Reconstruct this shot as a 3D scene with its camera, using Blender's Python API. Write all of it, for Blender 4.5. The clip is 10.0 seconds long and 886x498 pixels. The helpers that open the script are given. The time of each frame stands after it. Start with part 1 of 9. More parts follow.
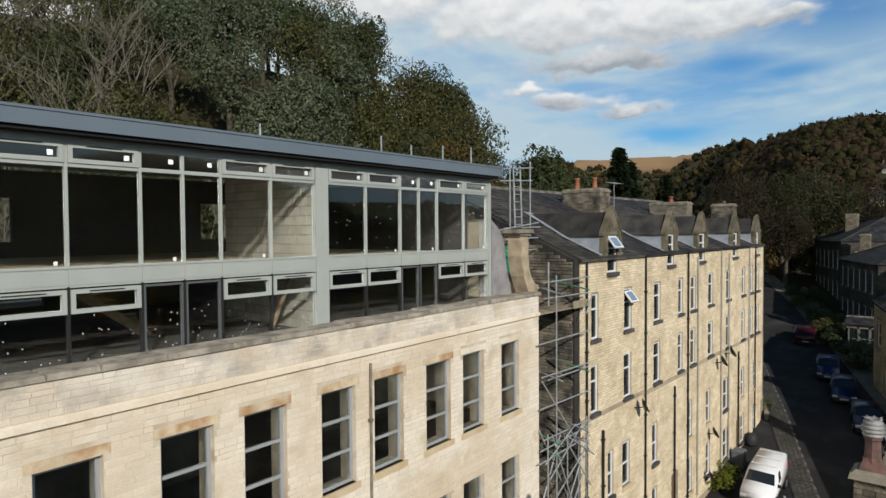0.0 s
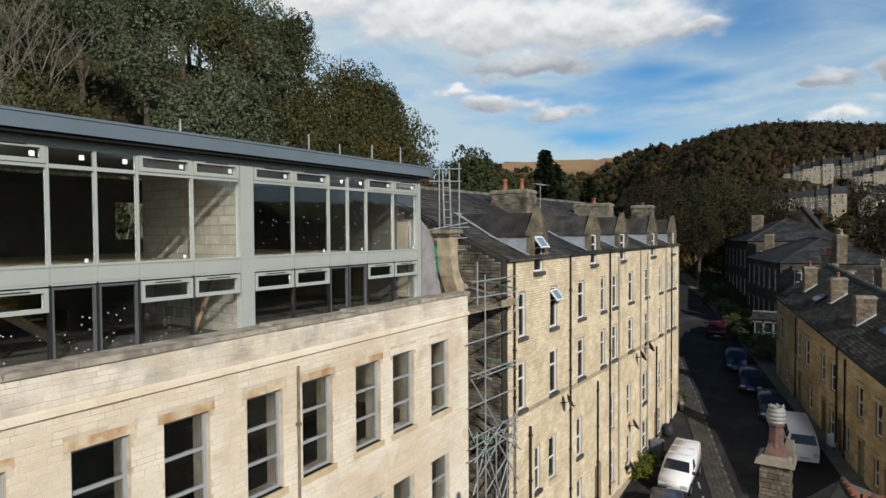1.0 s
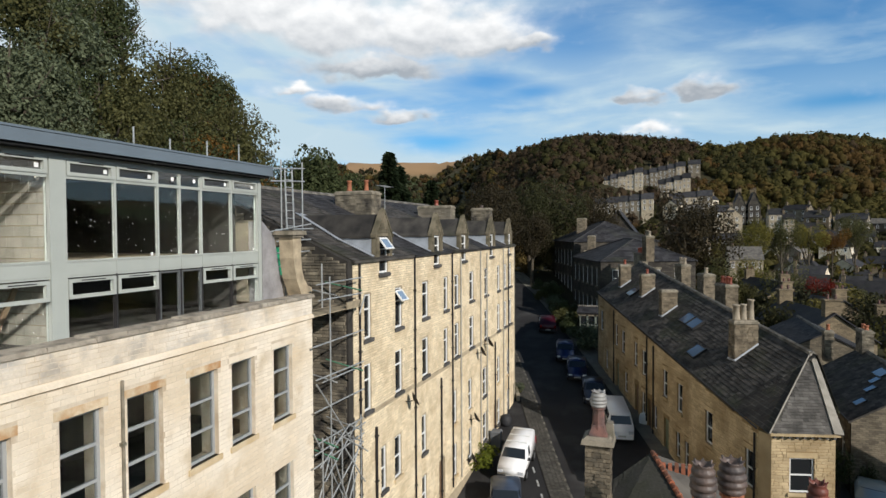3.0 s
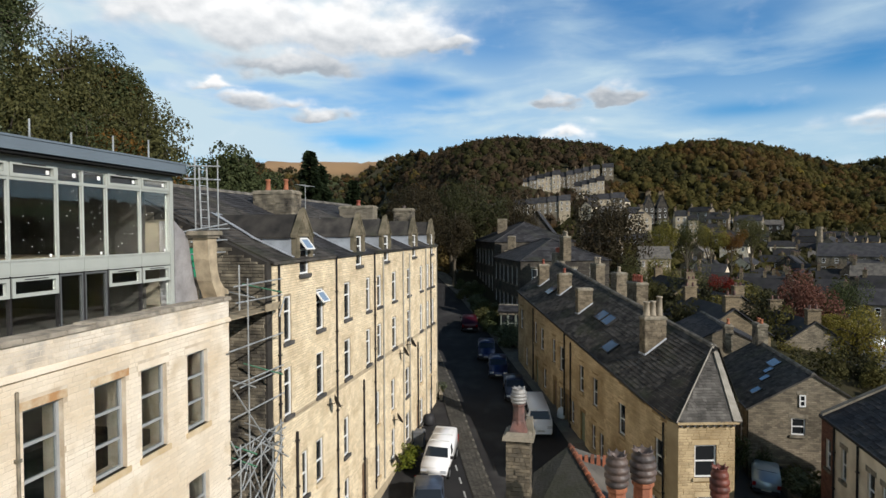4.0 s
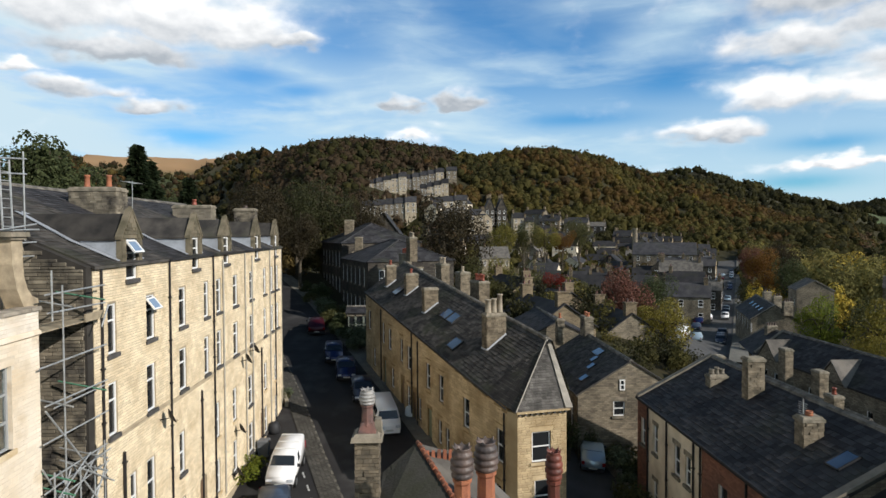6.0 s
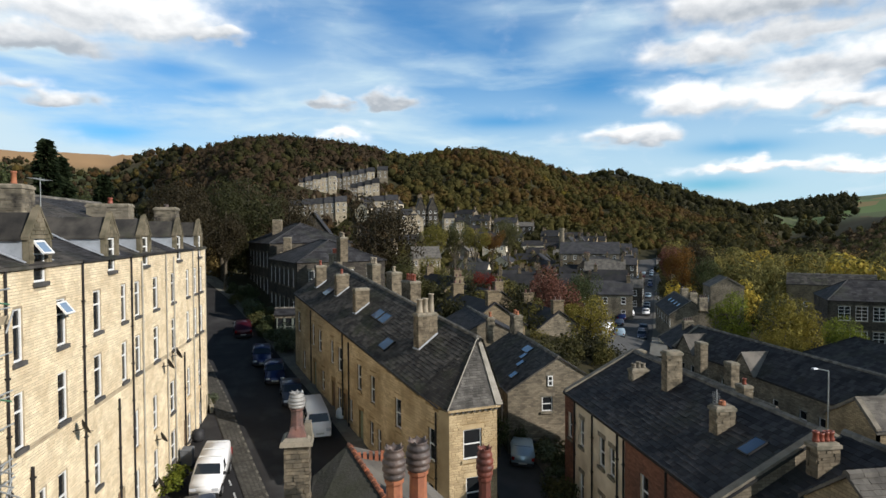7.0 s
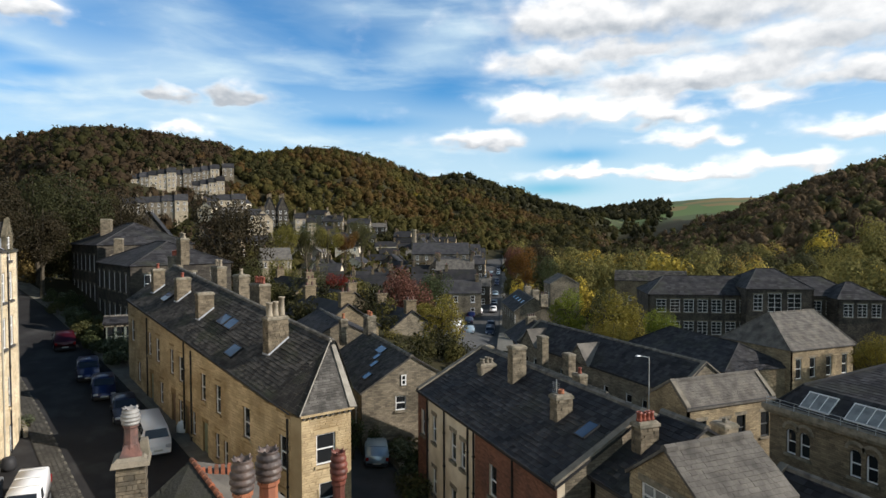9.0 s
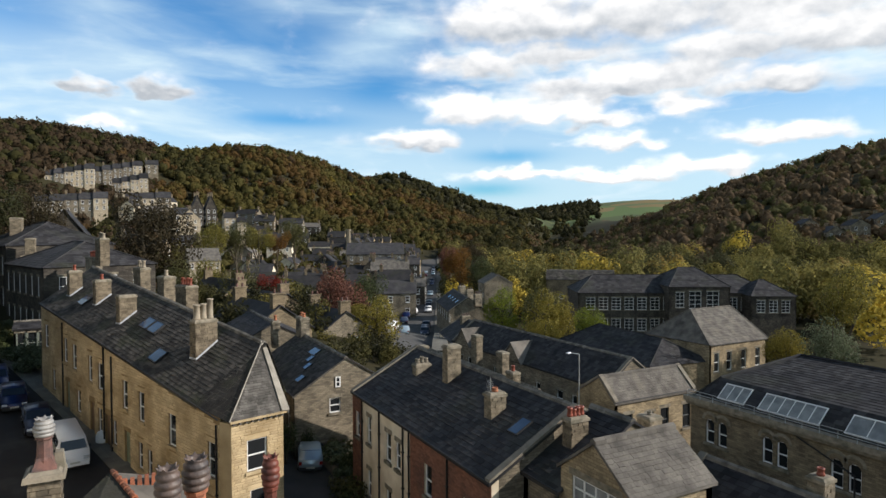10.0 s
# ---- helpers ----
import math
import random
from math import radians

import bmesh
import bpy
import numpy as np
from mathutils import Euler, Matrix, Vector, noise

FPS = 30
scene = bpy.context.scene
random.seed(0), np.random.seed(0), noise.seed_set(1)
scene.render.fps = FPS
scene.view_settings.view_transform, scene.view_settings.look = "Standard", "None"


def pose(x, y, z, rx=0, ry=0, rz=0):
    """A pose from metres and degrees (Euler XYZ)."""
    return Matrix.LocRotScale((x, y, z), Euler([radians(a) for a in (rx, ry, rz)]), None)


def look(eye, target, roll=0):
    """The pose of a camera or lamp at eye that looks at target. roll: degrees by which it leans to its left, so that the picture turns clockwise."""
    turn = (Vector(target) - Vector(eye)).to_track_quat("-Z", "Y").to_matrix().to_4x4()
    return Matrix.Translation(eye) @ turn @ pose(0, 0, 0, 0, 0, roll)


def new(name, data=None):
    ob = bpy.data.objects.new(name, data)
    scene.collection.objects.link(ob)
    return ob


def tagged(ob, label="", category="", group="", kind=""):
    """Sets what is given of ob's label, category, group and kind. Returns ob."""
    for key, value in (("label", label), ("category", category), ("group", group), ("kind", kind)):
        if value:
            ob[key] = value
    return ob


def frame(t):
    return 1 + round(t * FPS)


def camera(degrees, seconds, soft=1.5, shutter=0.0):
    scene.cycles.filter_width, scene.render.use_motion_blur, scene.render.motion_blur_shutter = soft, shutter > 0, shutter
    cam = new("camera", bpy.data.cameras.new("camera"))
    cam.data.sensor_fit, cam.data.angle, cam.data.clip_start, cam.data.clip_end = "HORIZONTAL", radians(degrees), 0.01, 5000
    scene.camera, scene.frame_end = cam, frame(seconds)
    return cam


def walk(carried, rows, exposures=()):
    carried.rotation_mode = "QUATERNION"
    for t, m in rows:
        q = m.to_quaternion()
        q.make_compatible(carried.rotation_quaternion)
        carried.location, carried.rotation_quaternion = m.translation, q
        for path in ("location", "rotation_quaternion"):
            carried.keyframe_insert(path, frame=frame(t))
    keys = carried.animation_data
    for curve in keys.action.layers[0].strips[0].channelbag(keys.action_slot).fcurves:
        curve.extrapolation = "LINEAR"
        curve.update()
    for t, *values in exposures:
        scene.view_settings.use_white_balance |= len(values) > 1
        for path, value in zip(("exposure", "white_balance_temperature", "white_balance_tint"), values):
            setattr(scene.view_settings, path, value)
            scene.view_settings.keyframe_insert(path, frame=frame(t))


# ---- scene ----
cam = camera(71.45, 10.0)
EYE = (0.0, 0.0, 14.2)
# seconds, tilt, lean and turn of a camera that hovers and pans
PATH = [
    (0.0, 88.38, 0.40, -49.74), (0.5, 88.35, 0.38, -52.89), (1.0, 88.35, 0.36, -56.28), (1.5, 88.37, 0.34, -59.94),
    (2.0, 88.40, 0.33, -63.50), (2.5, 88.40, 0.34, -67.03), (3.2, 88.40, 0.31, -72.06), (3.8, 88.40, 0.28, -76.36),
    (4.0, 88.39, 0.28, -77.82), (4.5, 88.37, 0.27, -81.38), (5.0, 88.40, 0.31, -84.97), (5.5, 88.43, 0.30, -88.60),
    (6.2, 88.41, 0.30, -93.25), (6.8, 88.38, 0.32, -97.08), (7.0, 88.38, 0.31, -98.35), (7.5, 88.37, 0.29, -101.74),
    (8.0, 88.37, 0.28, -105.22), (8.5, 88.40, 0.27, -108.66), (9.0, 88.40, 0.23, -111.95), (9.5, 88.38, 0.18, -115.01),
    (10.0, 88.39, 0.14, -118.00),
]
EXPOSURES = [(0.0, -0.44, 6450, 10), (1.0, -0.40, 6450, 10), (2.5, -0.24, 6450, 10.5), (4.5, -0.12, 6500, 11), (5.5, -0.06, 6500, 11), (8.0, 0.06, 6550, 11), (10.0, 0.15, 6650, 12)]
walk(cam, [(t, pose(*EYE, rx, ry, rz)) for t, rx, ry, rz in PATH], EXPOSURES)

# ---- sky, sun ----
SUN_EL, SUN_AZ = radians(27), math.atan2(-0.84, -0.54)  # the sun stands over the valley, behind the camera's right shoulder


def sky():
    world = bpy.data.worlds.new("sky")
    scene.world = world
    world.use_nodes = True
    nt = world.node_tree
    nt.nodes.clear()
    N = lambda kind, **kw: make_node(nt, kind, **kw)
    out = N("ShaderNodeOutputWorld")
    bg = N("ShaderNodeBackground")
    air = N("ShaderNodeTexSky")
    air.sky_type, air.sun_disc, air.sun_elevation = "NISHITA", False, SUN_EL
    air.sun_rotation = math.pi / 2 - SUN_AZ
    air.air_density, air.dust_density, air.ozone_density = 1.0, 0.4, 2.0
    co = N("ShaderNodeTexCoord")
    sep = N("ShaderNodeSeparateXYZ")
    nt.links.new(co.outputs["Generated"], sep.inputs[0])

    def math_(op, a, b=None, c=None, clamp=False):
        n = N("ShaderNodeMath")
        n.operation, n.use_clamp = op, clamp
        for i, v in enumerate((a, b, c)):
            if v is None:
                continue
            if isinstance(v, (int, float)):
                n.inputs[i].default_value = v
            else:
                nt.links.new(v, n.inputs[i])
        return n.outputs[0]

    bear = math_("ARCTAN2", sep.outputs[0], sep.outputs[1])
    lift = math_("ARCSINE", sep.outputs[2])

    def clouds(scale, wide, high, detail, rough, dist, off, drop=0.0, slant=0.0):
        """Noise over bearing and height, so many times wider than high; drop: how far above it is looked up, in degrees."""
        comb = N("ShaderNodeCombineXYZ")
        up = math_("ADD", lift, radians(drop))
        nt.links.new(math_("MULTIPLY_ADD", math_("MULTIPLY_ADD", up, slant, bear), wide, off[0]), comb.inputs[0])
        nt.links.new(math_("MULTIPLY_ADD", up, high, off[1]), comb.inputs[1])
        n = N("ShaderNodeTexNoise")
        n.inputs["Scale"].default_value, n.inputs["Detail"].default_value = scale, detail
        n.inputs["Roughness"].default_value, n.inputs["Distortion"].default_value = rough, dist
        nt.links.new(comb.outputs[0], n.inputs["Vector"])
        return n.outputs["Fac"]

    def ramp(v, a, b, lo=0.0, hi=1.0):
        n = N("ShaderNodeMapRange")
        n.interpolation_type = "SMOOTHSTEP"
        nt.links.new(v, n.inputs[0])
        n.inputs[1].default_value, n.inputs[2].default_value, n.inputs[3].default_value, n.inputs[4].default_value = a, b, lo, hi
        return n.outputs[0]

    def puff(az, el, wide, high, where):
        """Nearness to a bank of cloud that stands in that direction."""
        dx = math_("MULTIPLY", math_("SUBTRACT", where[0], radians(az)), 1 / radians(wide))
        dy = math_("MULTIPLY", math_("SUBTRACT", where[1], radians(el)), 1 / radians(high))
        rr = math_("ADD", math_("MULTIPLY", dx, dx), math_("MULTIPLY", dy, dy))
        return math_("POWER", 2.718, math_("MULTIPLY", rr, -1.0))

    # bearing, height, half width, half height and greyness of each heap of cloud, in degrees
    # the last heap, at bearing 20, is added only for the light it gives
    heaps = [(44, 20.5, 8, 3.0, 0.0), (54, 18.9, 7, 3.2, 0.04), (61, 17.8, 6.5, 3.4, 0.12), (68, 17.8, 6, 3.2, 0.16), (73.5, 17.6, 5, 2.4, 0.2), (78, 16.6, 3, 1.0, 0.4), (50, 23.5, 14, 3.5, 0.0), (66, 22.5, 9, 2.2, 0.0), (64, 14.6, 7, 1.1, 0.6),
             (61.5, 11.4, 3.2, 0.9, 0.5), (66.8, 10.5, 3.0, 0.8, 0.5), (58, 12.8, 1.3, 0.5, 0.1), (87.8, 11.5, 1.5, 1.0, 0.9), (92.8, 11.7, 2.6, 0.8, 0.9), (88.9, 8.9, 2.0, 0.75, 0.0),
             (120.3, 11.0, 3.6, 2.0, 0.1), (115, 8.4, 3.8, 0.9, 0.4), (126, 10.6, 2.6, 1.5, 0.0), (129, 11.0, 3.5, 1.5, 0.1), (138, 13.2, 8, 1.8, 0.45), (122, 14.8, 5, 1.6, 0.35), (131.5, 12.4, 6.5, 1.2, 0.8), (125, 18.2, 7, 2.8, 0.55), (136, 18.5, 8, 3.2, 0.5), (147, 18, 9, 3.5, 0.4), (129, 15.4, 7, 1.4, 0.6), (143, 14.8, 5, 1.5, 0.6),
             (151, 15, 6, 2.2, 0.35), (139, 10.8, 3, 1.2, 0.1), (146, 12.0, 5, 1.3, 0.4), (134, 7.8, 4, 0.8, 0.0), (132, 9.8, 4, 0.9, 0.2), (126, 5.2, 5, 0.5, 0.1), (133.5, 5.0, 5, 0.5, 0.1), (141, 5.6, 4, 0.8, 0.1), (147, 7.8, 5, 0.9, 0.1), (20, 18, 20, 7, 0.2)]
    gaps = [(83, 17.5, 7, 3.6), (75, 13.6, 4, 1.1), (79, 12.6, 3, 0.7), (97, 19, 9, 3.6), (106, 17.5, 6, 2.4), (70, 8.2, 4, 0.9), (112, 13, 4, 1.6), (104, 10.0, 6, 0.7), (124, 6.9, 4, 0.7), (122, 3.9, 4, 0.7)]
    # outlines wander with a coarse noise
    where = (math_("MULTIPLY_ADD", clouds(1.0, 18.0, 34.0, 4, 0.45, 0.0, (9.1, 4.4)), 0.12, math_("ADD", bear, -0.06)),
             math_("MULTIPLY_ADD", clouds(1.0, 18.0, 34.0, 4, 0.45, 0.0, (2.7, 8.8)), 0.05, math_("ADD", lift, -0.025)))
    mass = total = shade = hole = None
    for az, el, wide, high, dark in heaps:
        dx = math_("MULTIPLY", math_("SUBTRACT", where[0], radians(az)), 1 / radians(wide))
        dy = math_("MULTIPLY", math_("SUBTRACT", where[1], radians(el)), 1 / radians(high))
        # flat below, heaped above
        fall = math_("MULTIPLY", dy, math_("MULTIPLY_ADD", math_("LESS_THAN", dy, 0.0), 0.45, 1.0))
        m = math_("POWER", 2.718, math_("MULTIPLY", math_("ADD", math_("MULTIPLY", dx, dx), math_("MULTIPLY", fall, fall)), -1.0))
        under = math_("MULTIPLY", m, math_("MULTIPLY_ADD", dy, -0.75, dark + 0.15, True))
        mass = m if mass is None else math_("MAXIMUM", mass, m)
        total = m if total is None else math_("ADD", total, m)
        shade = under if shade is None else math_("ADD", shade, under)
    for b in gaps:
        m = puff(*b, (bear, lift))
        hole = m if hole is None else math_("MAXIMUM", hole, m)
    billow = clouds(1.0, 14.0, 21.0, 8, 0.5, 0.1, (3.1, 1.7))
    above = clouds(1.0, 14.0, 21.0, 8, 0.5, 0.1, (3.1, 1.7), 0.7)
    dens = math_("MULTIPLY_ADD", billow, 1.25, math_("MULTIPLY_ADD", mass, 1.25, -0.80))
    thick = math_("MULTIPLY", ramp(dens, -0.12, 0.75), ramp(lift, 0.85, 0.5, 0.0, 1.0))
    relief = math_("MULTIPLY", math_("SUBTRACT", above, billow), 1.5)
    belly = math_("DIVIDE", shade, math_("ADD", total, 0.02))
    grey = math_("MULTIPLY", math_("ADD", belly, relief, None, True), ramp(dens, 0.0, 0.5, 0.55, 1.0), None, True)
    wisp = clouds(1.0, 2.4, 9.0, 6, 0.5, 0.5, (7.3, 2.2), 0.0, 1.2)
    wisp2 = clouds(1.0, 5.0, 24.0, 8, 0.55, 0.4, (1.3, 5.2), 0.0, -0.8)
    veil = math_("ADD", ramp(wisp, 0.30, 0.66, 0.06, 0.72), ramp(wisp2, 0.40, 0.74, 0.0, 0.42), None, True)
    low = ramp(lift, 0.32, 0.06, 0.0, 0.80)
    # the veil thins out overhead
    # and lies thicker over the head of the valley
    thicker = math_("MULTIPLY", ramp(bear, 1.38, 0.95, 0.0, 0.5), ramp(lift, 0.9, 0.42, 0.0, 1.0))
    veil1 = math_("MAXIMUM", math_("ADD", math_("MULTIPLY", veil, ramp(lift, 0.9, 0.42, 0.0, 1.0)), thicker, None, True), low)
    veil2 = math_("MULTIPLY", veil1, math_("MULTIPLY_ADD", hole, -0.75, 1.0))
    mixc = N("ShaderNodeMix", data_type="RGBA")
    mixc.inputs[6].default_value, mixc.inputs[7].default_value = (17.4, 17.6, 17.5, 1), (7.0, 7.8, 8.6, 1)
    nt.links.new(grey, mixc.inputs[0])
    deep = N("ShaderNodeMix", data_type="RGBA")
    deep.blend_type = "MULTIPLY"
    deep.inputs[0].default_value = 1.0
    nt.links.new(air.outputs[0], deep.inputs[6])
    # deep blue low down through the haze, darker to the zenith
    height = N("ShaderNodeMix", data_type="RGBA")
    height.inputs[6].default_value, height.inputs[7].default_value = (0.40, 1.45, 2.2, 1), (0.45, 0.75, 0.95, 1)
    nt.links.new(ramp(lift, 0.4, 0.8), height.inputs[0])
    nt.links.new(height.outputs[2], deep.inputs[7])
    m1 = N("ShaderNodeMix", data_type="RGBA")
    nt.links.new(veil2, m1.inputs[0])
    nt.links.new(deep.outputs[2], m1.inputs[6])
    m1.inputs[7].default_value = (9.5, 12.3, 13.9, 1)
    m2 = N("ShaderNodeMix", data_type="RGBA")
    nt.links.new(thick, m2.inputs[0])
    nt.links.new(m1.outputs[2], m2.inputs[6])
    nt.links.new(mixc.outputs[2], m2.inputs[7])
    nt.links.new(m2.outputs[2], bg.inputs[0])
    bg.inputs[1].default_value = 0.066
    nt.links.new(bg.outputs[0], out.inputs[0])


def make_node(nt, kind, **kw):
    n = nt.nodes.new(kind)
    if "data_type" in kw:
        n.data_type = kw["data_type"]
    return n


sky()
sun = new("sun", bpy.data.lights.new("sun", "SUN"))
sun.data.energy, sun.data.angle, sun.data.color = 5.0, radians(0.5), (1.0, 0.95, 0.88)
sun.matrix_world = look((0, 0, 0), (-math.cos(SUN_AZ) * math.cos(SUN_EL), -math.sin(SUN_AZ) * math.cos(SUN_EL), -math.sin(SUN_EL)))
# ---- materials ----
def material(name, colour, rough=0.8, metal=0.0, vary=0.25, scale=3.0, fine=40.0, bump=0.2, tint=None, spec=0.3, island=0.0, stain=None, courses=None):
    """Paint, stone, metal: two scales of noise in colour, a fine bump, and a shift from piece to piece."""
    m = bpy.data.materials.new(name)
    m.use_nodes = True
    nt = m.node_tree
    b = nt.nodes["Principled BSDF"]
    b.inputs["Roughness"].default_value, b.inputs["Metallic"].default_value = rough, metal
    b.inputs["Specular IOR Level"].default_value = spec
    co = nt.nodes.new("ShaderNodeNewGeometry")
    n1, n2 = nt.nodes.new("ShaderNodeTexNoise"), nt.nodes.new("ShaderNodeTexNoise")
    for n, s in ((n1, scale), (n2, fine)):
        n.inputs["Scale"].default_value, n.inputs["Detail"].default_value = s, 5
        nt.links.new(co.outputs["Position"], n.inputs["Vector"])
    mix = nt.nodes.new("ShaderNodeMix")
    mix.data_type = "RGBA"
    c = Vector(colour)
    other = Vector(tint) if tint else c * (1 - vary)
    mix.inputs[6].default_value, mix.inputs[7].default_value = (*(c * (1 + vary * 0.4)), 1), (*other, 1)
    r = nt.nodes.new("ShaderNodeMapRange")
    r.inputs[1].default_value, r.inputs[2].default_value = 0.35, 0.68
    nt.links.new(n1.outputs["Fac"], r.inputs[0])
    nt.links.new(r.outputs[0], mix.inputs[0])
    hs = nt.nodes.new("ShaderNodeHueSaturation")
    nt.links.new(mix.outputs[2], hs.inputs["Color"])
    add = nt.nodes.new("ShaderNodeMath")
    add.operation = "MULTIPLY_ADD"
    nt.links.new(n2.outputs["Fac"], add.inputs[0])
    add.inputs[1].default_value, add.inputs[2].default_value = vary * 1.2, 1 - vary * 0.6
    val = add.outputs[0]
    if island:
        oi = nt.nodes.new("ShaderNodeObjectInfo")
        s1 = nt.nodes.new("ShaderNodeMath")
        s1.operation = "ADD"
        nt.links.new(co.outputs["Random Per Island"], s1.inputs[0])
        nt.links.new(oi.outputs["Random"], s1.inputs[1])
        s2 = nt.nodes.new("ShaderNodeMath")
        s2.operation = "FRACT"
        nt.links.new(s1.outputs[0], s2.inputs[0])
        s3 = nt.nodes.new("ShaderNodeMath")
        s3.operation = "MULTIPLY_ADD"
        nt.links.new(s2.outputs[0], s3.inputs[0])
        s3.inputs[1].default_value, s3.inputs[2].default_value = island, 1 - island * 0.5
        s4 = nt.nodes.new("ShaderNodeMath")
        s4.operation = "MULTIPLY"
        nt.links.new(val, s4.inputs[0])
        nt.links.new(s3.outputs[0], s4.inputs[1])
        val = s4.outputs[0]
    nt.links.new(val, hs.inputs["Value"])
    colour_out = hs.outputs[0]
    if stain:
        n3 = nt.nodes.new("ShaderNodeTexNoise")
        n3.inputs["Scale"].default_value, n3.inputs["Detail"].default_value = stain[3], 6
        nt.links.new(co.outputs["Position"], n3.inputs["Vector"])
        r3 = nt.nodes.new("ShaderNodeMapRange")
        r3.inputs[1].default_value, r3.inputs[2].default_value = stain[5:7] if len(stain) > 5 else (0.53, 0.72)
        r3.inputs[4].default_value = stain[4]
        nt.links.new(n3.outputs["Fac"], r3.inputs[0])
        m3 = nt.nodes.new("ShaderNodeMix")
        m3.data_type = "RGBA"
        m3.inputs[7].default_value = (*stain[:3], 1)
        nt.links.new(r3.outputs[0], m3.inputs[0])
        nt.links.new(colour_out, m3.inputs[6])
        colour_out = m3.outputs[2]
    height = n2.outputs["Fac"]
    if courses:
        # courses of stone, laid by height and by the run of the wall
        sp, cb, ad = nt.nodes.new("ShaderNodeSeparateXYZ"), nt.nodes.new("ShaderNodeCombineXYZ"), nt.nodes.new("ShaderNodeMath")
        nt.links.new(co.outputs["Position"], sp.inputs[0])
        nt.links.new(sp.outputs[0], ad.inputs[0])
        nt.links.new(sp.outputs[1], ad.inputs[1])
        nt.links.new(ad.outputs[0], cb.inputs[0])
        nt.links.new(sp.outputs[2], cb.inputs[1])
        br = nt.nodes.new("ShaderNodeTexBrick")
        br.inputs["Scale"].default_value, br.inputs["Brick Width"].default_value, br.inputs["Row Height"].default_value = 1.0, courses[0], courses[1]
        br.inputs["Mortar Size"].default_value, br.inputs["Mortar Smooth"].default_value, br.inputs["Bias"].default_value = courses[1] * 0.07, 0.4, 0.0
        k = courses[2]
        br.inputs["Color1"].default_value, br.inputs["Color2"].default_value, br.inputs["Mortar"].default_value = (1 + k, 1 + k, 1 + k, 1), (1 - k, 1 - k, 1 - k * 0.9, 1), (0.5, 0.48, 0.46, 1)
        nt.links.new(cb.outputs[0], br.inputs["Vector"])
        mb = nt.nodes.new("ShaderNodeMix")
        mb.data_type, mb.blend_type = "RGBA", "MULTIPLY"
        mb.inputs[0].default_value = 1.0
        nt.links.new(colour_out, mb.inputs[6])
        nt.links.new(br.outputs["Color"], mb.inputs[7])
        colour_out = mb.outputs[2]
        height = br.outputs["Fac"]
    nt.links.new(colour_out, b.inputs["Base Color"])
    if bump:
        bp = nt.nodes.new("ShaderNodeBump")
        bp.inputs["Strength"].default_value, bp.inputs["Distance"].default_value = bump, 0.03
        nt.links.new(height, bp.inputs["Height"])
        bp.invert = bool(courses)
        nt.links.new(bp.outputs[0], b.inputs["Normal"])
    return m


def glass(name, tint=(0.9, 0.95, 0.95), solid=None):
    m = bpy.data.materials.new(name)
    m.use_nodes = True
    b = m.node_tree.nodes["Principled BSDF"]
    b.inputs["Roughness"].default_value = 0.02
    if solid:
        b.inputs["Base Color"].default_value, b.inputs["Specular IOR Level"].default_value = (*solid, 1), 0.6
    else:
        b.inputs["Base Color"].default_value, b.inputs["Transmission Weight"].default_value, b.inputs["IOR"].default_value = (*tint, 1), 1.0, 1.45
    return m


def let_light_through(nt, colour, share=0.4):
    """Leaves pass some of the light that falls on their back."""
    b = nt.nodes["Principled BSDF"]
    tr, mx = nt.nodes.new("ShaderNodeBsdfTranslucent"), nt.nodes.new("ShaderNodeMixShader")
    nt.links.new(colour, tr.inputs["Color"])
    mx.inputs[0].default_value = share
    nt.links.new(b.outputs[0], mx.inputs[1])
    nt.links.new(tr.outputs[0], mx.inputs[2])
    nt.links.new(mx.outputs[0], nt.nodes["Material Output"].inputs["Surface"])


def leaf_material(name, dark, light, rough=0.6):
    """Leaves: the colour goes from dark to light by the tree's own value and from leaf to leaf."""
    m = bpy.data.materials.new(name)
    m.use_nodes = True
    nt = m.node_tree
    b = nt.nodes["Principled BSDF"]
    b.inputs["Roughness"].default_value, b.inputs["Specular IOR Level"].default_value = rough, 0.12
    g = nt.nodes.new("ShaderNodeNewGeometry")
    mix = nt.nodes.new("ShaderNodeMix")
    mix.data_type = "RGBA"
    a, c = Vector(dark), Vector(light)
    mix.inputs[6].default_value, mix.inputs[7].default_value = (*a.lerp(c, 0.15), 1), (*c.lerp(a, 0.25), 1)
    nt.links.new(g.outputs["Random Per Island"], mix.inputs[0])
    nt.links.new(mix.outputs[2], b.inputs["Base Color"])
    let_light_through(nt, mix.outputs[2])
    return m


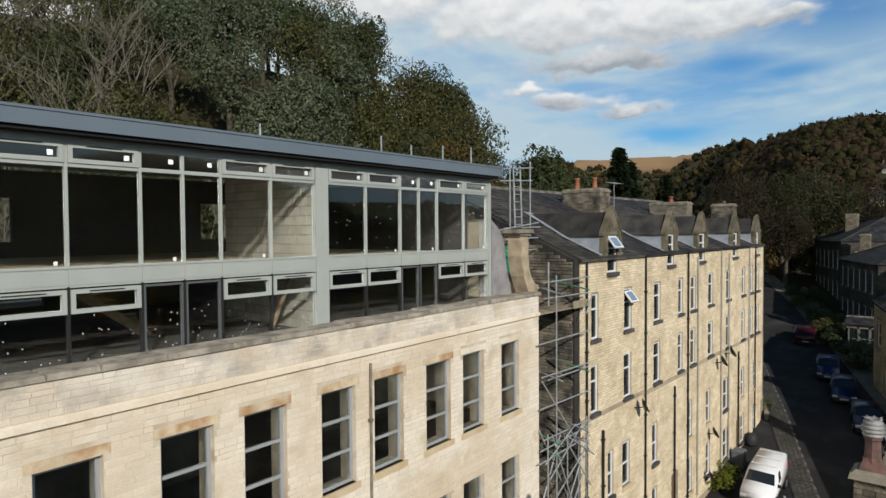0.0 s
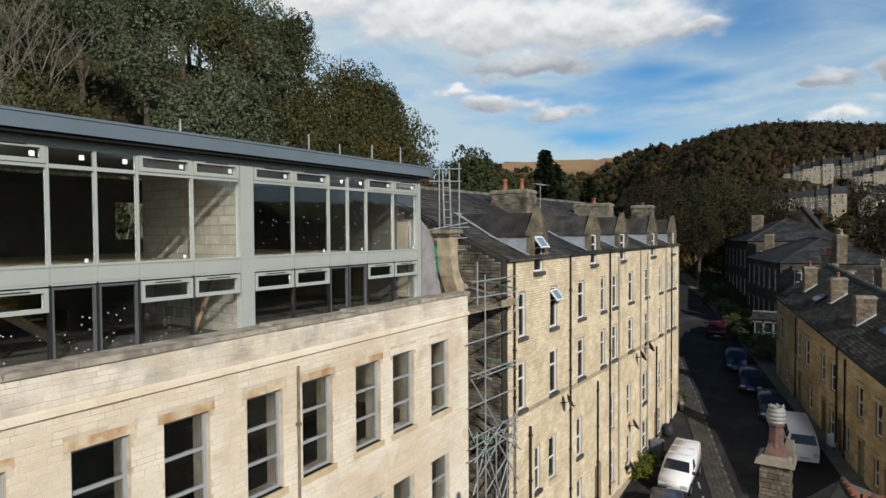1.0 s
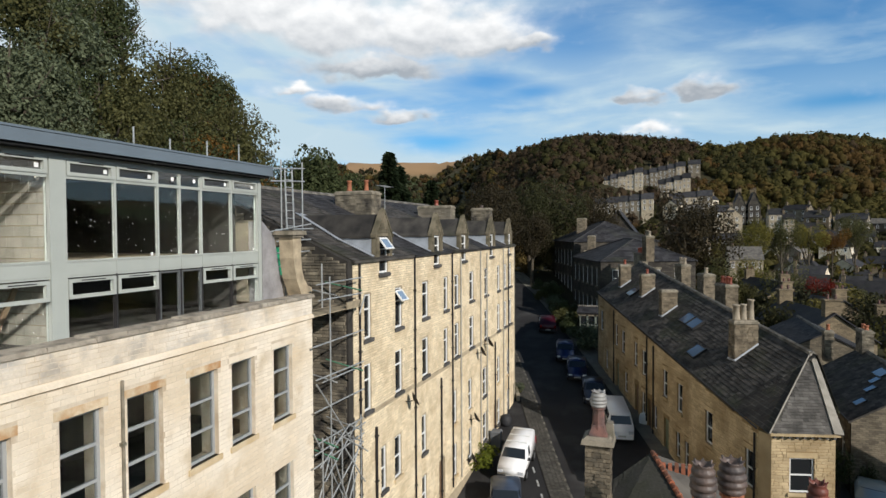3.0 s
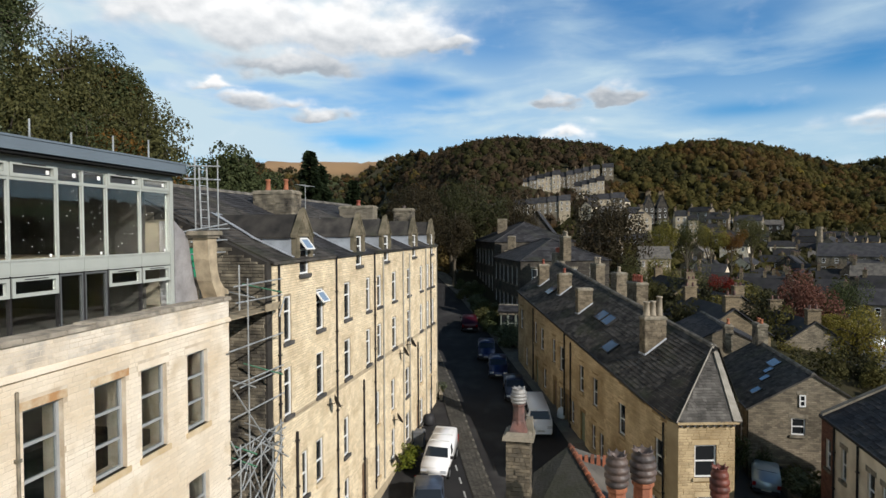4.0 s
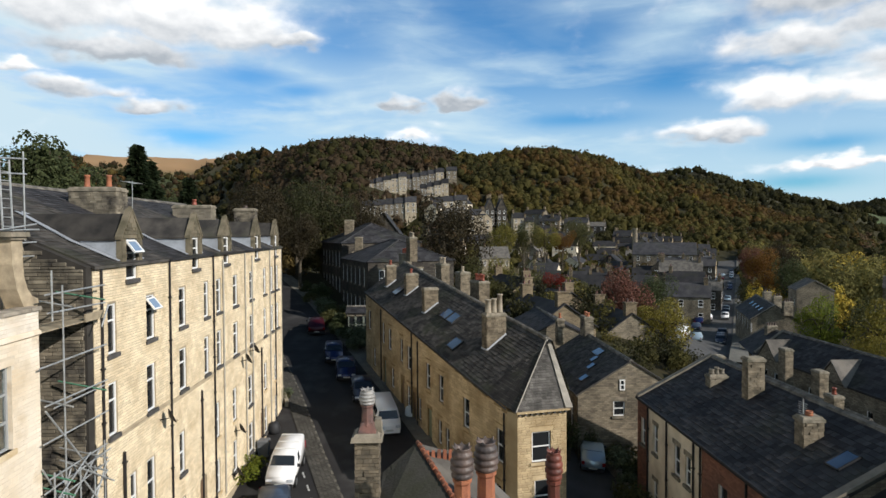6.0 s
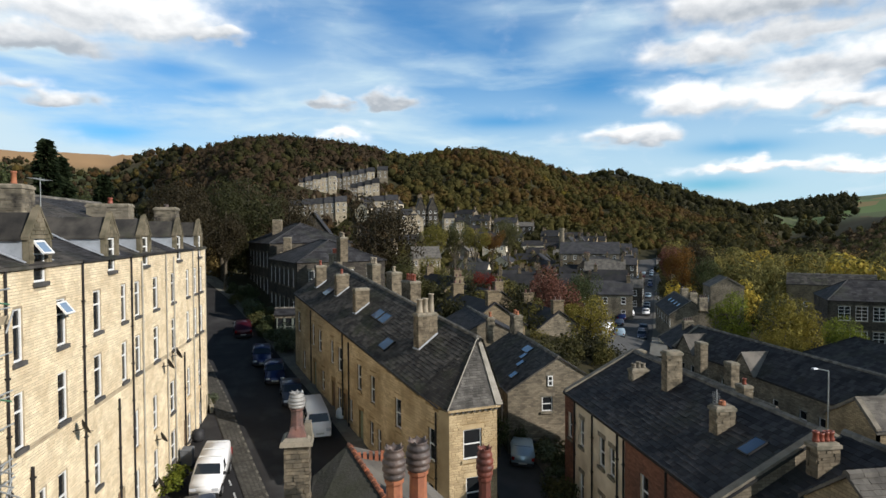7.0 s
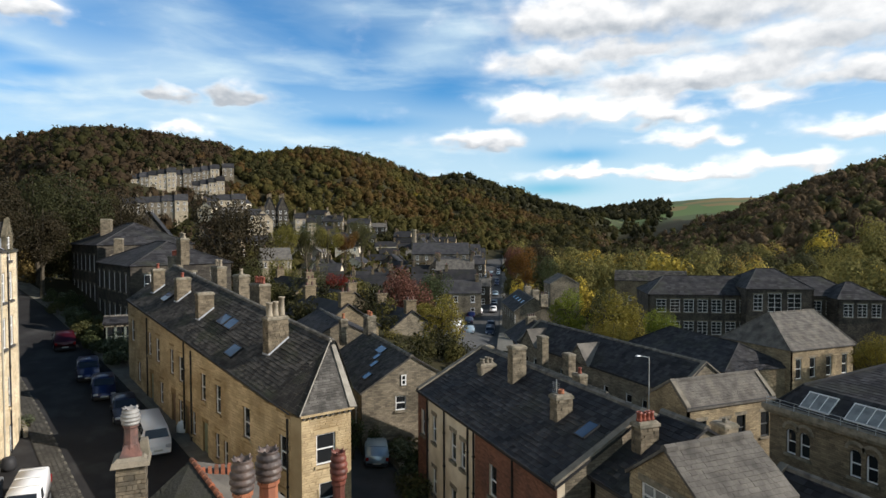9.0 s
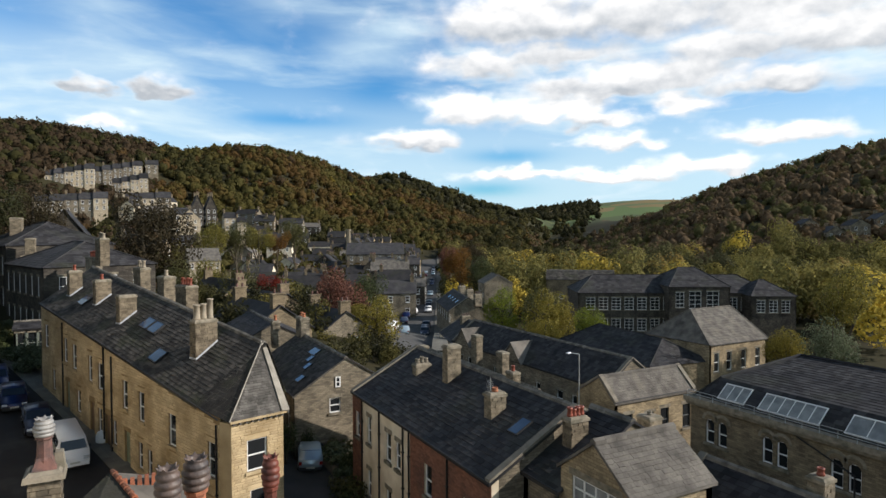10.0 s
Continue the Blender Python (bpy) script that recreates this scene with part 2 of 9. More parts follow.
def wood_hue_material(name, far=False, light=1.0):
    """Woodland in autumn: each tree carries its own hue value, each leaf clump its own lightness."""
    m = bpy.data.materials.new(name)
    m.use_nodes = True
    nt = m.node_tree
    b = nt.nodes["Principled BSDF"]
    b.inputs["Roughness"].default_value, b.inputs["Specular IOR Level"].default_value = 0.8, 0.06
    at = nt.nodes.new("ShaderNodeAttribute")
    at.attribute_name = "hue"
    ramp = nt.nodes.new("ShaderNodeValToRGB")
    el = ramp.color_ramp.elements
    stops = [(0.0, (0.014, 0.0155, 0.009)), (0.3, (0.027, 0.028, 0.011)), (0.55, (0.048, 0.046, 0.015)), (0.75, (0.052, 0.034, 0.013)), (0.83, (0.035, 0.027, 0.016)), (0.92, (0.032, 0.025, 0.016)), (1.0, (0.10, 0.085, 0.016))]
    stops = [(p, tuple(v * light * 1.6 * k for v, k in zip(c, (1.12, 1.0, 0.95)))) for p, c in stops]
    el[0].position, el[0].color = stops[0][0], (*stops[0][1], 1)
    el[1].position, el[1].color = stops[-1][0], (*stops[-1][1], 1)
    for p, c in stops[1:-1]:
        e = el.new(p)
        e.color = (*c, 1)
    nt.links.new(at.outputs["Fac"], ramp.inputs[0])
    g = nt.nodes.new("ShaderNodeNewGeometry")
    hs = nt.nodes.new("ShaderNodeHueSaturation")
    mr = nt.nodes.new("ShaderNodeMapRange")
    mr.inputs[3].default_value, mr.inputs[4].default_value = (0.72, 1.22) if far else (0.65, 1.4)
    if far:
        # boughs light and dark, leaves as a rough relief
        t = nt.nodes.new("ShaderNodeTexNoise")
        t.inputs["Scale"].default_value, t.inputs["Detail"].default_value, t.inputs["Roughness"].default_value = 0.7, 6, 0.7
        nt.links.new(g.outputs["Position"], t.inputs["Vector"])
        mr.inputs[1].default_value, mr.inputs[2].default_value = 0.3, 0.7
        nt.links.new(t.outputs["Fac"], mr.inputs[0])
        bp = nt.nodes.new("ShaderNodeBump")
        bp.inputs["Strength"].default_value, bp.inputs["Distance"].default_value = 0.45, 1.0
        nt.links.new(t.outputs["Fac"], bp.inputs["Height"])
        nt.links.new(bp.outputs[0], b.inputs["Normal"])
    else:
        nt.links.new(g.outputs["Random Per Island"], mr.inputs[0])
    nt.links.new(mr.outputs[0], hs.inputs["Value"])
    nt.links.new(ramp.outputs[0], hs.inputs["Color"])
    nt.links.new(hs.outputs[0], b.inputs["Base Color"])
    let_light_through(nt, hs.outputs[0], 0.3 if far else 0.35)
    return m


STONE_PALE = material("cleaned_sandstone", (0.75, 0.665, 0.54), 0.9, vary=0.2, scale=0.55, fine=26, tint=(0.655, 0.53, 0.37), island=0.11, stain=(0.52, 0.40, 0.25, 1.3, 0.75, 0.54, 0.74), bump=0.3)
STONE_PARAPET = material("sooty_parapet_stone", (0.70, 0.63, 0.53), 0.92, vary=0.25, scale=0.9, fine=26, tint=(0.62, 0.52, 0.39), island=0.14, stain=(0.25, 0.24, 0.23, 1.5, 0.75, 0.50, 0.72), bump=0.35)
MORTAR = material("lime_mortar", (0.60, 0.51, 0.39), 0.95, vary=0.3, scale=1.4, fine=30, tint=(0.46, 0.36, 0.25), stain=(0.68, 0.60, 0.48, 2.2, 0.9, 0.45, 0.6))
STONE_WARM = material("sawn_sandstone", (0.60, 0.49, 0.33), 0.9, vary=0.2, scale=1.6, fine=35, tint=(0.52, 0.38, 0.21), island=0.1)
STONE_TERRACE = material("weathered_gritstone", (0.71, 0.60, 0.42), 0.92, vary=0.22, scale=1.2, fine=28, tint=(0.57, 0.455, 0.295), island=0.24)
STONE_OCHRE = material("ochre_gritstone", (0.49, 0.385, 0.235), 0.92, vary=0.3, scale=0.6, fine=28, tint=(0.31, 0.225, 0.12), island=0.3)
STONE_SOOT = material("sooty_gritstone", (0.215, 0.185, 0.135), 0.95, vary=0.4, scale=1.5, fine=25, tint=(0.04, 0.036, 0.032), island=0.7)
STONE_GREY = material("grey_gritstone", (0.26, 0.225, 0.165), 0.93, vary=0.3, scale=0.8, fine=22, tint=(0.16, 0.14, 0.11), island=0.4)
STONE_CAP = material("lichened_stone", (0.24, 0.205, 0.155), 0.95, vary=0.4, scale=3, fine=30, tint=(0.12, 0.11, 0.08))
JOINT_DARK = material("dark_joint", (0.20, 0.165, 0.115), 0.95, vary=0.3, scale=2, fine=40)
JOINT_SOOT = material("sooty_joint", (0.045, 0.04, 0.034), 0.95, vary=0.3, scale=2, fine=40)
SLATE = material("stone_slate", (0.070, 0.063, 0.055), 0.85, vary=0.3, scale=1.6, fine=22, tint=(0.033, 0.031, 0.029), island=0.9, spec=0.2, stain=(0.06, 0.068, 0.032, 0.5, 0.5))
SLATE_BLUE = material("blue_slate", (0.042, 0.040, 0.041), 0.8, vary=0.35, scale=0.6, fine=16, tint=(0.024, 0.024, 0.027), island=0.9, spec=0.2, stain=(0.045, 0.05, 0.028, 0.4, 0.4))
SLATE_PALE = material("pale_slate", (0.135, 0.122, 0.105), 0.9, vary=0.4, scale=1.1, fine=14, tint=(0.075, 0.068, 0.06), island=0.3, stain=(0.20, 0.175, 0.14, 0.7, 0.6))
LEAD = material("lead_sheet", (0.42, 0.44, 0.47), 0.5, metal=0.3, vary=0.2, scale=2, fine=15)
WHITE = material("white_paint", (0.78, 0.78, 0.76), 0.45, vary=0.06, scale=3, fine=30, bump=0.03)
CREAM = material("cream_render", (0.70, 0.62, 0.48), 0.9, vary=0.15, scale=0.8, fine=30, tint=(0.50, 0.42, 0.30))
BRICK_RED = material("red_brick", (0.20, 0.075, 0.045), 0.9, vary=0.3, scale=2, fine=25, island=0.4)
SAGE = material("sage_grey_frame", (0.385, 0.405, 0.37), 0.45, vary=0.05, scale=2, fine=20, bump=0.02)
ALU = material("grey_blue_fascia", (0.15, 0.185, 0.215), 0.4, metal=0.1, vary=0.06, scale=1.5, fine=12, bump=0.02)
DARK = material("black_iron", (0.022, 0.02, 0.02), 0.55, vary=0.3, scale=5, fine=40)
STEEL = material("galvanised_tube", (0.48, 0.49, 0.48), 0.45, metal=0.5, vary=0.25, scale=4, fine=30)
GREENTUBE = material("green_painted_tube", (0.10, 0.26, 0.16), 0.6, vary=0.2, scale=5, fine=30)
BOARD = material("scaffold_board", (0.34, 0.28, 0.19), 0.9, vary=0.3, scale=3, fine=30)
TIMBER = material("raw_timber", (0.17, 0.12, 0.075), 0.8, vary=0.25, scale=4, fine=25)
DOORWOOD = material("brown_door_paint", (0.16, 0.10, 0.06), 0.6, vary=0.2, scale=4, fine=25)
DOORGREEN = material("faded_green_door_paint", (0.19, 0.22, 0.15), 0.6, vary=0.2, scale=4, fine=25)
BLOCK = material("concrete_block", (0.27, 0.25, 0.21), 0.95, vary=0.15, scale=3, fine=40, island=0.2)
PLY = material("pale_floor_board", (0.42, 0.35, 0.25), 0.8, vary=0.15, scale=2, fine=20)
# plaster of the mill rooms, part of their dimness put into its colour
ROOMWALL = material("darkened_room_plaster", (0.15, 0.14, 0.12), 0.9, vary=0.4, scale=0.8, fine=15, tint=(0.06, 0.056, 0.05))
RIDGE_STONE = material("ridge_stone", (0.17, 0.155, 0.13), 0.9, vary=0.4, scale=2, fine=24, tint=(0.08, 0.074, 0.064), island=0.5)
# near-black plaster: the shade of unlit rooms is painted into the colour
INSIDE = material("room_shade_plaster", (0.06, 0.056, 0.05), 0.9, vary=0.2, scale=1, fine=20)
ASPHALT = material("asphalt", (0.025, 0.024, 0.024), 0.9, vary=0.3, scale=0.5, fine=35, tint=(0.018, 0.017, 0.017), stain=(0.075, 0.073, 0.07, 0.35, 0.6))
SETTS = material("stone_setts", (0.07, 0.066, 0.056), 0.9, vary=0.3, scale=1, fine=25, island=0.5)
FLAG = material("flagstone", (0.15, 0.14, 0.115), 0.9, vary=0.25, scale=1, fine=25, island=0.35)
TERRACOTTA = material("terracotta", (0.34, 0.13, 0.062), 0.7, vary=0.25, scale=6, fine=40, tint=(0.26, 0.10, 0.06))
SOOTPOT = material("sooted_pot", (0.12, 0.085, 0.07), 0.45, vary=0.4, scale=5, fine=30, tint=(0.05, 0.045, 0.045))
REDPOT = material("red_glazed_pot", (0.24, 0.07, 0.045), 0.4, vary=0.3, scale=6, fine=30)
PANE = glass("dark_window_glass", solid=(0.018, 0.02, 0.022))
# the sky's reflection is painted in as a blue base colour
SKYPANE = glass("sky_painted_roof_glass", solid=(0.05, 0.09, 0.16))
CLEAR = glass("clear_glass")
WALL_GREY = material("coursed_grey_gritstone", (0.21, 0.176, 0.125), 0.93, vary=0.4, scale=0.6, fine=14, tint=(0.11, 0.094, 0.068), courses=(0.30, 0.115, 0.3), bump=0.5)
WALL_SOOT = material("coursed_sooty_gritstone", (0.075, 0.065, 0.05), 0.95, vary=0.4, scale=0.7, fine=14, tint=(0.035, 0.031, 0.027), courses=(0.34, 0.13, 0.35), bump=0.5)
WALL_BUFF = material("coursed_buff_gritstone", (0.31, 0.245, 0.15), 0.93, vary=0.35, scale=0.6, fine=14, tint=(0.17, 0.13, 0.08), courses=(0.30, 0.115, 0.28), bump=0.5)
WALL_DIM = material("coursed_brown_gritstone", (0.19, 0.148, 0.092), 0.93, vary=0.35, scale=0.7, fine=14, tint=(0.13, 0.102, 0.066), courses=(0.32, 0.12, 0.28), bump=0.5)
WALL_BRICK = material("coursed_red_brick", (0.19, 0.085, 0.052), 0.9, vary=0.35, scale=0.8, fine=14, tint=(0.12, 0.062, 0.045), courses=(0.23, 0.078, 0.25), bump=0.4)
LINTEL_RUST = material("rust_stained_lintel", (0.66, 0.54, 0.37), 0.9, vary=0.2, scale=1.2, fine=30, stain=(0.42, 0.20, 0.065, 3.0, 0.85, 0.40, 0.66))
DARKFRAME = material("dark_door_frame", (0.10, 0.105, 0.105), 0.4, vary=0.05, scale=2, fine=20, bump=0.02)
STONE_COPE = material("worn_coping_stone", (0.36, 0.315, 0.25), 0.95, vary=0.4, scale=2.5, fine=30, tint=(0.21, 0.18, 0.14), stain=(0.14, 0.13, 0.11, 5.0, 0.7), bump=0.5)
# ---- building kit ----
class Mesh:
    """Collects corners and faces; made into one mesh object by put()."""

    def __init__(self):
        self.v, self.f = [], []

    def quad(self, a, b, c, d):
        n = len(self.v)
        self.v += [a, b, c, d]
        self.f.append((n, n + 1, n + 2, n + 3))

    def poly(self, pts):
        n = len(self.v)
        self.v += list(pts)
        self.f.append(tuple(range(n, n + len(pts))))

    def box(self, x0, x1, y0, y1, z0, z1, m=None, taper=0.0):
        n = len(self.v)
        t = taper
        c = [(x0, y0, z0), (x1, y0, z0), (x1, y1, z0), (x0, y1, z0), (x0 + t, y0 + t, z1), (x1 - t, y0 + t, z1), (x1 - t, y1 - t, z1), (x0 + t, y1 - t, z1)]
        if m is not None:
            c = [tuple(m @ Vector(p)) for p in c]
        self.v += c
        self.f += [tuple(n + i for i in q) for q in ((3, 2, 1, 0), (4, 5, 6, 7), (0, 1, 5, 4), (1, 2, 6, 5), (2, 3, 7, 6), (3, 0, 4, 7))]

    def prism(self, outline, depth):
        """outline: corners in order; depth: a vector by which they are pushed."""
        n, k = len(self.v), len(outline)
        d = Vector(depth)
        self.v += [tuple(p) for p in outline] + [tuple(Vector(p) + d) for p in outline]
        self.f.append(tuple(n + i for i in range(k)))
        self.f.append(tuple(n + k + i for i in reversed(range(k))))
        for i in range(k):
            j = (i + 1) % k
            self.f.append((n + j, n + i, n + k + i, n + k + j))

    def tube(self, a, b, r, sides=8, r2=None):
        a, b = Vector(a), Vector(b)
        d = (b - a).normalized()
        e = d.orthogonal().normalized()
        g = d.cross(e)
        n = len(self.v)
        for p, rad in ((a, r), (b, r if r2 is None else r2)):
            for i in range(sides):
                w = 2 * math.pi * i / sides
                self.v.append(tuple(p + (e * math.cos(w) + g * math.sin(w)) * rad))
        for i in range(sides):
            j = (i + 1) % sides
            self.f.append((n + i, n + j, n + sides + j, n + sides + i))
        self.f.append(tuple(n + i for i in reversed(range(sides))))
        self.f.append(tuple(n + sides + i for i in range(sides)))

    def lathe(self, profile, sides=14, at=(0, 0, 0)):
        n = len(self.v)
        for r, z in profile:
            for i in range(sides):
                w = 2 * math.pi * i / sides
                self.v.append((at[0] + r * math.cos(w), at[1] + r * math.sin(w), at[2] + z))
        for k in range(len(profile) - 1):
            for i in range(sides):
                j = (i + 1) % sides
                a = n + k * sides
                self.f.append((a + i, a + j, a + sides + j, a + sides + i))
        self.f.append(tuple(n + i for i in reversed(range(sides))))
        self.f.append(tuple(n + (len(profile) - 1) * sides + i for i in range(sides)))

    def data(self, name, mat, smooth=False):
        me = bpy.data.meshes.new(name)
        me.from_pydata([tuple(p) for p in self.v], [], self.f)
        me.materials.append(mat)
        if smooth:
            me.polygons.foreach_set("use_smooth", [True] * len(me.polygons))
        me.update()
        return me

    def put(self, name, mat, parent=None, label="", smooth=False, kind="", m=None):
        ob = new(name, self.data(name, mat, smooth))
        if parent is not None:
            ob.parent = parent
        if m is not None:
            ob.matrix_basis = m
        if label or kind:
            tagged(ob, label, kind=kind)
        return ob


def thing(name, label, category, m=None, group="", kind=""):
    ob = new(name)
    if m is not None:
        ob.matrix_world = m
    return tagged(ob, label, category, group, kind)


def piece(name, me, parent, m=None):
    ob = new(name, me)
    ob.parent = parent
    if m is not None:
        ob.matrix_basis = m
    return ob


def frame_at(x, y, z, deg):
    return pose(x, y, z, 0, 0, deg)


def wall_mesh(length, z0, z1, thick, holes, top=None):
    """A wall from (0,0) along x, its face at y = 0 and its back at y = thick, with holes (x0, x1, z0, z1) through it.
    top: a function of x that gives the upper edge where it is not level."""
    b = Mesh()
    xs = sorted({0.0, length, *[h[0] for h in holes], *[h[1] for h in holes]})
    zs = sorted({z0, z1, *[h[2] for h in holes], *[h[3] for h in holes]})
    xs = [x for x in xs if 0 <= x <= length]
    zs = [z for z in zs if z0 <= z <= z1]
    cut = lambda x, z: any(h[0] < x < h[1] and h[2] < z < h[3] for h in holes)
    full = lambda i, k: 0 <= i < len(xs) - 1 and 0 <= k < len(zs) - 1 and not cut((xs[i] + xs[i + 1]) / 2, (zs[k] + zs[k + 1]) / 2)
    up = lambda x, z: top(x) if top and z >= z1 - 1e-6 else z
    for i in range(len(xs) - 1):
        for k in range(len(zs) - 1):
            if not full(i, k):
                continue
            a, c, d, e = xs[i], xs[i + 1], zs[k], zs[k + 1]
            eu, ew = up(a, e), up(c, e)
            b.quad((a, 0, d), (c, 0, d), (c, 0, ew), (a, 0, eu))
            b.quad((c, thick, d), (a, thick, d), (a, thick, eu), (c, thick, ew))
            if not full(i - 1, k):
                b.quad((a, thick, d), (a, 0, d), (a, 0, eu), (a, thick, eu))
            if not full(i + 1, k):
                b.quad((c, 0, d), (c, thick, d), (c, thick, ew), (c, 0, ew))
            if not full(i, k + 1):
                b.quad((a, 0, eu), (c, 0, ew), (c, thick, ew), (a, thick, eu))
            if not full(i, k - 1):
                b.quad((a, thick, d), (c, thick, d), (c, 0, d), (a, 0, d))
    return b


def stones(length, z0, z1, holes, course=0.14, run=0.42, proud=0.012, seed=1, top=None, x_from=0.0):
    """The stones of a coursed wall as (x0, x1, z0, z1, how far they stand out), clear of the holes."""
    rng = random.Random(seed)
    out, z = [], z0
    while z < z1 - 0.03:
        h = min(course * rng.uniform(0.8, 1.2), z1 - z)
        x = x_from + rng.uniform(-run, 0)
        while x < length:
            w = run * rng.uniform(0.55, 1.5)
            spans = [(max(x, x_from), min(x + w, length))]
            for hx0, hx1, hz0, hz1 in holes:
                if hz0 < z + h and hz1 > z:
                    nxt = []
                    for p, q in spans:
                        if hx1 <= p or hx0 >= q:
                            nxt.append((p, q))
                        else:
                            nxt += [(p, hx0), (hx1, q)]
                    spans = nxt
            for p, q in spans:
                if q - p > 0.05 and (not top or z + h < min(top(p), top(q))):
                    out.append((p, q, z, z + h, proud * rng.uniform(0.3, 1.6)))
            x += w
        z += h
    return out


def stone_faces(b, s, gap=0.008, edge=0.012):
    """One stone on the wall's face (y = 0), standing out towards -y, with chamfered edges."""
    x0, x1, z0, z1, d = s
    x0, x1, z0, z1 = x0 + gap / 2, x1 - gap / 2, z0 + gap / 2, z1 - gap / 2
    c = min(edge, (x1 - x0) / 4, (z1 - z0) / 4)
    n = len(b.v)
    b.v += [(x0, 0.004, z0), (x1, 0.004, z0), (x1, 0.004, z1), (x0, 0.004, z1), (x0 + c, -d, z0 + c), (x1 - c, -d, z0 + c), (x1 - c, -d, z1 - c), (x0 + c, -d, z1 - c)]
    b.f += [tuple(n + i for i in q) for q in ((4, 5, 6, 7), (0, 1, 5, 4), (1, 2, 6, 5), (2, 3, 7, 6), (3, 0, 4, 7))]


def slates(b, length, slope, wide=0.3, tall=0.25, seed=2, lift=0.022, x0=0.0, clip=None):
    """Slates on a roof plane: x along the eaves, y up the slope, z off it. clip(x, y): whether a slate lies on the roof."""
    rng = random.Random(seed)
    rows = int(slope / tall)
    tall = slope / rows
    for r in range(rows):
        y = r * tall
        x = x0 - rng.uniform(0, wide)
        while x < length:
            w = wide * rng.uniform(0.75, 1.25)
            p, q = max(x, x0), min(x + w, length)
            x += w
            if q - p < 0.04 or (clip and not (clip(p, y + tall / 2) and clip(q, y + tall / 2))):
                continue
            p, q = p + 0.004, q - 0.004
            t = lift * rng.uniform(0.7, 1.5)
            j = rng.uniform(-0.012, 0.012)
            n = len(b.v)
            b.v += [(p, y + j, 0.003), (q, y + j, 0.003), (q, y + tall + 0.01, 0.003), (p, y + tall + 0.01, 0.003), (p, y + j, t), (q, y + j, t), (q, y + tall + 0.01, 0.005), (p, y + tall + 0.01, 0.005)]
            b.f += [tuple(n + i for i in f) for f in ((4, 5, 6, 7), (0, 1, 5, 4), (1, 2, 6, 5), (3, 0, 4, 7))]


def plane_matrix(o, along, up):
    """A frame with its origin at o, x along `along` and y up the slope `up`."""
    x = Vector(along).normalized()
    y = (Vector(up) - Vector(up).dot(x) * x).normalized()
    z = x.cross(y)
    m = Matrix((x, y, z)).transposed().to_4x4()
    m.translation = Vector(o)
    return m


def sash(parent, x, z, w, h, style="sash", frame=None, sill=True, lintel=True, depth=0.14, stone=None, name="window", turn=None, bars=1, pane=None):
    """A window in the wall y = 0 of the parent: (x, z) is its lower left corner. Parts: frame, panes, sill, lintel."""
    frame, stone, pane = frame or WHITE, stone or STONE_CAP, pane or PANE
    win = new(name)
    win.parent = parent
    win.matrix_basis = (turn or Matrix()) @ Matrix.Translation((x, 0, z))
    b = Mesh()
    f = 0.07
    y0, y1 = depth - 0.05, depth + 0.03
    b.box(0, f, y0, y1, 0, h)
    b.box(w - f, w, y0, y1, 0, h)
    b.box(f, w - f, y0, y1, 0, f)
    b.box(f, w - f, y0, y1, h - f, h)
    zs = [0] + [h * (i + 1) / (bars + 1) for i in range(bars)] + [h]
    if style in ("top", "wide"):
        zs = [0, h * 0.66, h]
    for z1 in zs[1:-1]:
        b.box(f, w - f, y0 + 0.004, y1 - 0.004, z1 - 0.03, z1 + 0.03)
    if style == "wide":
        for i in (1, 2, 3):
            b.box(w * i / 4 - 0.03, w * i / 4 + 0.03, y0 + 0.006, y1 - 0.006, f, h - f)
    if style == "twin":
        b.box(w / 2 - 0.03, w / 2 + 0.03, y0 + 0.006, y1 - 0.006, f, h - f)
    b.put("frame", frame, win)
    for a, c in zip(zs, zs[1:]):
        g = Mesh()
        g.box(f - 0.005, w - f + 0.005, depth - 0.004, depth + 0.004, a + 0.02, c - 0.02)
        g.put("pane", pane, win)
    if sill:
        s = Mesh()
        s.box(-0.1, w + 0.1, -0.09, depth - 0.05, -0.15, 0.0)
        s.put("sill", stone, win)
    if lintel:
        s = Mesh()
        s.box(-0.14, w + 0.14, -0.018, 0.05, h, h + 0.24)
        s.put("lintel", stone, win)
    return win


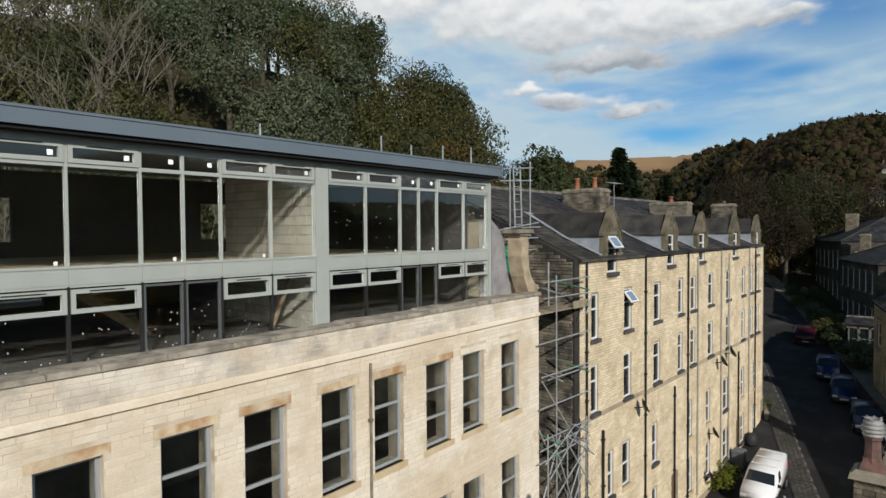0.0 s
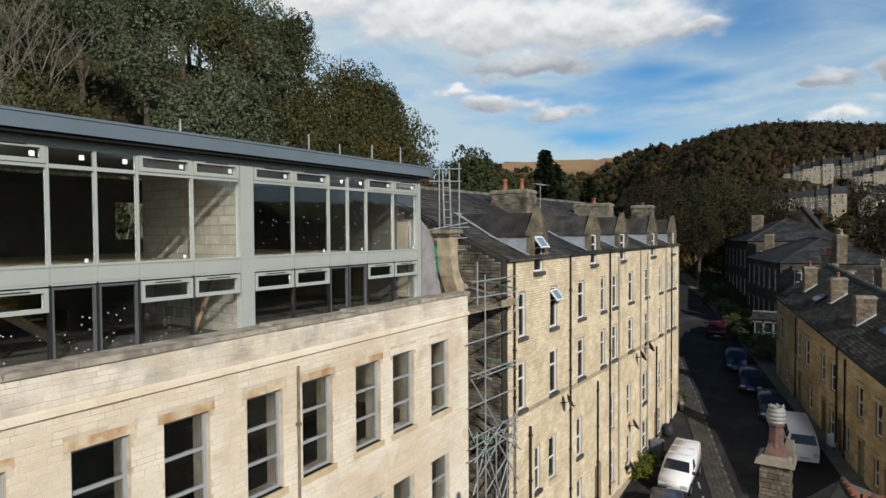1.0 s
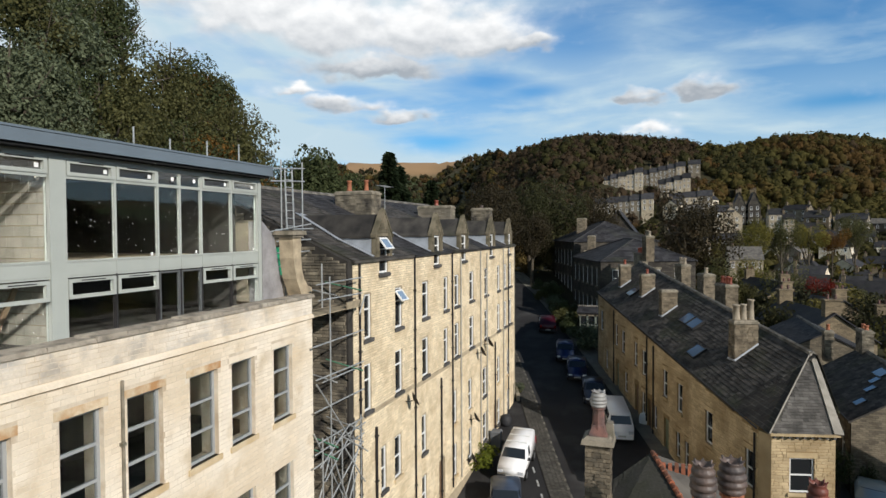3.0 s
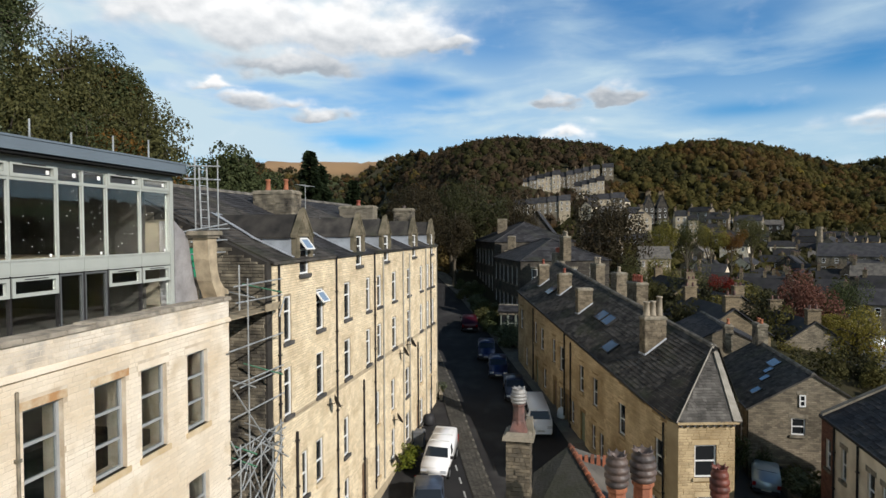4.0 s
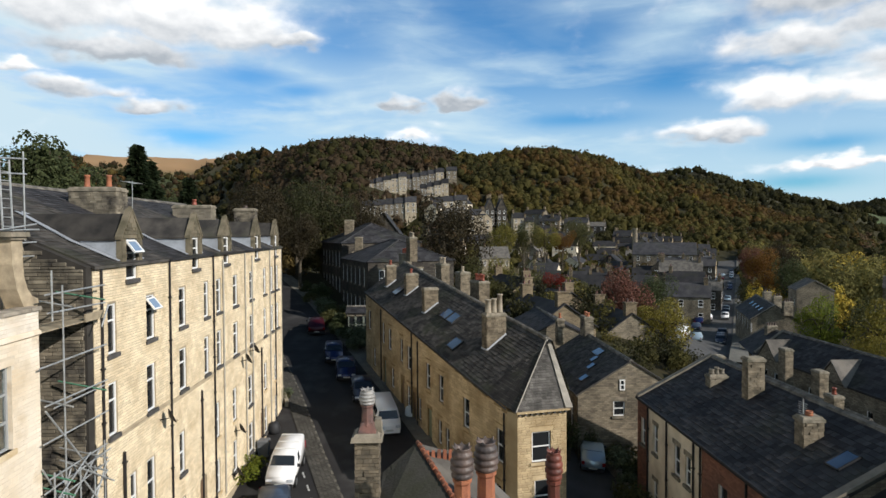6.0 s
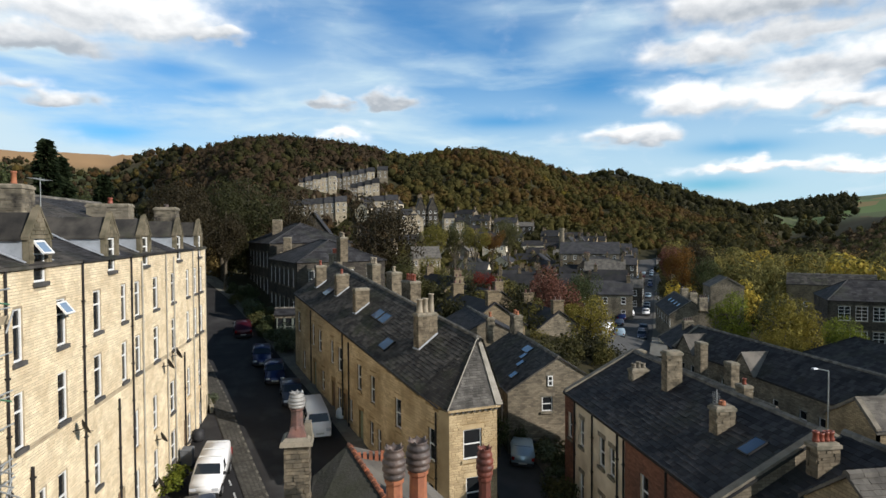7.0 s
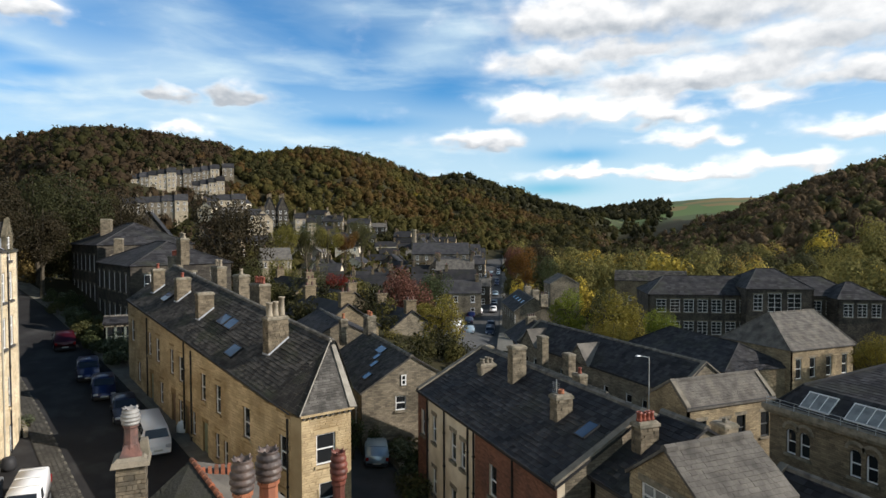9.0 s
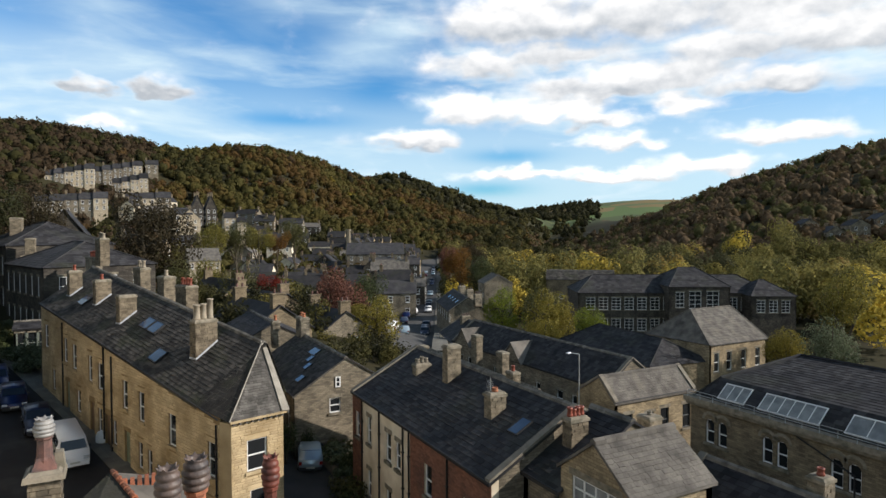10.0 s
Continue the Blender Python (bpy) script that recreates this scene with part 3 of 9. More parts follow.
def chimney(m, lx, ly, h, pots=2, mat=None, pot_mat=None, label="", cap=0.055, courses=True, pot_h=0.55, pot_r=0.13, seed=1):
    """A stack that stands with its base's middle at m: lx by ly in plan, h high, with courses of stone, a cap and pots."""
    mat = mat or STONE_GREY
    st = thing("chimney_stack", label or "weathered stone chimney stack with clay pots on a slate roof", "chimney", m)
    rng = random.Random(seed)
    b = Mesh()
    b.box(-lx / 2 + 0.015, lx / 2 - 0.015, -ly / 2 + 0.015, ly / 2 - 0.015, -0.6, h)
    b.put("core", JOINT_DARK, st)
    b = Mesh()
    z = -0.4
    while z < h - 0.06:
        c = min(rng.uniform(0.085, 0.135), h - z)
        for sx, sy, length, horizontal in ((0, -1, lx, True), (0, 1, lx, True), (-1, 0, ly, False), (1, 0, ly, False)):
            x = -length / 2
            while x < length / 2 - 0.02:
                w = min(rng.uniform(0.18, 0.4), length / 2 - x)
                d = rng.uniform(0.0, 0.035)
                if horizontal:
                    y = sy * ly / 2
                    b.box(x + 0.009, x + w - 0.009, min(y - sy * 0.05, y + sy * d), max(y - sy * 0.05, y + sy * d), z + 0.006, z + c - 0.006)
                else:
                    y = sx * lx / 2
                    b.box(min(y - sx * 0.05, y + sx * d), max(y - sx * 0.05, y + sx * d), x + 0.007, x + w - 0.007, z + 0.006, z + c - 0.006)
                x += w
        z += c
    b.put("stonework", mat, st)
    b = Mesh()
    b.box(-lx / 2 - cap, lx / 2 + cap, -ly / 2 - cap, ly / 2 + cap, h, h + 0.12)
    b.box(-lx / 2 - 0.02, lx / 2 + 0.02, -ly / 2 - 0.02, ly / 2 + 0.02, h + 0.12, h + 0.2, taper=0.05)
    b.put("cap", STONE_CAP, st)
    for i in range(pots):
        p = Mesh()
        long_x = lx > ly
        o = ((i + 0.5) / pots - 0.5) * (max(lx, ly) - 0.1)
        at = (o if long_x else 0, 0 if long_x else o, h + 0.2)
        k, hh = rng.uniform(0.9, 1.1), pot_h * rng.uniform(0.8, 1.15)
        p.lathe([(pot_r * 1.15 * k, 0), (pot_r * 1.15 * k, 0.06), (pot_r * k, 0.1), (pot_r * 0.88 * k, hh - 0.1), (pot_r * 1.08 * k, hh - 0.08), (pot_r * 1.08 * k, hh), (pot_r * 0.8 * k, hh), (pot_r * 0.75 * k, hh - 0.15)], 12, at)
        p.put("pot", pot_mat or TERRACOTTA, st, smooth=True)
    return st


def roof_pair(parent, length, depth, eave, rise, mat, over=0.15, thick=0.1, slate=(0.3, 0.25), seed=3, x0=0.0, front_only=False, fall=0.0, half=None):
    """A pitched roof along x over a body from y = 0 to y = depth. fall: by how much the eaves rise for each metre along x."""
    half = half or depth / 2
    back = depth - half
    sl = math.hypot(half + over, rise * (half + over) / half)
    low = eave - rise * over / half
    up = Vector((0, half + over, rise * (half + over) / half))
    along = Vector((1, 0, fall))
    deck = Mesh()
    e0, e1 = x0 - over * 0.6, length + over * 0.6
    pt = lambda x, y, z: (x, y, z + fall * x)
    lowb = eave - rise * over / back
    prof = [(-over, low), (half, eave + rise), (depth + over, lowb), (depth + over, lowb - thick), (half, eave + rise - thick), (-over, low - thick)]
    for x, rev in ((e0, True), (e1, False)):
        ring = [pt(x, y, z) for y, z in prof]
        deck.poly([ring[i] for i in ((0, 1, 4, 5) if not rev else (5, 4, 1, 0))])
        deck.poly([ring[i] for i in ((1, 2, 3, 4) if not rev else (4, 3, 2, 1))])
    for i in range(6):
        a, c = prof[i], prof[(i + 1) % 6]
        deck.quad(pt(e0, *a), pt(e0, *c), pt(e1, *c), pt(e1, *a))
    deck.put("roof_deck", mat, parent)
    s = Mesh()
    slates(s, (e1 - e0) * along.length, sl, slate[0], slate[1], seed)
    ob = s.put("slating", mat, parent, kind="stuff")
    ob.matrix_basis = plane_matrix(pt(e0, -over, low), along, up)
    if not front_only:
        s = Mesh()
        slates(s, (e1 - e0) * along.length, math.hypot(back + over, rise * (back + over) / back), slate[0], slate[1], seed + 1)
        ob = s.put("slating", mat, parent, kind="stuff")
        ob.matrix_basis = plane_matrix(pt(e1, depth + over, lowb), -along, (0, -back, rise))
    r = Mesh()
    n = max(2, int((e1 - e0) / 0.45))
    for i in range(n):
        a, c = e0 + (e1 - e0) * i / n, e0 + (e1 - e0) * (i + 1) / n - 0.012
        q = [(half - 0.16, eave + rise - 0.08), (half - 0.12, eave + rise + 0.04), (half, eave + rise + 0.11), (half + 0.12, eave + rise + 0.04), (half + 0.16, eave + rise - 0.08)]
        ring = [pt(a, y, z) for y, z in q]
        ring2 = [pt(c, y, z) for y, z in q]
        for k in range(4):
            r.quad(ring[k], ring2[k], ring2[k + 1], ring[k + 1])
        r.poly(ring)
        r.poly(ring2[::-1])
    r.put("ridge_tiling", RIDGE_STONE if mat in (SLATE, SLATE_BLUE) else mat, parent, kind="stuff")


def gutter(parent, x0, x1, y, z, fall=0.0, mat=None):
    b = Mesh()
    b.tube((x0, y, z + fall * x0), (x1, y, z + fall * x1), 0.045, 8)
    b.put("gutter", mat or DARK, parent)


def pipe(parent, x, z0, z1, y=-0.07, r=0.045, mat=None):
    b = Mesh()
    b.tube((x, y, z0), (x, y, z1), r, 8)
    z = z0 + 0.4
    while z < z1:
        b.box(x - r * 1.5, x + r * 1.5, y - r * 1.3, 0.0, z, z + 0.06)
        z += 1.8
    b.put("drainpipe", mat or DARK, parent)
# ---- land ----
# Hills round the valley: bearing from north (clockwise, degrees), height of the crest, its distance, distance of the foot
RIDGES = [(-60, 40, 80, 24), (20, 36, 75, 24), (35, 33, 75, 25), (45, 30, 82, 27), (52, 26, 95, 32), (57, 22, 140, 60), (62, 208, 1800, 320), (70, 212, 1800, 420),
          (75, 122, 900, 260), (80.2, 89, 560, 197), (85.4, 92, 560, 212), (90.5, 90, 560, 228), (95, 80, 560, 241), (97, 79, 560, 247), (99.9, 91, 600, 256), (102.6, 92, 600, 264), (106.3, 82, 600, 275), (109.2, 78, 703, 284), (111.6, 78, 760, 291), (114.3, 87, 825, 299), (116.7, 79, 883, 306), (118.1, 75, 916, 310), (121.1, 59, 988, 319), (125.2, 44, 1087, 332), (128, 40, 1500, 700), (134, 30, 900, 330), (139, 42, 700, 260), (143, 62, 700, 250),
          (147, 76, 700, 250), (150, 86, 700, 250), (154, 92, 700, 250), (175, 90, 700, 250), (230, 60, 600, 220), (290, 50, 300, 90), (300, 40, 80, 24)]
FIELDS = [(118, 0, 2600, 1200), (122, 60, 2600, 1200), (126, 100, 2600, 1200), (130, 120, 2600, 1200), (136, 140, 2600, 1200), (142, 140, 2600, 1200), (150, 90, 2600, 1200)]


def table(rows, az):
    a = np.array(rows, float)
    return [np.interp(az, a[:, 0], a[:, k]) for k in (1, 2, 3)]


def street_height(x, y):
    s = (x - 41.9) * 0.94 + (y + 0.45) * 0.342
    return 0.125 * np.clip(s, -13, 60)


def ground_height(x, y):
    x, y = np.asarray(x, float), np.asarray(y, float)
    r = np.hypot(x, y)
    az = (np.degrees(np.arctan2(x, y)) + 60) % 360 - 60
    fall = np.clip((-y - 13) / 45, 0, 1)
    fall = fall * fall * (3 - 2 * fall)
    town = np.clip((r - 75) / 90, 0, 1) * np.clip((az - 78) / 12, 0, 1)
    fall = np.maximum(fall, town * town * (3 - 2 * town))
    base = street_height(x, y) * (1 - fall) - 6.5 * fall
    out = base
    for rows in (RIDGES, FIELDS):
        h, rc, rf = table(rows, az)
        k = np.clip((r - rf) / np.maximum(rc - rf, 1), 0, 1)
        k = k * k * (3 - 2 * k) * 0.45 + k * 0.55
        past = np.clip((r - rc) / 900, 0, 1)
        out = np.maximum(out, base * (1 - k) + h * k - 25 * past) if rows is RIDGES else np.maximum(out, np.where(k > 0, base * (1 - k) + h * k, -99))
    return out


def land():
    az = np.radians(np.linspace(0, 360, 361)[:-1])
    rad = np.concatenate([[1.0], np.linspace(4, 100, 49), np.geomspace(104, 4600, 75)])
    A, R = np.meshgrid(az, rad)
    X, Y = R * np.sin(A), R * np.cos(A)
    Z = ground_height(X, Y)
    Z = np.where((Y > 9.5) & (Y < 23.5) & (X < 50) & (X > -40), np.minimum(Z, -0.5), Z)
    far = np.clip((R - 150) / 500, 0, 1)
    bumps = np.array([noise.noise(Vector((a * 0.012, b * 0.012, 0.3))) for a, b in zip(X.ravel(), Y.ravel())]).reshape(X.shape)
    Z = Z + bumps * 7 * far
    nr, na = X.shape
    V = np.stack([X, Y, Z], -1).reshape(-1, 3)
    F = []
    for i in range(nr - 1):
        for j in range(na):
            k = (j + 1) % na
            F.append((i * na + j, i * na + k, (i + 1) * na + k, (i + 1) * na + j))
    F.append(tuple(reversed(range(na))))
    me = bpy.data.meshes.new("ground")
    me.from_pydata(V.tolist(), [], F)
    me.materials.append(LANDMAT)
    me.polygons.foreach_set("use_smooth", [True] * len(me.polygons))
    return tagged(new("ground", me), "valley sides with rough grass, leaf litter and far moorland", "ground", kind="structure")


def land_material():
    m = bpy.data.materials.new("valley_ground")
    m.use_nodes = True
    nt = m.node_tree
    b = nt.nodes["Principled BSDF"]
    b.inputs["Roughness"].default_value, b.inputs["Specular IOR Level"].default_value = 1.0, 0.1
    g = nt.nodes.new("ShaderNodeNewGeometry")
    ln = nt.nodes.new("ShaderNodeVectorMath")
    ln.operation = "LENGTH"
    nt.links.new(g.outputs["Position"], ln.inputs[0])
    near = nt.nodes.new("ShaderNodeMapRange")
    near.inputs[1].default_value, near.inputs[2].default_value = 900, 1300
    nt.links.new(ln.outputs["Value"], near.inputs[0])
    vor = nt.nodes.new("ShaderNodeTexVoronoi")
    vor.inputs["Scale"].default_value = 0.006
    nt.links.new(g.outputs["Position"], vor.inputs["Vector"])
    fields = nt.nodes.new("ShaderNodeValToRGB")
    fields.color_ramp.interpolation = "CONSTANT"
    el = fields.color_ramp.elements
    el[0].position, el[0].color = 0, (0.11, 0.155, 0.06, 1)
    el[1].position, el[1].color = 0.35, (0.12, 0.14, 0.065, 1)
    for p, c in ((0.6, (0.20, 0.15, 0.07)), (0.8, (0.09, 0.11, 0.055))):
        e = el.new(p)
        e.color = (*c, 1)
    sepc = nt.nodes.new("ShaderNodeSeparateColor")
    nt.links.new(vor.outputs["Color"], sepc.inputs[0])
    nt.links.new(sepc.outputs[0], fields.inputs[0])
    n = nt.nodes.new("ShaderNodeTexNoise")
    n.inputs["Scale"].default_value, n.inputs["Detail"].default_value = 0.35, 8
    nt.links.new(g.outputs["Position"], n.inputs["Vector"])
    soil = nt.nodes.new("ShaderNodeMix")
    soil.data_type = "RGBA"
    soil.inputs[6].default_value, soil.inputs[7].default_value = (0.026, 0.030, 0.014, 1), (0.052, 0.040, 0.022, 1)
    nt.links.new(n.outputs["Fac"], soil.inputs[0])
    # the moor stands highest: russet grass above the fields
    sep = nt.nodes.new("ShaderNodeSeparateXYZ")
    nt.links.new(g.outputs["Position"], sep.inputs[0])
    moor = nt.nodes.new("ShaderNodeMapRange")
    moor.inputs[1].default_value, moor.inputs[2].default_value = 96, 128
    # only on the side above the street
    side = nt.nodes.new("ShaderNodeMapRange")
    side.inputs[1].default_value, side.inputs[2].default_value = -200, 200
    nt.links.new(sep.outputs[1], side.inputs[0])
    tall = nt.nodes.new("ShaderNodeMath")
    tall.operation = "MULTIPLY"
    nt.links.new(sep.outputs[2], tall.inputs[0])
    nt.links.new(side.outputs[0], tall.inputs[1])
    nt.links.new(tall.outputs[0], moor.inputs[0])
    m1 = nt.nodes.new("ShaderNodeMix")
    m1.data_type = "RGBA"
    nt.links.new(moor.outputs[0], m1.inputs[0])
    nt.links.new(fields.outputs[0], m1.inputs[6])
    m1.inputs[7].default_value = (0.36, 0.22, 0.11, 1)
    m2 = nt.nodes.new("ShaderNodeMix")
    m2.data_type = "RGBA"
    nt.links.new(near.outputs[0], m2.inputs[0])
    nt.links.new(soil.outputs[2], m2.inputs[6])
    nt.links.new(m1.outputs[2], m2.inputs[7])
    nt.links.new(m2.outputs[2], b.inputs["Base Color"])
    return m


LANDMAT = land_material()
land()
# ---- the old mill with its new glazed storeys ----
MY = 10.4  # the mill's face
MILL_END = 17.0
MILL_TURN = 2.5  # the mill stands slightly askew to the terrace
MILL_WIN = [(-9.8, 0.96), (-7.2, 0.96), (-4.7, 0.96), (-2.3, 0.96), (0.3, 0.96), (2.72, 0.94), (4.54, 0.95), (6.10, 0.94), (7.92, 0.96), (9.46, 0.98), (11.30, 1.00), (12.85, 1.00), (14.77, 1.00)]


def mill():
    o = -14.0
    L = MILL_END - o
    mi = thing("mill_building", "pale cleaned sandstone mill with a flat parapet and tall three-light windows", "building", frame_at(MILL_END, MY, 0, MILL_TURN) @ Matrix.Translation((-L, 0, 0)))
    holes = []
    for x, w in MILL_WIN:
        for z in (8.77, 5.27, 1.77):
            holes.append((x - o, x - o + w, z, z + 2.12))
    wall_mesh(L, -3, 12.15, 0.5, holes).put("wall", MORTAR, mi)
    for a, c, y0, y1 in ((0, 0.5, 0.5, 12), (L - 0.5, L, 0.5, 12)):
        b = Mesh()
        b.box(a, c, y0, y1, -3, 12.15)
        b.put("wall", STONE_PALE, mi)
    b = Mesh()
    b.box(0, L, 12, 12.5, -3, 12.15)
    b.put("wall", STONE_PALE, mi)
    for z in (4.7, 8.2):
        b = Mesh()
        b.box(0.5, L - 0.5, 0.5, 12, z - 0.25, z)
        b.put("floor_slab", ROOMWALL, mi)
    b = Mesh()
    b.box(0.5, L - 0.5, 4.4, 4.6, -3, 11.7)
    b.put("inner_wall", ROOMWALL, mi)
    rng = random.Random(4)
    x = -0.05
    while x < L:
        w = min(rng.uniform(0.7, 1.3), L + 0.1 - x)
        b = Mesh()
        b.box(x + 0.004, x + w - 0.004, -0.05 + rng.uniform(-0.012, 0.012), 0.55, 12.15, 12.25 + rng.uniform(-0.02, 0.015), taper=0.018)
        b.put("coping_stone", STONE_COPE, mi)
        x += w
    b = Mesh()
    b.prism([(-0.02, -0.07, 11.50), (-0.02, 0, 11.46), (-0.02, 0, 11.62), (-0.02, -0.05, 11.59)], (L + 0.04, 0, 0))
    b.put("string_course", STONE_PALE, mi)
    for x, w in MILL_WIN:
        for z in (8.77, 5.27):
            win = sash(mi, x - o, z, w, 2.12, frame=MILLFRAME, depth=0.16, stone=STONE_PALE, bars=2, lintel=False, pane=CLEAR, sill=False)
            s = Mesh()
            s.box(-0.1, w + 0.1, -0.05, 0.11, -0.14, 0.0)
            s.put("sill", STONE_WARM, win)
            s = Mesh()
            s.box(-0.11, w + 0.11, -0.008, 0.02, 2.12, 2.12 + 0.17)
            s.put("lintel", LINTEL_RUST if round(x * 100) in (454, 610, 792, 946, 272, 1130) and z > 8 else STONE_PALE, win)
    pipe(mi, 9.28 - o, 6.0, 11.3, r=0.03, mat=STONE_CAP)
    b = Mesh()
    b.box(0.5, L - 0.5, 0.5, 12, 11.72, 11.9)
    b.put("roof_deck", LEAD, mi)
    return mi


MILLFRAME = material("grey_window_paint", (0.33, 0.34, 0.335), 0.5, vary=0.08, scale=3, fine=30, bump=0.03)
mill_ob = mill()

GY = 11.4  # face of the glazing


def rooftop():
    """Two glazed storeys behind the parapet, with a flat metal roof."""
    rt = thing("rooftop_extension", "glazed two-storey rooftop extension with sage grey frames and metal roof edge", "building", frame_at(0, GY, 0, 0))
    x0, x1 = -10.0, 15.76
    z_floor, z_mid0, z_mid1, z_head = 11.9, 13.3, 13.66, 15.95
    b = Mesh()
    b.box(x0, x1 + 0.02, 0.16, 8.4, z_mid0 + 0.02, z_mid1 - 0.10)
    b.put("upper_floor", PLY, rt)
    # floor and room walls carry the indoor shade as near-black colour
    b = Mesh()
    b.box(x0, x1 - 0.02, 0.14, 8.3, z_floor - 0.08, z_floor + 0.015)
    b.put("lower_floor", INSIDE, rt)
    b = Mesh()
    b.prism([(x0 - 0.4, -0.30, 16.14), (x0 - 0.4, 9.0, 16.5), (x0 - 0.4, 9.0, 16.1), (x0 - 0.4, 0.1, 15.96), (x0 - 0.4, -0.30, 15.96)], (x1 + 0.55 - x0, 0, 0))
    b.put("roof_slab", ALUROOF, rt)
    f = Mesh()
    f.box(x0 - 0.42, x1 + 0.17, -0.345, -0.29, 15.90, 16.155)
    f.box(x0 - 0.42, x1 + 0.17, -0.365, -0.25, 16.155, 16.20)
    f.box(x1 + 0.152, x1 + 0.20, -0.345, 9.0, 15.90, 16.18)
    f.put("fascia", ALU, rt)
    b = Mesh()
    b.box(x0, x1, -0.02, 0.1, 15.68, 15.83)
    b.put("head_panel", SAGE, rt)
    # soffit in black, the shadow under the roof edge put into its colour
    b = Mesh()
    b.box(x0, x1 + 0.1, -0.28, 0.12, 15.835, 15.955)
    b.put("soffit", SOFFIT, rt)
    for xp, hp in ((7.4, 0.28), (10.9, 0.42), (12.0, 0.3), (13.3, 0.42), (14.6, 0.5)):
        b = Mesh()
        b.tube((xp, -0.15, 16.15), (xp, -0.15, 16.2 + hp), 0.022, 6)
        b.put("edge_post", STEEL, rt)
    # bays: lists of upright positions between the main posts
    bays = [[-6.0, -4.9, -4.1, -3.3, -2.3, -1.2], [-1.2, 0.1, 1.3, 2.48], [2.48, 3.78, 4.99, 5.79, 6.57, 7.74, 8.92], [9.28, 10.5, 11.73, 12.46, 13.22, 14.43, 15.62]]
    main = [(-1.32, -1.1), (8.92, 9.28), (15.62, 15.76), (-6.2, -6.0), (-10, -9.8)]
    for a, c in main:
        b = Mesh()
        b.box(a, c, -0.035, 0.14, z_floor, z_head - 0.22)
        b.put("post", SAGE, rt)
    for us in bays:
        for u in us[1:-1] if us[0] > -7 else us:
            b = Mesh()
            b.box(u - 0.026, u + 0.026, -0.01, 0.07, z_mid1 - 0.02, z_head - 0.23)
            b.put("mullion", SAGE, rt)
            b = Mesh()
            b.box(u - 0.02, u + 0.02, -0.008, 0.1, z_floor, z_mid0 + 0.02)
            b.put("mullion", DARK, rt)
        b = Mesh()
        b.box(us[0], us[-1], -0.004, 0.1, z_mid0, z_mid1)
        b.put("spandrel_rail", SAGE, rt)
        for a, c in zip(us, us[1:]):
            b = Mesh()
            b.box(a + 0.006, c - 0.006, -0.015, -0.002, z_mid0 + 0.045, z_mid1 - 0.05)
            b.box(a + 0.006, c - 0.006, -0.028, -0.002, z_mid1 - 0.04, z_mid1 - 0.006)
            b.put("spandrel_panel", SAGE, rt)
        z_tr = 15.36
        for i, (a, c) in enumerate(zip(us, us[1:])):
            narrow = c - a < 0.9
            # upper storey: a tall pane under a top light
            fixed_top = narrow
            b = Mesh()
            b.box(a + 0.03, c - 0.03, -0.005, 0.09, z_tr - 0.035, z_tr + 0.035)
            b.put("transom", SAGE, rt)
            g = Mesh()
            g.box(a + 0.02, c - 0.02, 0.04, 0.052, z_mid1, z_tr)
            g.put("pane", CLEAR, rt).visible_shadow = False
            vent_light(rt, a + 0.03, c - 0.03, z_tr + 0.03, z_head - 0.23, 0.0 if fixed_top else 0.075)
            # lower storey: either a double door or top lights over panes
            if narrow and i > 0:
                g = Mesh()
                g.box(a + 0.03, a + 0.065, -0.004, 0.08, z_floor, z_mid0 - 0.03)
                g.box(c - 0.065, c - 0.03, -0.004, 0.08, z_floor, z_mid0 - 0.03)
                g.box(a + 0.065, c - 0.065, -0.004, 0.08, z_mid0 - 0.07, z_mid0 - 0.03)
                g.put("door_frame", DARKFRAME, rt)
                g = Mesh()
                g.box(a + 0.08, c - 0.08, 0.04, 0.052, z_floor, z_mid0 - 0.08)
                g.put("pane", CLEAR, rt).visible_shadow = False
            else:
                vent_light(rt, a + 0.03, c - 0.03, 12.86, z_mid0 - 0.03, 0.075)
                g = Mesh()
                g.box(a + 0.02, c - 0.02, 0.04, 0.052, z_floor, 12.86)
                g.put("pane", CLEAR, rt).visible_shadow = False
    # inside: block cross walls, back wall with openings, raw stairs
    b = Mesh()
    rng = random.Random(8)
    for xw, deep in ((9.0, 4.0), (-1.25, 8.3)):
        z = z_floor
        row = 0
        while z < 15.9:
            y = 0.2 - (0.225 if row % 2 else 0)
            while y < deep:
                b.box(xw, xw + 0.1, max(y, 0.2) + 0.008, min(y + 0.45, deep) - 0.008, z + 0.008, z + 0.21)
                y += 0.45
            z += 0.225
            row += 1
    b.put("block_wall", BLOCK, rt, kind="stuff")
    b = Mesh()
    for xw, deep in ((9.0, 4.0), (-1.25, 8.3)):
        b.box(xw + 0.015, xw + 0.085, 0.2, deep, z_floor, 15.93)
    b.put("block_wall_core", JOINT_DARK, rt)
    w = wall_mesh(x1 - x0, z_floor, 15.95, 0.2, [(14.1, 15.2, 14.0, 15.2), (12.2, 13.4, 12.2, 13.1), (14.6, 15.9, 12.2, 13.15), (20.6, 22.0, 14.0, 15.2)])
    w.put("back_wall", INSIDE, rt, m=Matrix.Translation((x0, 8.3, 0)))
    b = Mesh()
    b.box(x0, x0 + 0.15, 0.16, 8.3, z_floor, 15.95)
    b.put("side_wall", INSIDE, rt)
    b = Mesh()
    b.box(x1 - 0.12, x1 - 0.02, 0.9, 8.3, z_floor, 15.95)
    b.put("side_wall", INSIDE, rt)
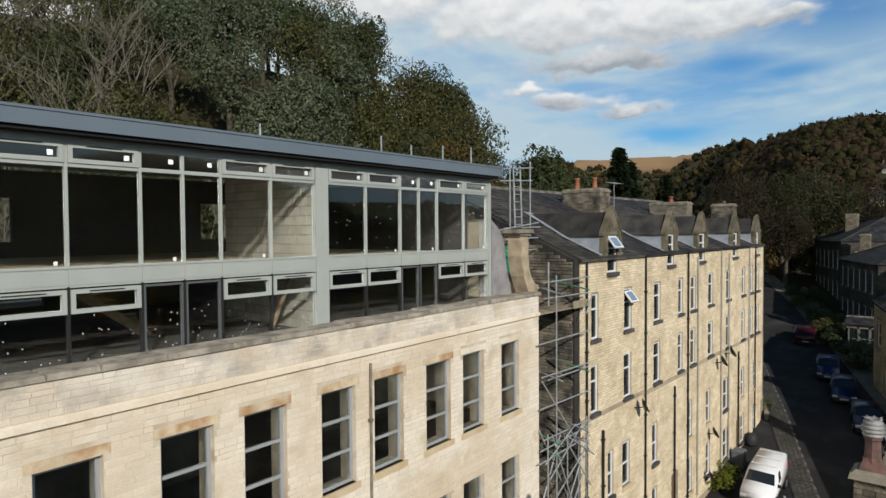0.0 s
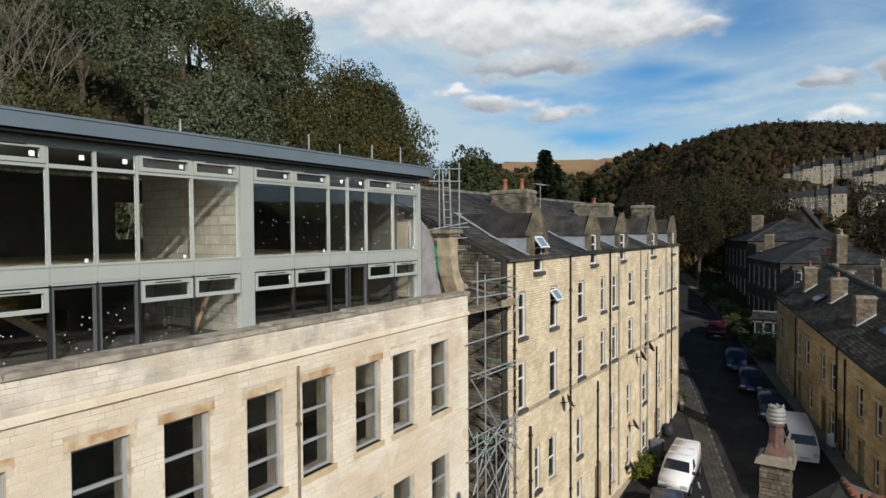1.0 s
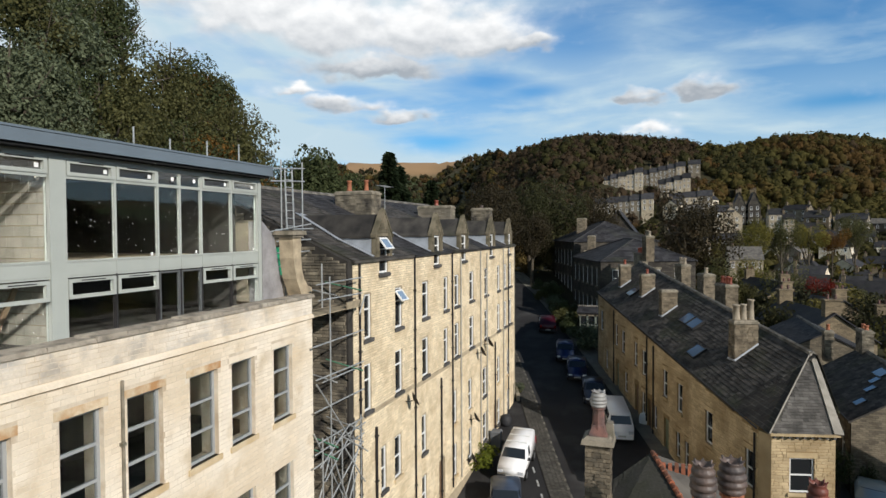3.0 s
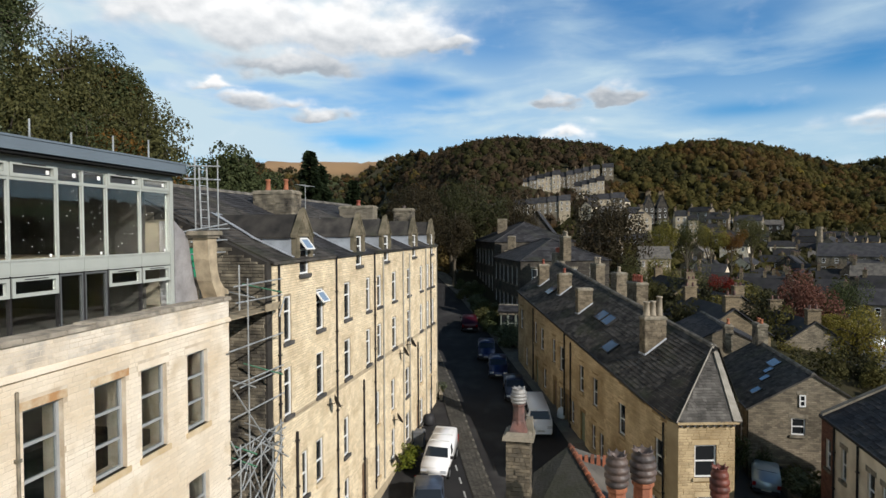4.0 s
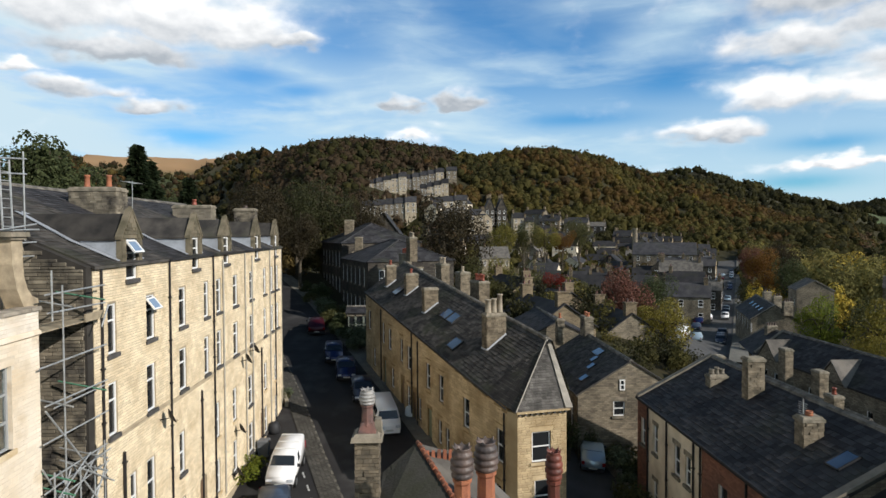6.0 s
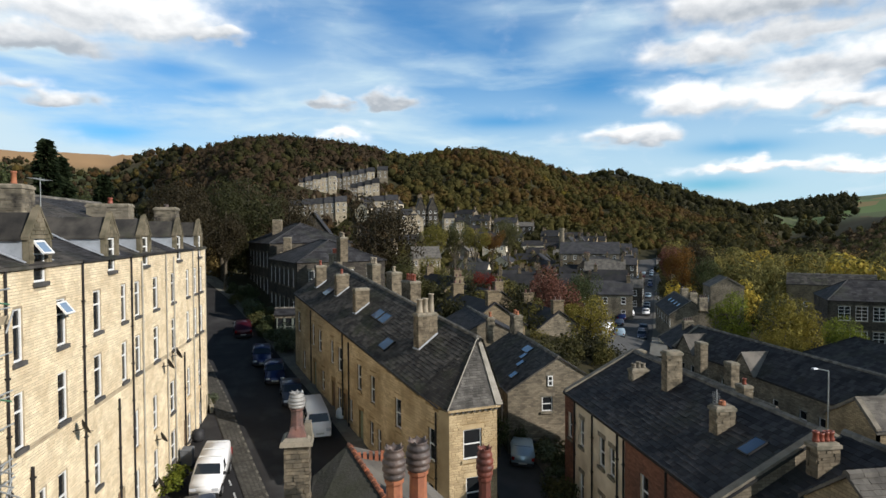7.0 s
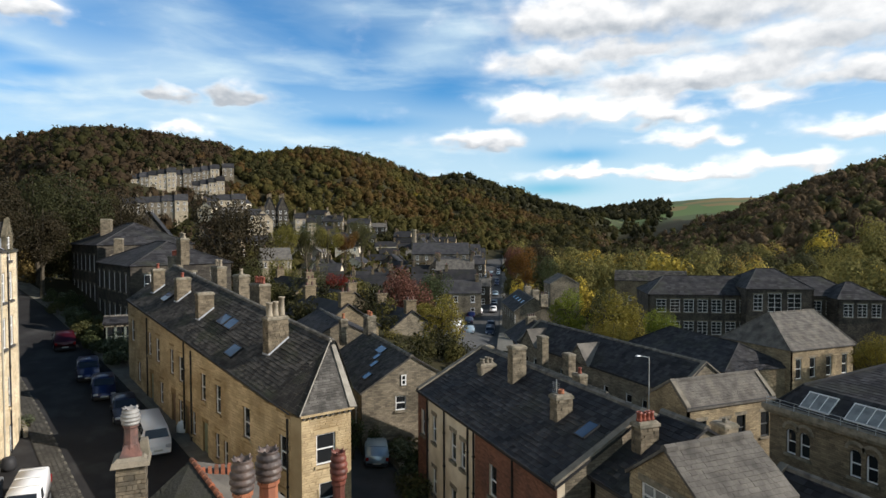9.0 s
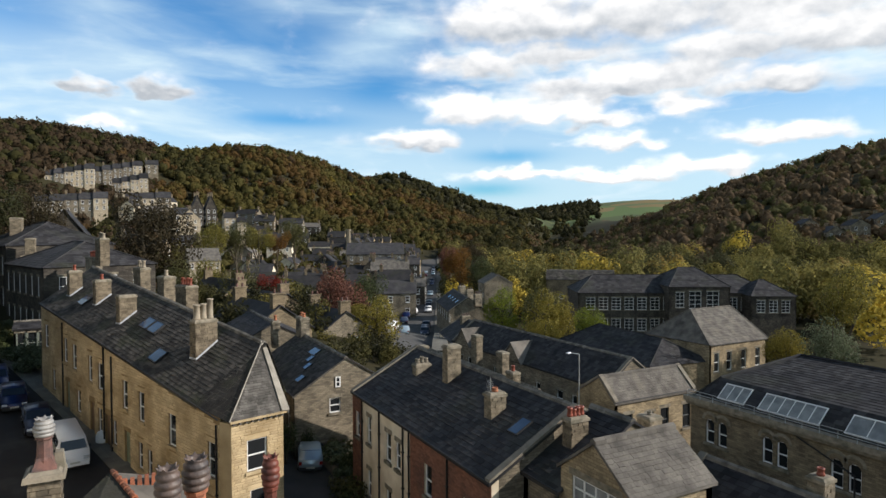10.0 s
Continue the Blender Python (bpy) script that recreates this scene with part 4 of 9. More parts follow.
    for xs, flip in ((6.4, -1),):
        st = Mesh()
        for i in range(8):
            st.box(xs + flip * i * 0.22, xs + flip * (i * 0.22) + 0.24, 2.6, 3.4, z_floor + i * 0.17, z_floor + i * 0.17 + 0.04)
        st.prism([(xs, 2.58, z_floor), (xs + flip * 1.9, 2.58, z_floor + 1.45), (xs + flip * 1.9, 2.58, z_floor + 1.2), (xs + flip * 0.3, 2.58, z_floor)], (0, 0.05, 0))
        st.put("stair_flight", TIMBER, rt)
    pr = Mesh()
    for xs in (8.1,):
        pr.prism([(xs, 0.7, z_floor), (xs + 0.1, 0.7, z_floor), (xs + 0.75, 0.7, 13.25), (xs + 0.65, 0.7, 13.25)], (0, 0.06, 0))
    pr.put("raking_prop", TIMBER, rt)
    # slate-hung cheek at the end
    b = Mesh()
    b.prism([(x1 + 0.02, -0.05, 12.0), (x1 + 1.15, -0.05, 12.0), (x1 + 0.62, -0.05, 14.1), (x1 + 0.02, -0.05, 14.55)], (0, 0.5, 0))
    b.put("slate_cheek", CHEEK, rt)
    # small white stickers on the panes
    s = Mesh()
    for us in bays[2:]:
        for a, c in zip(us, us[1:]):
            s.box(c - 0.26, c - 0.17, 0.03, 0.036, 15.5, 15.59)
            if rng.random() < 0.5:
                s.box(c - 0.2, c - 0.14, 0.03, 0.036, 13.68, 13.75)
            for _ in range(9):
                px_, pz_ = rng.uniform(a + 0.15, c - 0.12), rng.uniform(12.0, 12.8) if us[0] < 9 else rng.uniform(13.75, 15.3)
                s.box(px_, px_ + 0.018, 0.032, 0.036, pz_, pz_ + 0.018)
    s.put("glass_sticker", WHITE, rt, kind="stuff")
    return rt


def vent_light(rt, a, c, z0, z1, f):
    win = new("top_light")
    win.parent = rt
    g = Mesh()
    lean = 0.05 if f and a > 6.5 and z0 > 14 else 0.0
    g.prism([(a, 0.02, z0), (a, 0.02 + lean, z1), (a, 0.032 + lean, z1), (a, 0.032, z0)], (c - a, 0, 0))
    g.put("pane", CLEAR, win).visible_shadow = False
    if f:
        b = Mesh()
        y0, y1 = -0.03, 0.07
        b.box(a, c, y0, y1, z0, z0 + f)
        b.box(a, c, y0, y1, z1 - f, z1)
        b.box(a, a + f, y0, y1, z0 + f, z1 - f)
        b.box(c - f, c, y0, y1, z0 + f, z1 - f)
        b.put("frame", SAGE, win)
        b = Mesh()
        b.box(a + (c - a) * 0.25, c - (c - a) * 0.25, y0 - 0.012, y0, z1 - f * 0.62, z1 - f * 0.36)
        b.put("trickle_vent", DARK, win)


# black stands for the shadow gap above the head panel
SOFFIT = material("soffit_shadow_black", (0.012, 0.012, 0.012), 0.8, vary=0.1, scale=2, fine=20)
ALUROOF = material("grey_roof_sheet", (0.20, 0.21, 0.23), 0.5, metal=0.1, vary=0.08, scale=1, fine=10, bump=0.02)
CHEEK = material("weathered_slate_hanging", (0.30, 0.29, 0.29), 0.7, vary=0.25, scale=2.5, fine=14, tint=(0.22, 0.21, 0.21))
rooftop()
# ---- the tall terrace above the street ----
TY, TX0, TX1, TEAVE = 10.6, 20.15, 46.6, 13.2
HOUSES = [20.15, 26.0, 31.4, 36.95, 42.9, 46.6]
ROW1 = [(21.04, 0.6), (23.95, 0.75), (27.12, 0.8), (30.2, 0.65), (32.0, 0.75), (34.8, 0.85), (38.1, 0.8), (41.4, 0.7), (43.4, 0.65), (45.0, 0.65)]
ROW3 = [(22.45, 0.5), (23.8, 0.72), (26.95, 0.62), (31.6, 0.66), (34.5, 0.7), (37.6, 0.9), (41.3, 0.75), (44.2, 0.7)]
DORMERS = [(22.4, 0.85), (28.75, 0.85), (33.2, 0.95), (39.4, 0.95), (44.5, 0.9)]


def tall_terrace():
    rng = random.Random(21)
    for hi, (a, c) in enumerate(zip(HOUSES, HOUSES[1:])):
        L = c - a
        th = thing("terraced_house", "tall sandstone terraced house with slate roof and gabled stone dormer", "house", frame_at(a, TY, 0, 0), group="tall terraced houses")
        inside = lambda row: [(x, w) for x, w in row if a <= x < c]
        holes = []
        spec = []
        for x, w in inside(ROW1):
            spec += [(x, 10.1, w, 1.72, "top"), (x - 0.03, 7.3, w, 1.82, "top")]
        for x, w in inside(ROW3):
            spec.append((x, 3.65, w, 1.8, "sash"))
            spec.append((x, 0.75, w, 1.75, "sash"))
        for x, z, w, h, _ in spec:
            holes.append((x - a, x - a + w, z, z + h))
        door_x = a + 3.35
        if not any(abs(door_x - (x + w / 2)) < 0.9 for x, w in inside(ROW3)):
            holes.append((door_x - a, door_x - a + 0.9, 0.25, 2.4))
        holes += [(x - a, x - a + w, 12.5, TEAVE) for x, w in inside(DORMERS)]
        wall_mesh(L, -3, TEAVE, 0.45, holes).put("wall", JOINT_WARM, th)
        TERRACE_STONES.append((th, L, holes, hi))
        for n, (x, z, w, h, style) in enumerate(spec):
            sash(th, x - a, z, w, h, style=style, stone=STONE_SILL if z > 7 or rng.random() < 0.5 else STONE_WARM, lintel=False, depth=0.1)
        if any(h[3] == 2.4 for h in holes):
            b = Mesh()
            b.box(door_x - a, door_x - a + 0.9, 0.16, 0.22, 0.25, 2.4)
            b.put("door", DOORWOOD, th)
        b = Mesh()
        b.box(-0.004, L + 0.004, -0.05, 0.02, 7.08, 7.16)
        b.put("string_course", JOINT_WARM, th)
        # body: back, party walls, floors
        b = Mesh()
        b.box(0, L, 11.6, 12.0, -3, 13.2)
        b.put("back_wall", STONE_GREY, th)
        for z in (2.9, 5.8, 9.6):
            b = Mesh()
            b.box(0.01, L - 0.01, 0.45, 11.6, z - 0.2, z)
            b.put("floor_slab", INSIDE, th)
        b = Mesh()
        b.box(0.2, L - 0.2, 3.8, 4.0, -3, 13)
        b.put("inner_wall", INSIDE, th)
        roof_pair(th, L, 12.0, TEAVE, 3.1, SLATE_BLUE if hi % 2 else SLATE, over=0.12, slate=(0.34, 0.27), seed=30 + hi, half=7.0)
        pipe(th, 0.42 if hi == 0 else 0.05, 0.3, TEAVE - 0.1, mat=DARK if hi in (0, 1, 2) else PIPEPALE)
        if hi in (2, 3, 4):
            pipe(th, 1.55, 0.3, 12.8, mat=PIPEPALE if hi != 4 else DARK)
        if hi == 0:
            pipe(th, 1.75, 0.3, 6.5, r=0.06)
        if hi in (1, 3):
            pipe(th, 3.6, 0.4, 6.7, r=0.05)
        for x, w in inside(DORMERS):
            dormer(th, x - a, w)
    # end wall and party gables
    e = thing("gable_end_wall", "soot-dark coursed stone gable end of the terrace", "wall", frame_at(TX0, TY, 0, 0), kind="structure")
    g = Mesh()
    g.prism([(-0.35, 0.02, -3), (-0.35, 12.0, -3), (-0.35, 12.0, 13.15), (-0.35, 7.0, 16.25), (-0.35, 0.02, 13.15)], (0.35, 0, 0))
    g.put("wall_core", JOINT_SOOT, e)
    GABLE.append(e)
    e2 = thing("gable_end_wall", "sandstone gable end of the terrace facing the trees", "wall", frame_at(TX1, TY, 0, 0), kind="structure")
    g = Mesh()
    g.prism([(0, 0.02, -3), (0, 12.0, -3), (0, 12.0, 13.15), (0, 7.0, 16.25), (0, 0.02, 13.15)], (0.35, 0, 0))
    g.put("wall_core", STONE_GREY, e2)
    chimney(pose(29.28, TY + 4.45, 15.4), 1.1, 2.1, 0.75, 2, STONE_SOOT, label="dark stone chimney stack with two orange clay pots", pot_h=0.62)
    chimney(pose(39.05, TY + 3.6, 14.9), 0.95, 2.3, 0.85, 1, STONE_GREY, pot_mat=REDPOT, pot_h=0.4)
    chimney(pose(45.65, TY + 2.3, 14.2), 0.95, 1.4, 1.6, 1, STONE_SOOT, pot_mat=SOOTPOT, pot_h=0.2)


def dormer(th, x, w):
    """A gabled stone dormer that rises through the eaves."""
    d = new("dormer")
    d.parent = th
    d.matrix_basis = Matrix.Translation((x - 0.35, 0, 0))
    W = w + 0.7
    z0, zt, za = 12.55, 14.05, 15.05
    b = wall_mesh(W, TEAVE - 0.02, zt, 0.2, [(0.35, 0.35 + w, 12.0, zt - 0.02)])
    b.put("dormer_wall", STONE_DORMER, d, m=Matrix.Translation((0, -0.03, 0)))
    g = Mesh()
    g.prism([(-0.02, -0.03, zt), (W + 0.02, -0.03, zt), (W / 2 + 0.04, -0.03, za), (W / 2 - 0.04, -0.03, za)], (0, 0.18, 0))
    g.put("gable", STONE_DORMER, d)
    bl = Mesh()
    rng = random.Random(int(x * 50))
    z = TEAVE
    while z < za - 0.1:
        c = rng.uniform(0.11, 0.17)
        hw = W / 2 if z + c < zt else max(0.05, (W / 2) * (za - z - c) / (za - zt))
        t = W / 2 - hw
        while t < W / 2 + hw - 0.03:
            q = min(t + rng.uniform(0.15, 0.34), W / 2 + hw)
            if not (z < zt and t < 0.35 + w and q > 0.35):
                bl.box(t + 0.006, q - 0.006, -0.05 - rng.uniform(0, 0.02), -0.028, z + 0.006, z + c - 0.006)
            t = q
        z += c
    bl.put("stonework", STONE_DORMER, d, kind="stuff")
    c = Mesh()
    for s in (-1, 1):
        c.prism([(W / 2 + s * (W / 2 + 0.06), -0.07, zt - 0.06), (W / 2 + s * (W / 2 + 0.06), -0.07, zt + 0.06), (W / 2 + s * 0.03, -0.07, za + 0.07), (W / 2 + s * 0.03, -0.07, za - 0.05)], (0, 0.24, 0))
    c.box(W / 2 - 0.07, W / 2 + 0.07, -0.09, 0.12, za - 0.02, za + 0.14, taper=0.05)
    c.put("coping", STONE_DORMER, d)
    r = Mesh()
    back = 3.75
    for s in (-1, 1):
        r.prism([(W / 2, 0.16, za - 0.12), (W / 2 + s * (W / 2 + 0.06), 0.16, zt - 0.02), (W / 2 + s * (W / 2 + 0.06), 0.16, zt - 0.1), (W / 2, 0.16, za - 0.2)], (0, back, 0))
    r.put("dormer_roof", SLATE, d)
    for s in (0.0, W - 0.08):
        ch = Mesh()
        ch.prism([(s, 0.16, TEAVE + 0.05), (s, 0.16, zt), (s, 1.85, zt)], (0.08, 0, 0))
        ch.put("lead_cheek", LEAD, d)
    win = sash(d, 0.35, 12.55, w, 1.45, style="top", depth=0.1, stone=STONE_SILL, lintel=False)
    # lead: aprons beside the cheeks, then the two valleys up to the dormer's ridge
    on = lambda y: TEAVE + y * 3.1 / 7.0
    for k, edge in ((-1, -0.06), (1, W + 0.06)):
        f = Mesh()
        f.prism([(edge, 0.0, on(0) + 0.05), (edge + k * 0.2, 0.0, on(0) + 0.05), (edge + k * 0.2, 1.75, on(1.75) + 0.05), (edge, 1.75, on(1.75) + 0.05)], (0, 0, 0.03))
        f.put("apron_flashing", LEAD, d)
        f = Mesh()
        f.prism([(edge, 1.6, on(1.6) + 0.055), (edge + k * 0.24, 1.6, on(1.6) + 0.055), (W / 2 + k * 0.2, 4.0, on(4.0) + 0.055), (W / 2, 3.85, on(3.85) + 0.055)], (0, 0, 0.03))
        f.put("valley_flashing", LEAD, d)


TERRACE_STONES, GABLE = [], []
STONE_DORMER = material("mossy_dormer_stone", (0.17, 0.142, 0.098), 0.95, vary=0.4, scale=2, fine=25, tint=(0.09, 0.08, 0.05), island=0.45)
JOINT_WARM = material("warm_joint", (0.42, 0.345, 0.235), 0.95, vary=0.2, scale=2, fine=40)
STONE_SILL = material("dark_sill_stone", (0.085, 0.08, 0.075), 0.9, vary=0.3, scale=3, fine=30)
PIPEPALE = material("pale_painted_pipe", (0.40, 0.37, 0.31), 0.6, vary=0.15, scale=3, fine=30)
tall_terrace()
# ---- the lower terrace that climbs with the street ----
LC, LANG, LFALL = (31.0, -4.4), 20.0, 0.126
# windows as distance along the front, width, sill height above the eaves line's foot, height
LOWER_UP = [(0.6, 0.85), (4.95, 0.85), (9.0, 0.75), (11.4, 0.75), (15.3, 0.95), (17.3, 0.7), (20.3, 0.85), (22.2, 0.75), (26.5, 0.9)]
LOWER_LOW = [(0.95, 0.8, 0), (5.6, 0.7, 0), (8.0, 0.6, 0), (9.3, 0.6, 0), (11.1, 0.85, 1), (13.2, 0.6, 0), (14.3, 0.8, 1), (15.6, 0.7, 0), (17.0, 0.8, 1), (19.6, 0.75, 0), (21.8, 0.8, 1), (25.0, 0.7, 0)]
LOWER_HOUSES = [0.25, 8.0, 13.9, 18.6, 23.2, 28.2]


def lower_terrace():
    # local x runs down the street, the face looks to it
    for hi, (a, c) in enumerate(zip(LOWER_HOUSES, LOWER_HOUSES[1:])):
        L = c - a
        mid = (a + c) / 2
        th = thing("terraced_house", "two-storey ochre stone terraced house with stone-slate roof beside the street", "house", frame_at(LC[0], LC[1], 0, LANG) @ Matrix.Translation((c, 0, LFALL * mid)) @ pose(0, 0, 0, 0, 0, 180), group="lower terraced houses")
        e = lambda x: 5.15 + LFALL * (c - x - mid)
        holes, doors = [], []
        for x, w in LOWER_UP:
            if a <= x < c:
                holes.append((c - x - w, c - x, 2.0 + LFALL * (x - mid), 3.75 + LFALL * (x - mid)))
        for x, w, door in LOWER_LOW:
            if a <= x < c:
                z = LFALL * (x - mid)
                h = (c - x - w, c - x, (-1.35 if door else -0.85) + z, 0.7 + z)
                holes.append(h)
                if door:
                    doors.append(h)
        wall_mesh(L, -4, 5.1, 0.4, holes, top=e).put("wall", JOINT_OCHRE, th)
        LOWER_STONES.append((th, L, holes, hi, e))
        for h in holes:
            if h in doors:
                d = Mesh()
                d.box(h[0], h[1], 0.12, 0.18, h[2], h[3])
                d.put("door", DOORGREEN if hi % 2 else DOORWOOD, th)
            else:
                sash(th, h[0], h[2], h[1] - h[0], h[3] - h[2], stone=STONE_OCHRE, depth=0.12, bars=1)
        deep = 7.6 if hi else 5.0
        b = Mesh()
        b.box(0, L - (0 if hi else 3.2), deep - 0.4, deep, -4, 4.6)
        b.put("back_wall", STONE_GREY, th)
        b = Mesh()
        b.box(0.1, L - 0.1, 2.4, 2.6, -4, 4.8)
        b.put("inner_wall", INSIDE, th)
        x_end = L if hi else L - 2.2
        roof_pair(th, x_end, deep, 5.15 + LFALL * (c - mid), 2.65, SLATE, over=0.14, slate=(0.33, 0.24), seed=60 + hi, fall=-LFALL, half=3.8)
        gutter(th, 0, L if hi else L + 0.1, -0.15, 5.12 + LFALL * (c - mid), -LFALL)
        if hi in (1, 3):
            pipe(th, 0.1, -1.2, 5.0, r=0.055)
        if hi == 2:
            pipe(th, 3.5, -1.2, 5.0, r=0.055)
        if hi == 0:
            pipe(th, L - 0.25, -1.4, 4.3)
    hip_end()
    # stacks on the front slope, set across the party walls
    for s, q0, w, wy, h, pots, z in ((6.1, 2.2, 0.66, 1.3, 1.85, 3, 7.2), (16.1, 1.8, 0.56, 1.1, 1.6, 0, 8.2), (21.2, 2.05, 0.56, 1.05, 1.57, 1, 9.0), (25.8, 1.67, 0.56, 0.9, 1.77, 1, 9.3)):
        st = chimney(frame_at(LC[0], LC[1], 0, LANG) @ Matrix.Translation((s, -q0, z)), w, wy, h, pots, STONE_OCHRE2, pot_mat=REDPOT if pots == 1 else STONE_CAP_POT, seed=int(s), pot_h=1.0 if pots == 3 else 0.45, pot_r=0.17 if pots == 3 else 0.12)
        # pale mortar fillet where the stack leaves the slates
        b = Mesh()
        at = lambda q: 5.15 + LFALL * s + (q0 - q) * 2.65 / 3.8 + 0.06 - z
        for e in (-1, 1):
            b.tube((e * (w / 2 + 0.02), -wy / 2, at(-wy / 2)), (e * (w / 2 + 0.02), wy / 2, at(wy / 2)), 0.06, 5)
        b.tube((-w / 2, wy / 2 + 0.02, at(wy / 2)), (w / 2, wy / 2 + 0.02, at(wy / 2)), 0.06, 5)
        b.put("flashing", LEAD, st)


def hip_end():
    """The canted end of the row: a narrow wall under a steep slated hip."""
    m = frame_at(LC[0], LC[1], 0, LANG)
    th = thing("end_house_front", "canted stone end wall with a sash window below a slate hip", "house", m)
    p, q = Vector((-0.42, -0.22, 0)), Vector((-0.70, -2.95, 0))
    along = (q - p).normalized()
    ang = math.degrees(math.atan2(along.y, along.x))
    L = (q - p).length
    w = new("end_wall")
    w.parent = th
    w.matrix_basis = frame_at(p.x, p.y, 0, ang)
    hole = [(0.8, 1.85, 2.43, 4.0), (0.95, 2.0, -0.2, 1.5)]
    wall_mesh(L, -4.5, 5.02, 0.4, hole).put("wall", JOINT_OCHRE, w)
    HIP_STONES.append((w, L, hole))
    for h in hole:
        sash(w, h[0], h[2], h[1] - h[0], h[3] - h[2], stone=STONE_OCHRE, depth=0.12)
    b = Mesh()
    n = 9
    for i in range(n):
        x = 0.1 + i * (L - 0.2) / (n - 1)
        b.box(x - 0.05, x + 0.05, -0.16, 0.0, 4.9, 5.02)
    b.put("eaves_corbel", STONE_SILL, w)
    b = Mesh()
    b.box(-0.1, L + 0.12, -0.2, 0.0, 5.02, 5.14)
    b.put("eaves_course", STONE_OCHRE, w)
    # short splayed wall between the street front and the end
    c0, c1 = Vector((0.26, 0.0, 0)), p
    sp = (c0 - c1)
    s = Mesh()
    n = Vector((-sp.y, sp.x, 0)).normalized() * 0.3
    n = n if n.y < 0 else -n
    s.prism([(c0.x, c0.y, -4.5), (c1.x, c1.y, -4.5), (c1.x, c1.y, 5.0), (c0.x, c0.y, 5.0)], n)
    s.put("splay_wall", STONE_OCHRE, th)
    # side and back walls of the end
    r = Vector((7.4, -7.4, 0))
    s = Mesh()
    s.poly([(q.x, q.y, -4.5), (r.x, r.y, -4.5), (r.x, r.y, 5.0), (q.x, q.y, 5.0)])
    s.prism([(q.x, q.y, -4.5), (r.x, r.y, -4.5), (r.x, r.y, 5.0), (q.x, q.y, 5.0)], (0.3, 0.15, 0))
    s.put("side_wall", STONE_OCHRE, th)
    apex = Vector((2.55, -3.8, 8.12))
    zc = 5.1
    A, B = Vector((-0.58, -0.06, zc)), Vector((-0.90, -3.06, zc))
    back = Vector((6.0, -6.6, zc))
    top = Mesh()
    up = Vector((2.6, 0.14, 5.1 + 0.126 * 2.6))
    top.poly([A, apex, up])
    top.poly([A, B, apex])
    top.poly([B, back, apex])
    top.poly([A, up, back, B])
    top.put("hip_deck", SLATE, th)
    n1 = (B - A).cross(apex - A).normalized()
    if n1.x > 0:
        n1 = -n1
    W = (B - A).length
    mid = (A + B) / 2
    pm = plane_matrix(A + n1 * 0.005, B - A, apex - A)
    inv = pm.inverted()
    ax, ay = (inv @ apex).x, (inv @ apex).y
    sl = Mesh()
    slates(sl, W, ay, 0.22, 0.16, 71, clip=lambda x, y: x > ax * y / ay - 0.03 and x < W - (W - ax) * y / ay + 0.03)
    if pm.col[2].xyz.dot(n1) < 0:
        for i, v in enumerate(sl.v):
            sl.v[i] = (v[0], v[1], -v[2])
    sl.put("slating", SLATE_HIP, th, kind="stuff", m=pm)
    f = Mesh()
    f.tube(A + Vector((0, 0, 0.03)), apex + Vector((0, 0, 0.04)), 0.035, 8)
    f.put("hip_coping", COPING_PALE, th)
    # broad flat coping up the other edge
    side = (apex - B).cross(n1).normalized()
    side = side if side.dot(A - B) > 0 else -side
    f = Mesh()
    f.prism([B - side * 0.1, B + side * 0.3, apex + side * 0.12, apex - side * 0.1], n1 * 0.1)
    f.put("hip_coping", COPING_PALE, th)
    # front slope between the end and the first house
    pm = plane_matrix(A, up - A, apex - A)
    inv = pm.inverted()
    q2, q3 = inv @ up, inv @ apex
    sl = Mesh()
    slates(sl, q2.x, q3.y, 0.33, 0.24, 72, clip=lambda x, y: x > q3.x * y / q3.y - 0.05 and x < q2.x - (q2.x - q3.x) * y / q3.y + 0.3)
    sl.put("slating", SLATE, th, kind="stuff", m=Matrix.Translation((0, 0, 0.01)) @ pm)
    return th


SLATE_HIP = material("weathered_hip_slate", (0.115, 0.106, 0.094), 0.88, vary=0.35, scale=1.4, fine=20, tint=(0.07, 0.065, 0.058), island=0.6, spec=0.2)
COPING_PALE = material("pale_hip_coping", (0.33, 0.30, 0.25), 0.92, vary=0.3, scale=2, fine=25)
LOWER_STONES, HIP_STONES = [], []
JOINT_OCHRE = material("ochre_joint", (0.27, 0.19, 0.095), 0.95, vary=0.2, scale=2, fine=40)
STONE_OCHRE2 = material("buff_stack_stone", (0.175, 0.142, 0.098), 0.93, vary=0.4, scale=2, fine=28, tint=(0.10, 0.08, 0.055), island=0.6)
STONE_CAP_POT = material("stone_pot", (0.33, 0.28, 0.21), 0.9, vary=0.3, scale=3, fine=30)
lower_terrace()
# ---- the street ----
STREET_LEFT = [(4, -6.2), (16, -2.0), (26, 1.55), (34.2, 4.48), (39.4, 6.32), (48.64, 9.48), (56.5, 12.4), (66, 16.0), (80, 21.5), (96, 29)]


def road_point(i, off):
    """Points on the street's left edge, moved off to the right by so many metres."""
    p = Vector(STREET_LEFT[i])
    a = Vector(STREET_LEFT[max(i - 1, 0)])
    c = Vector(STREET_LEFT[min(i + 1, len(STREET_LEFT) - 1)])
    d = (c - a).normalized()
    q = p + Vector((d.y, -d.x)) * off
    return q.x, q.y


def street_z(x, y):
    return float(street_height(x, y))


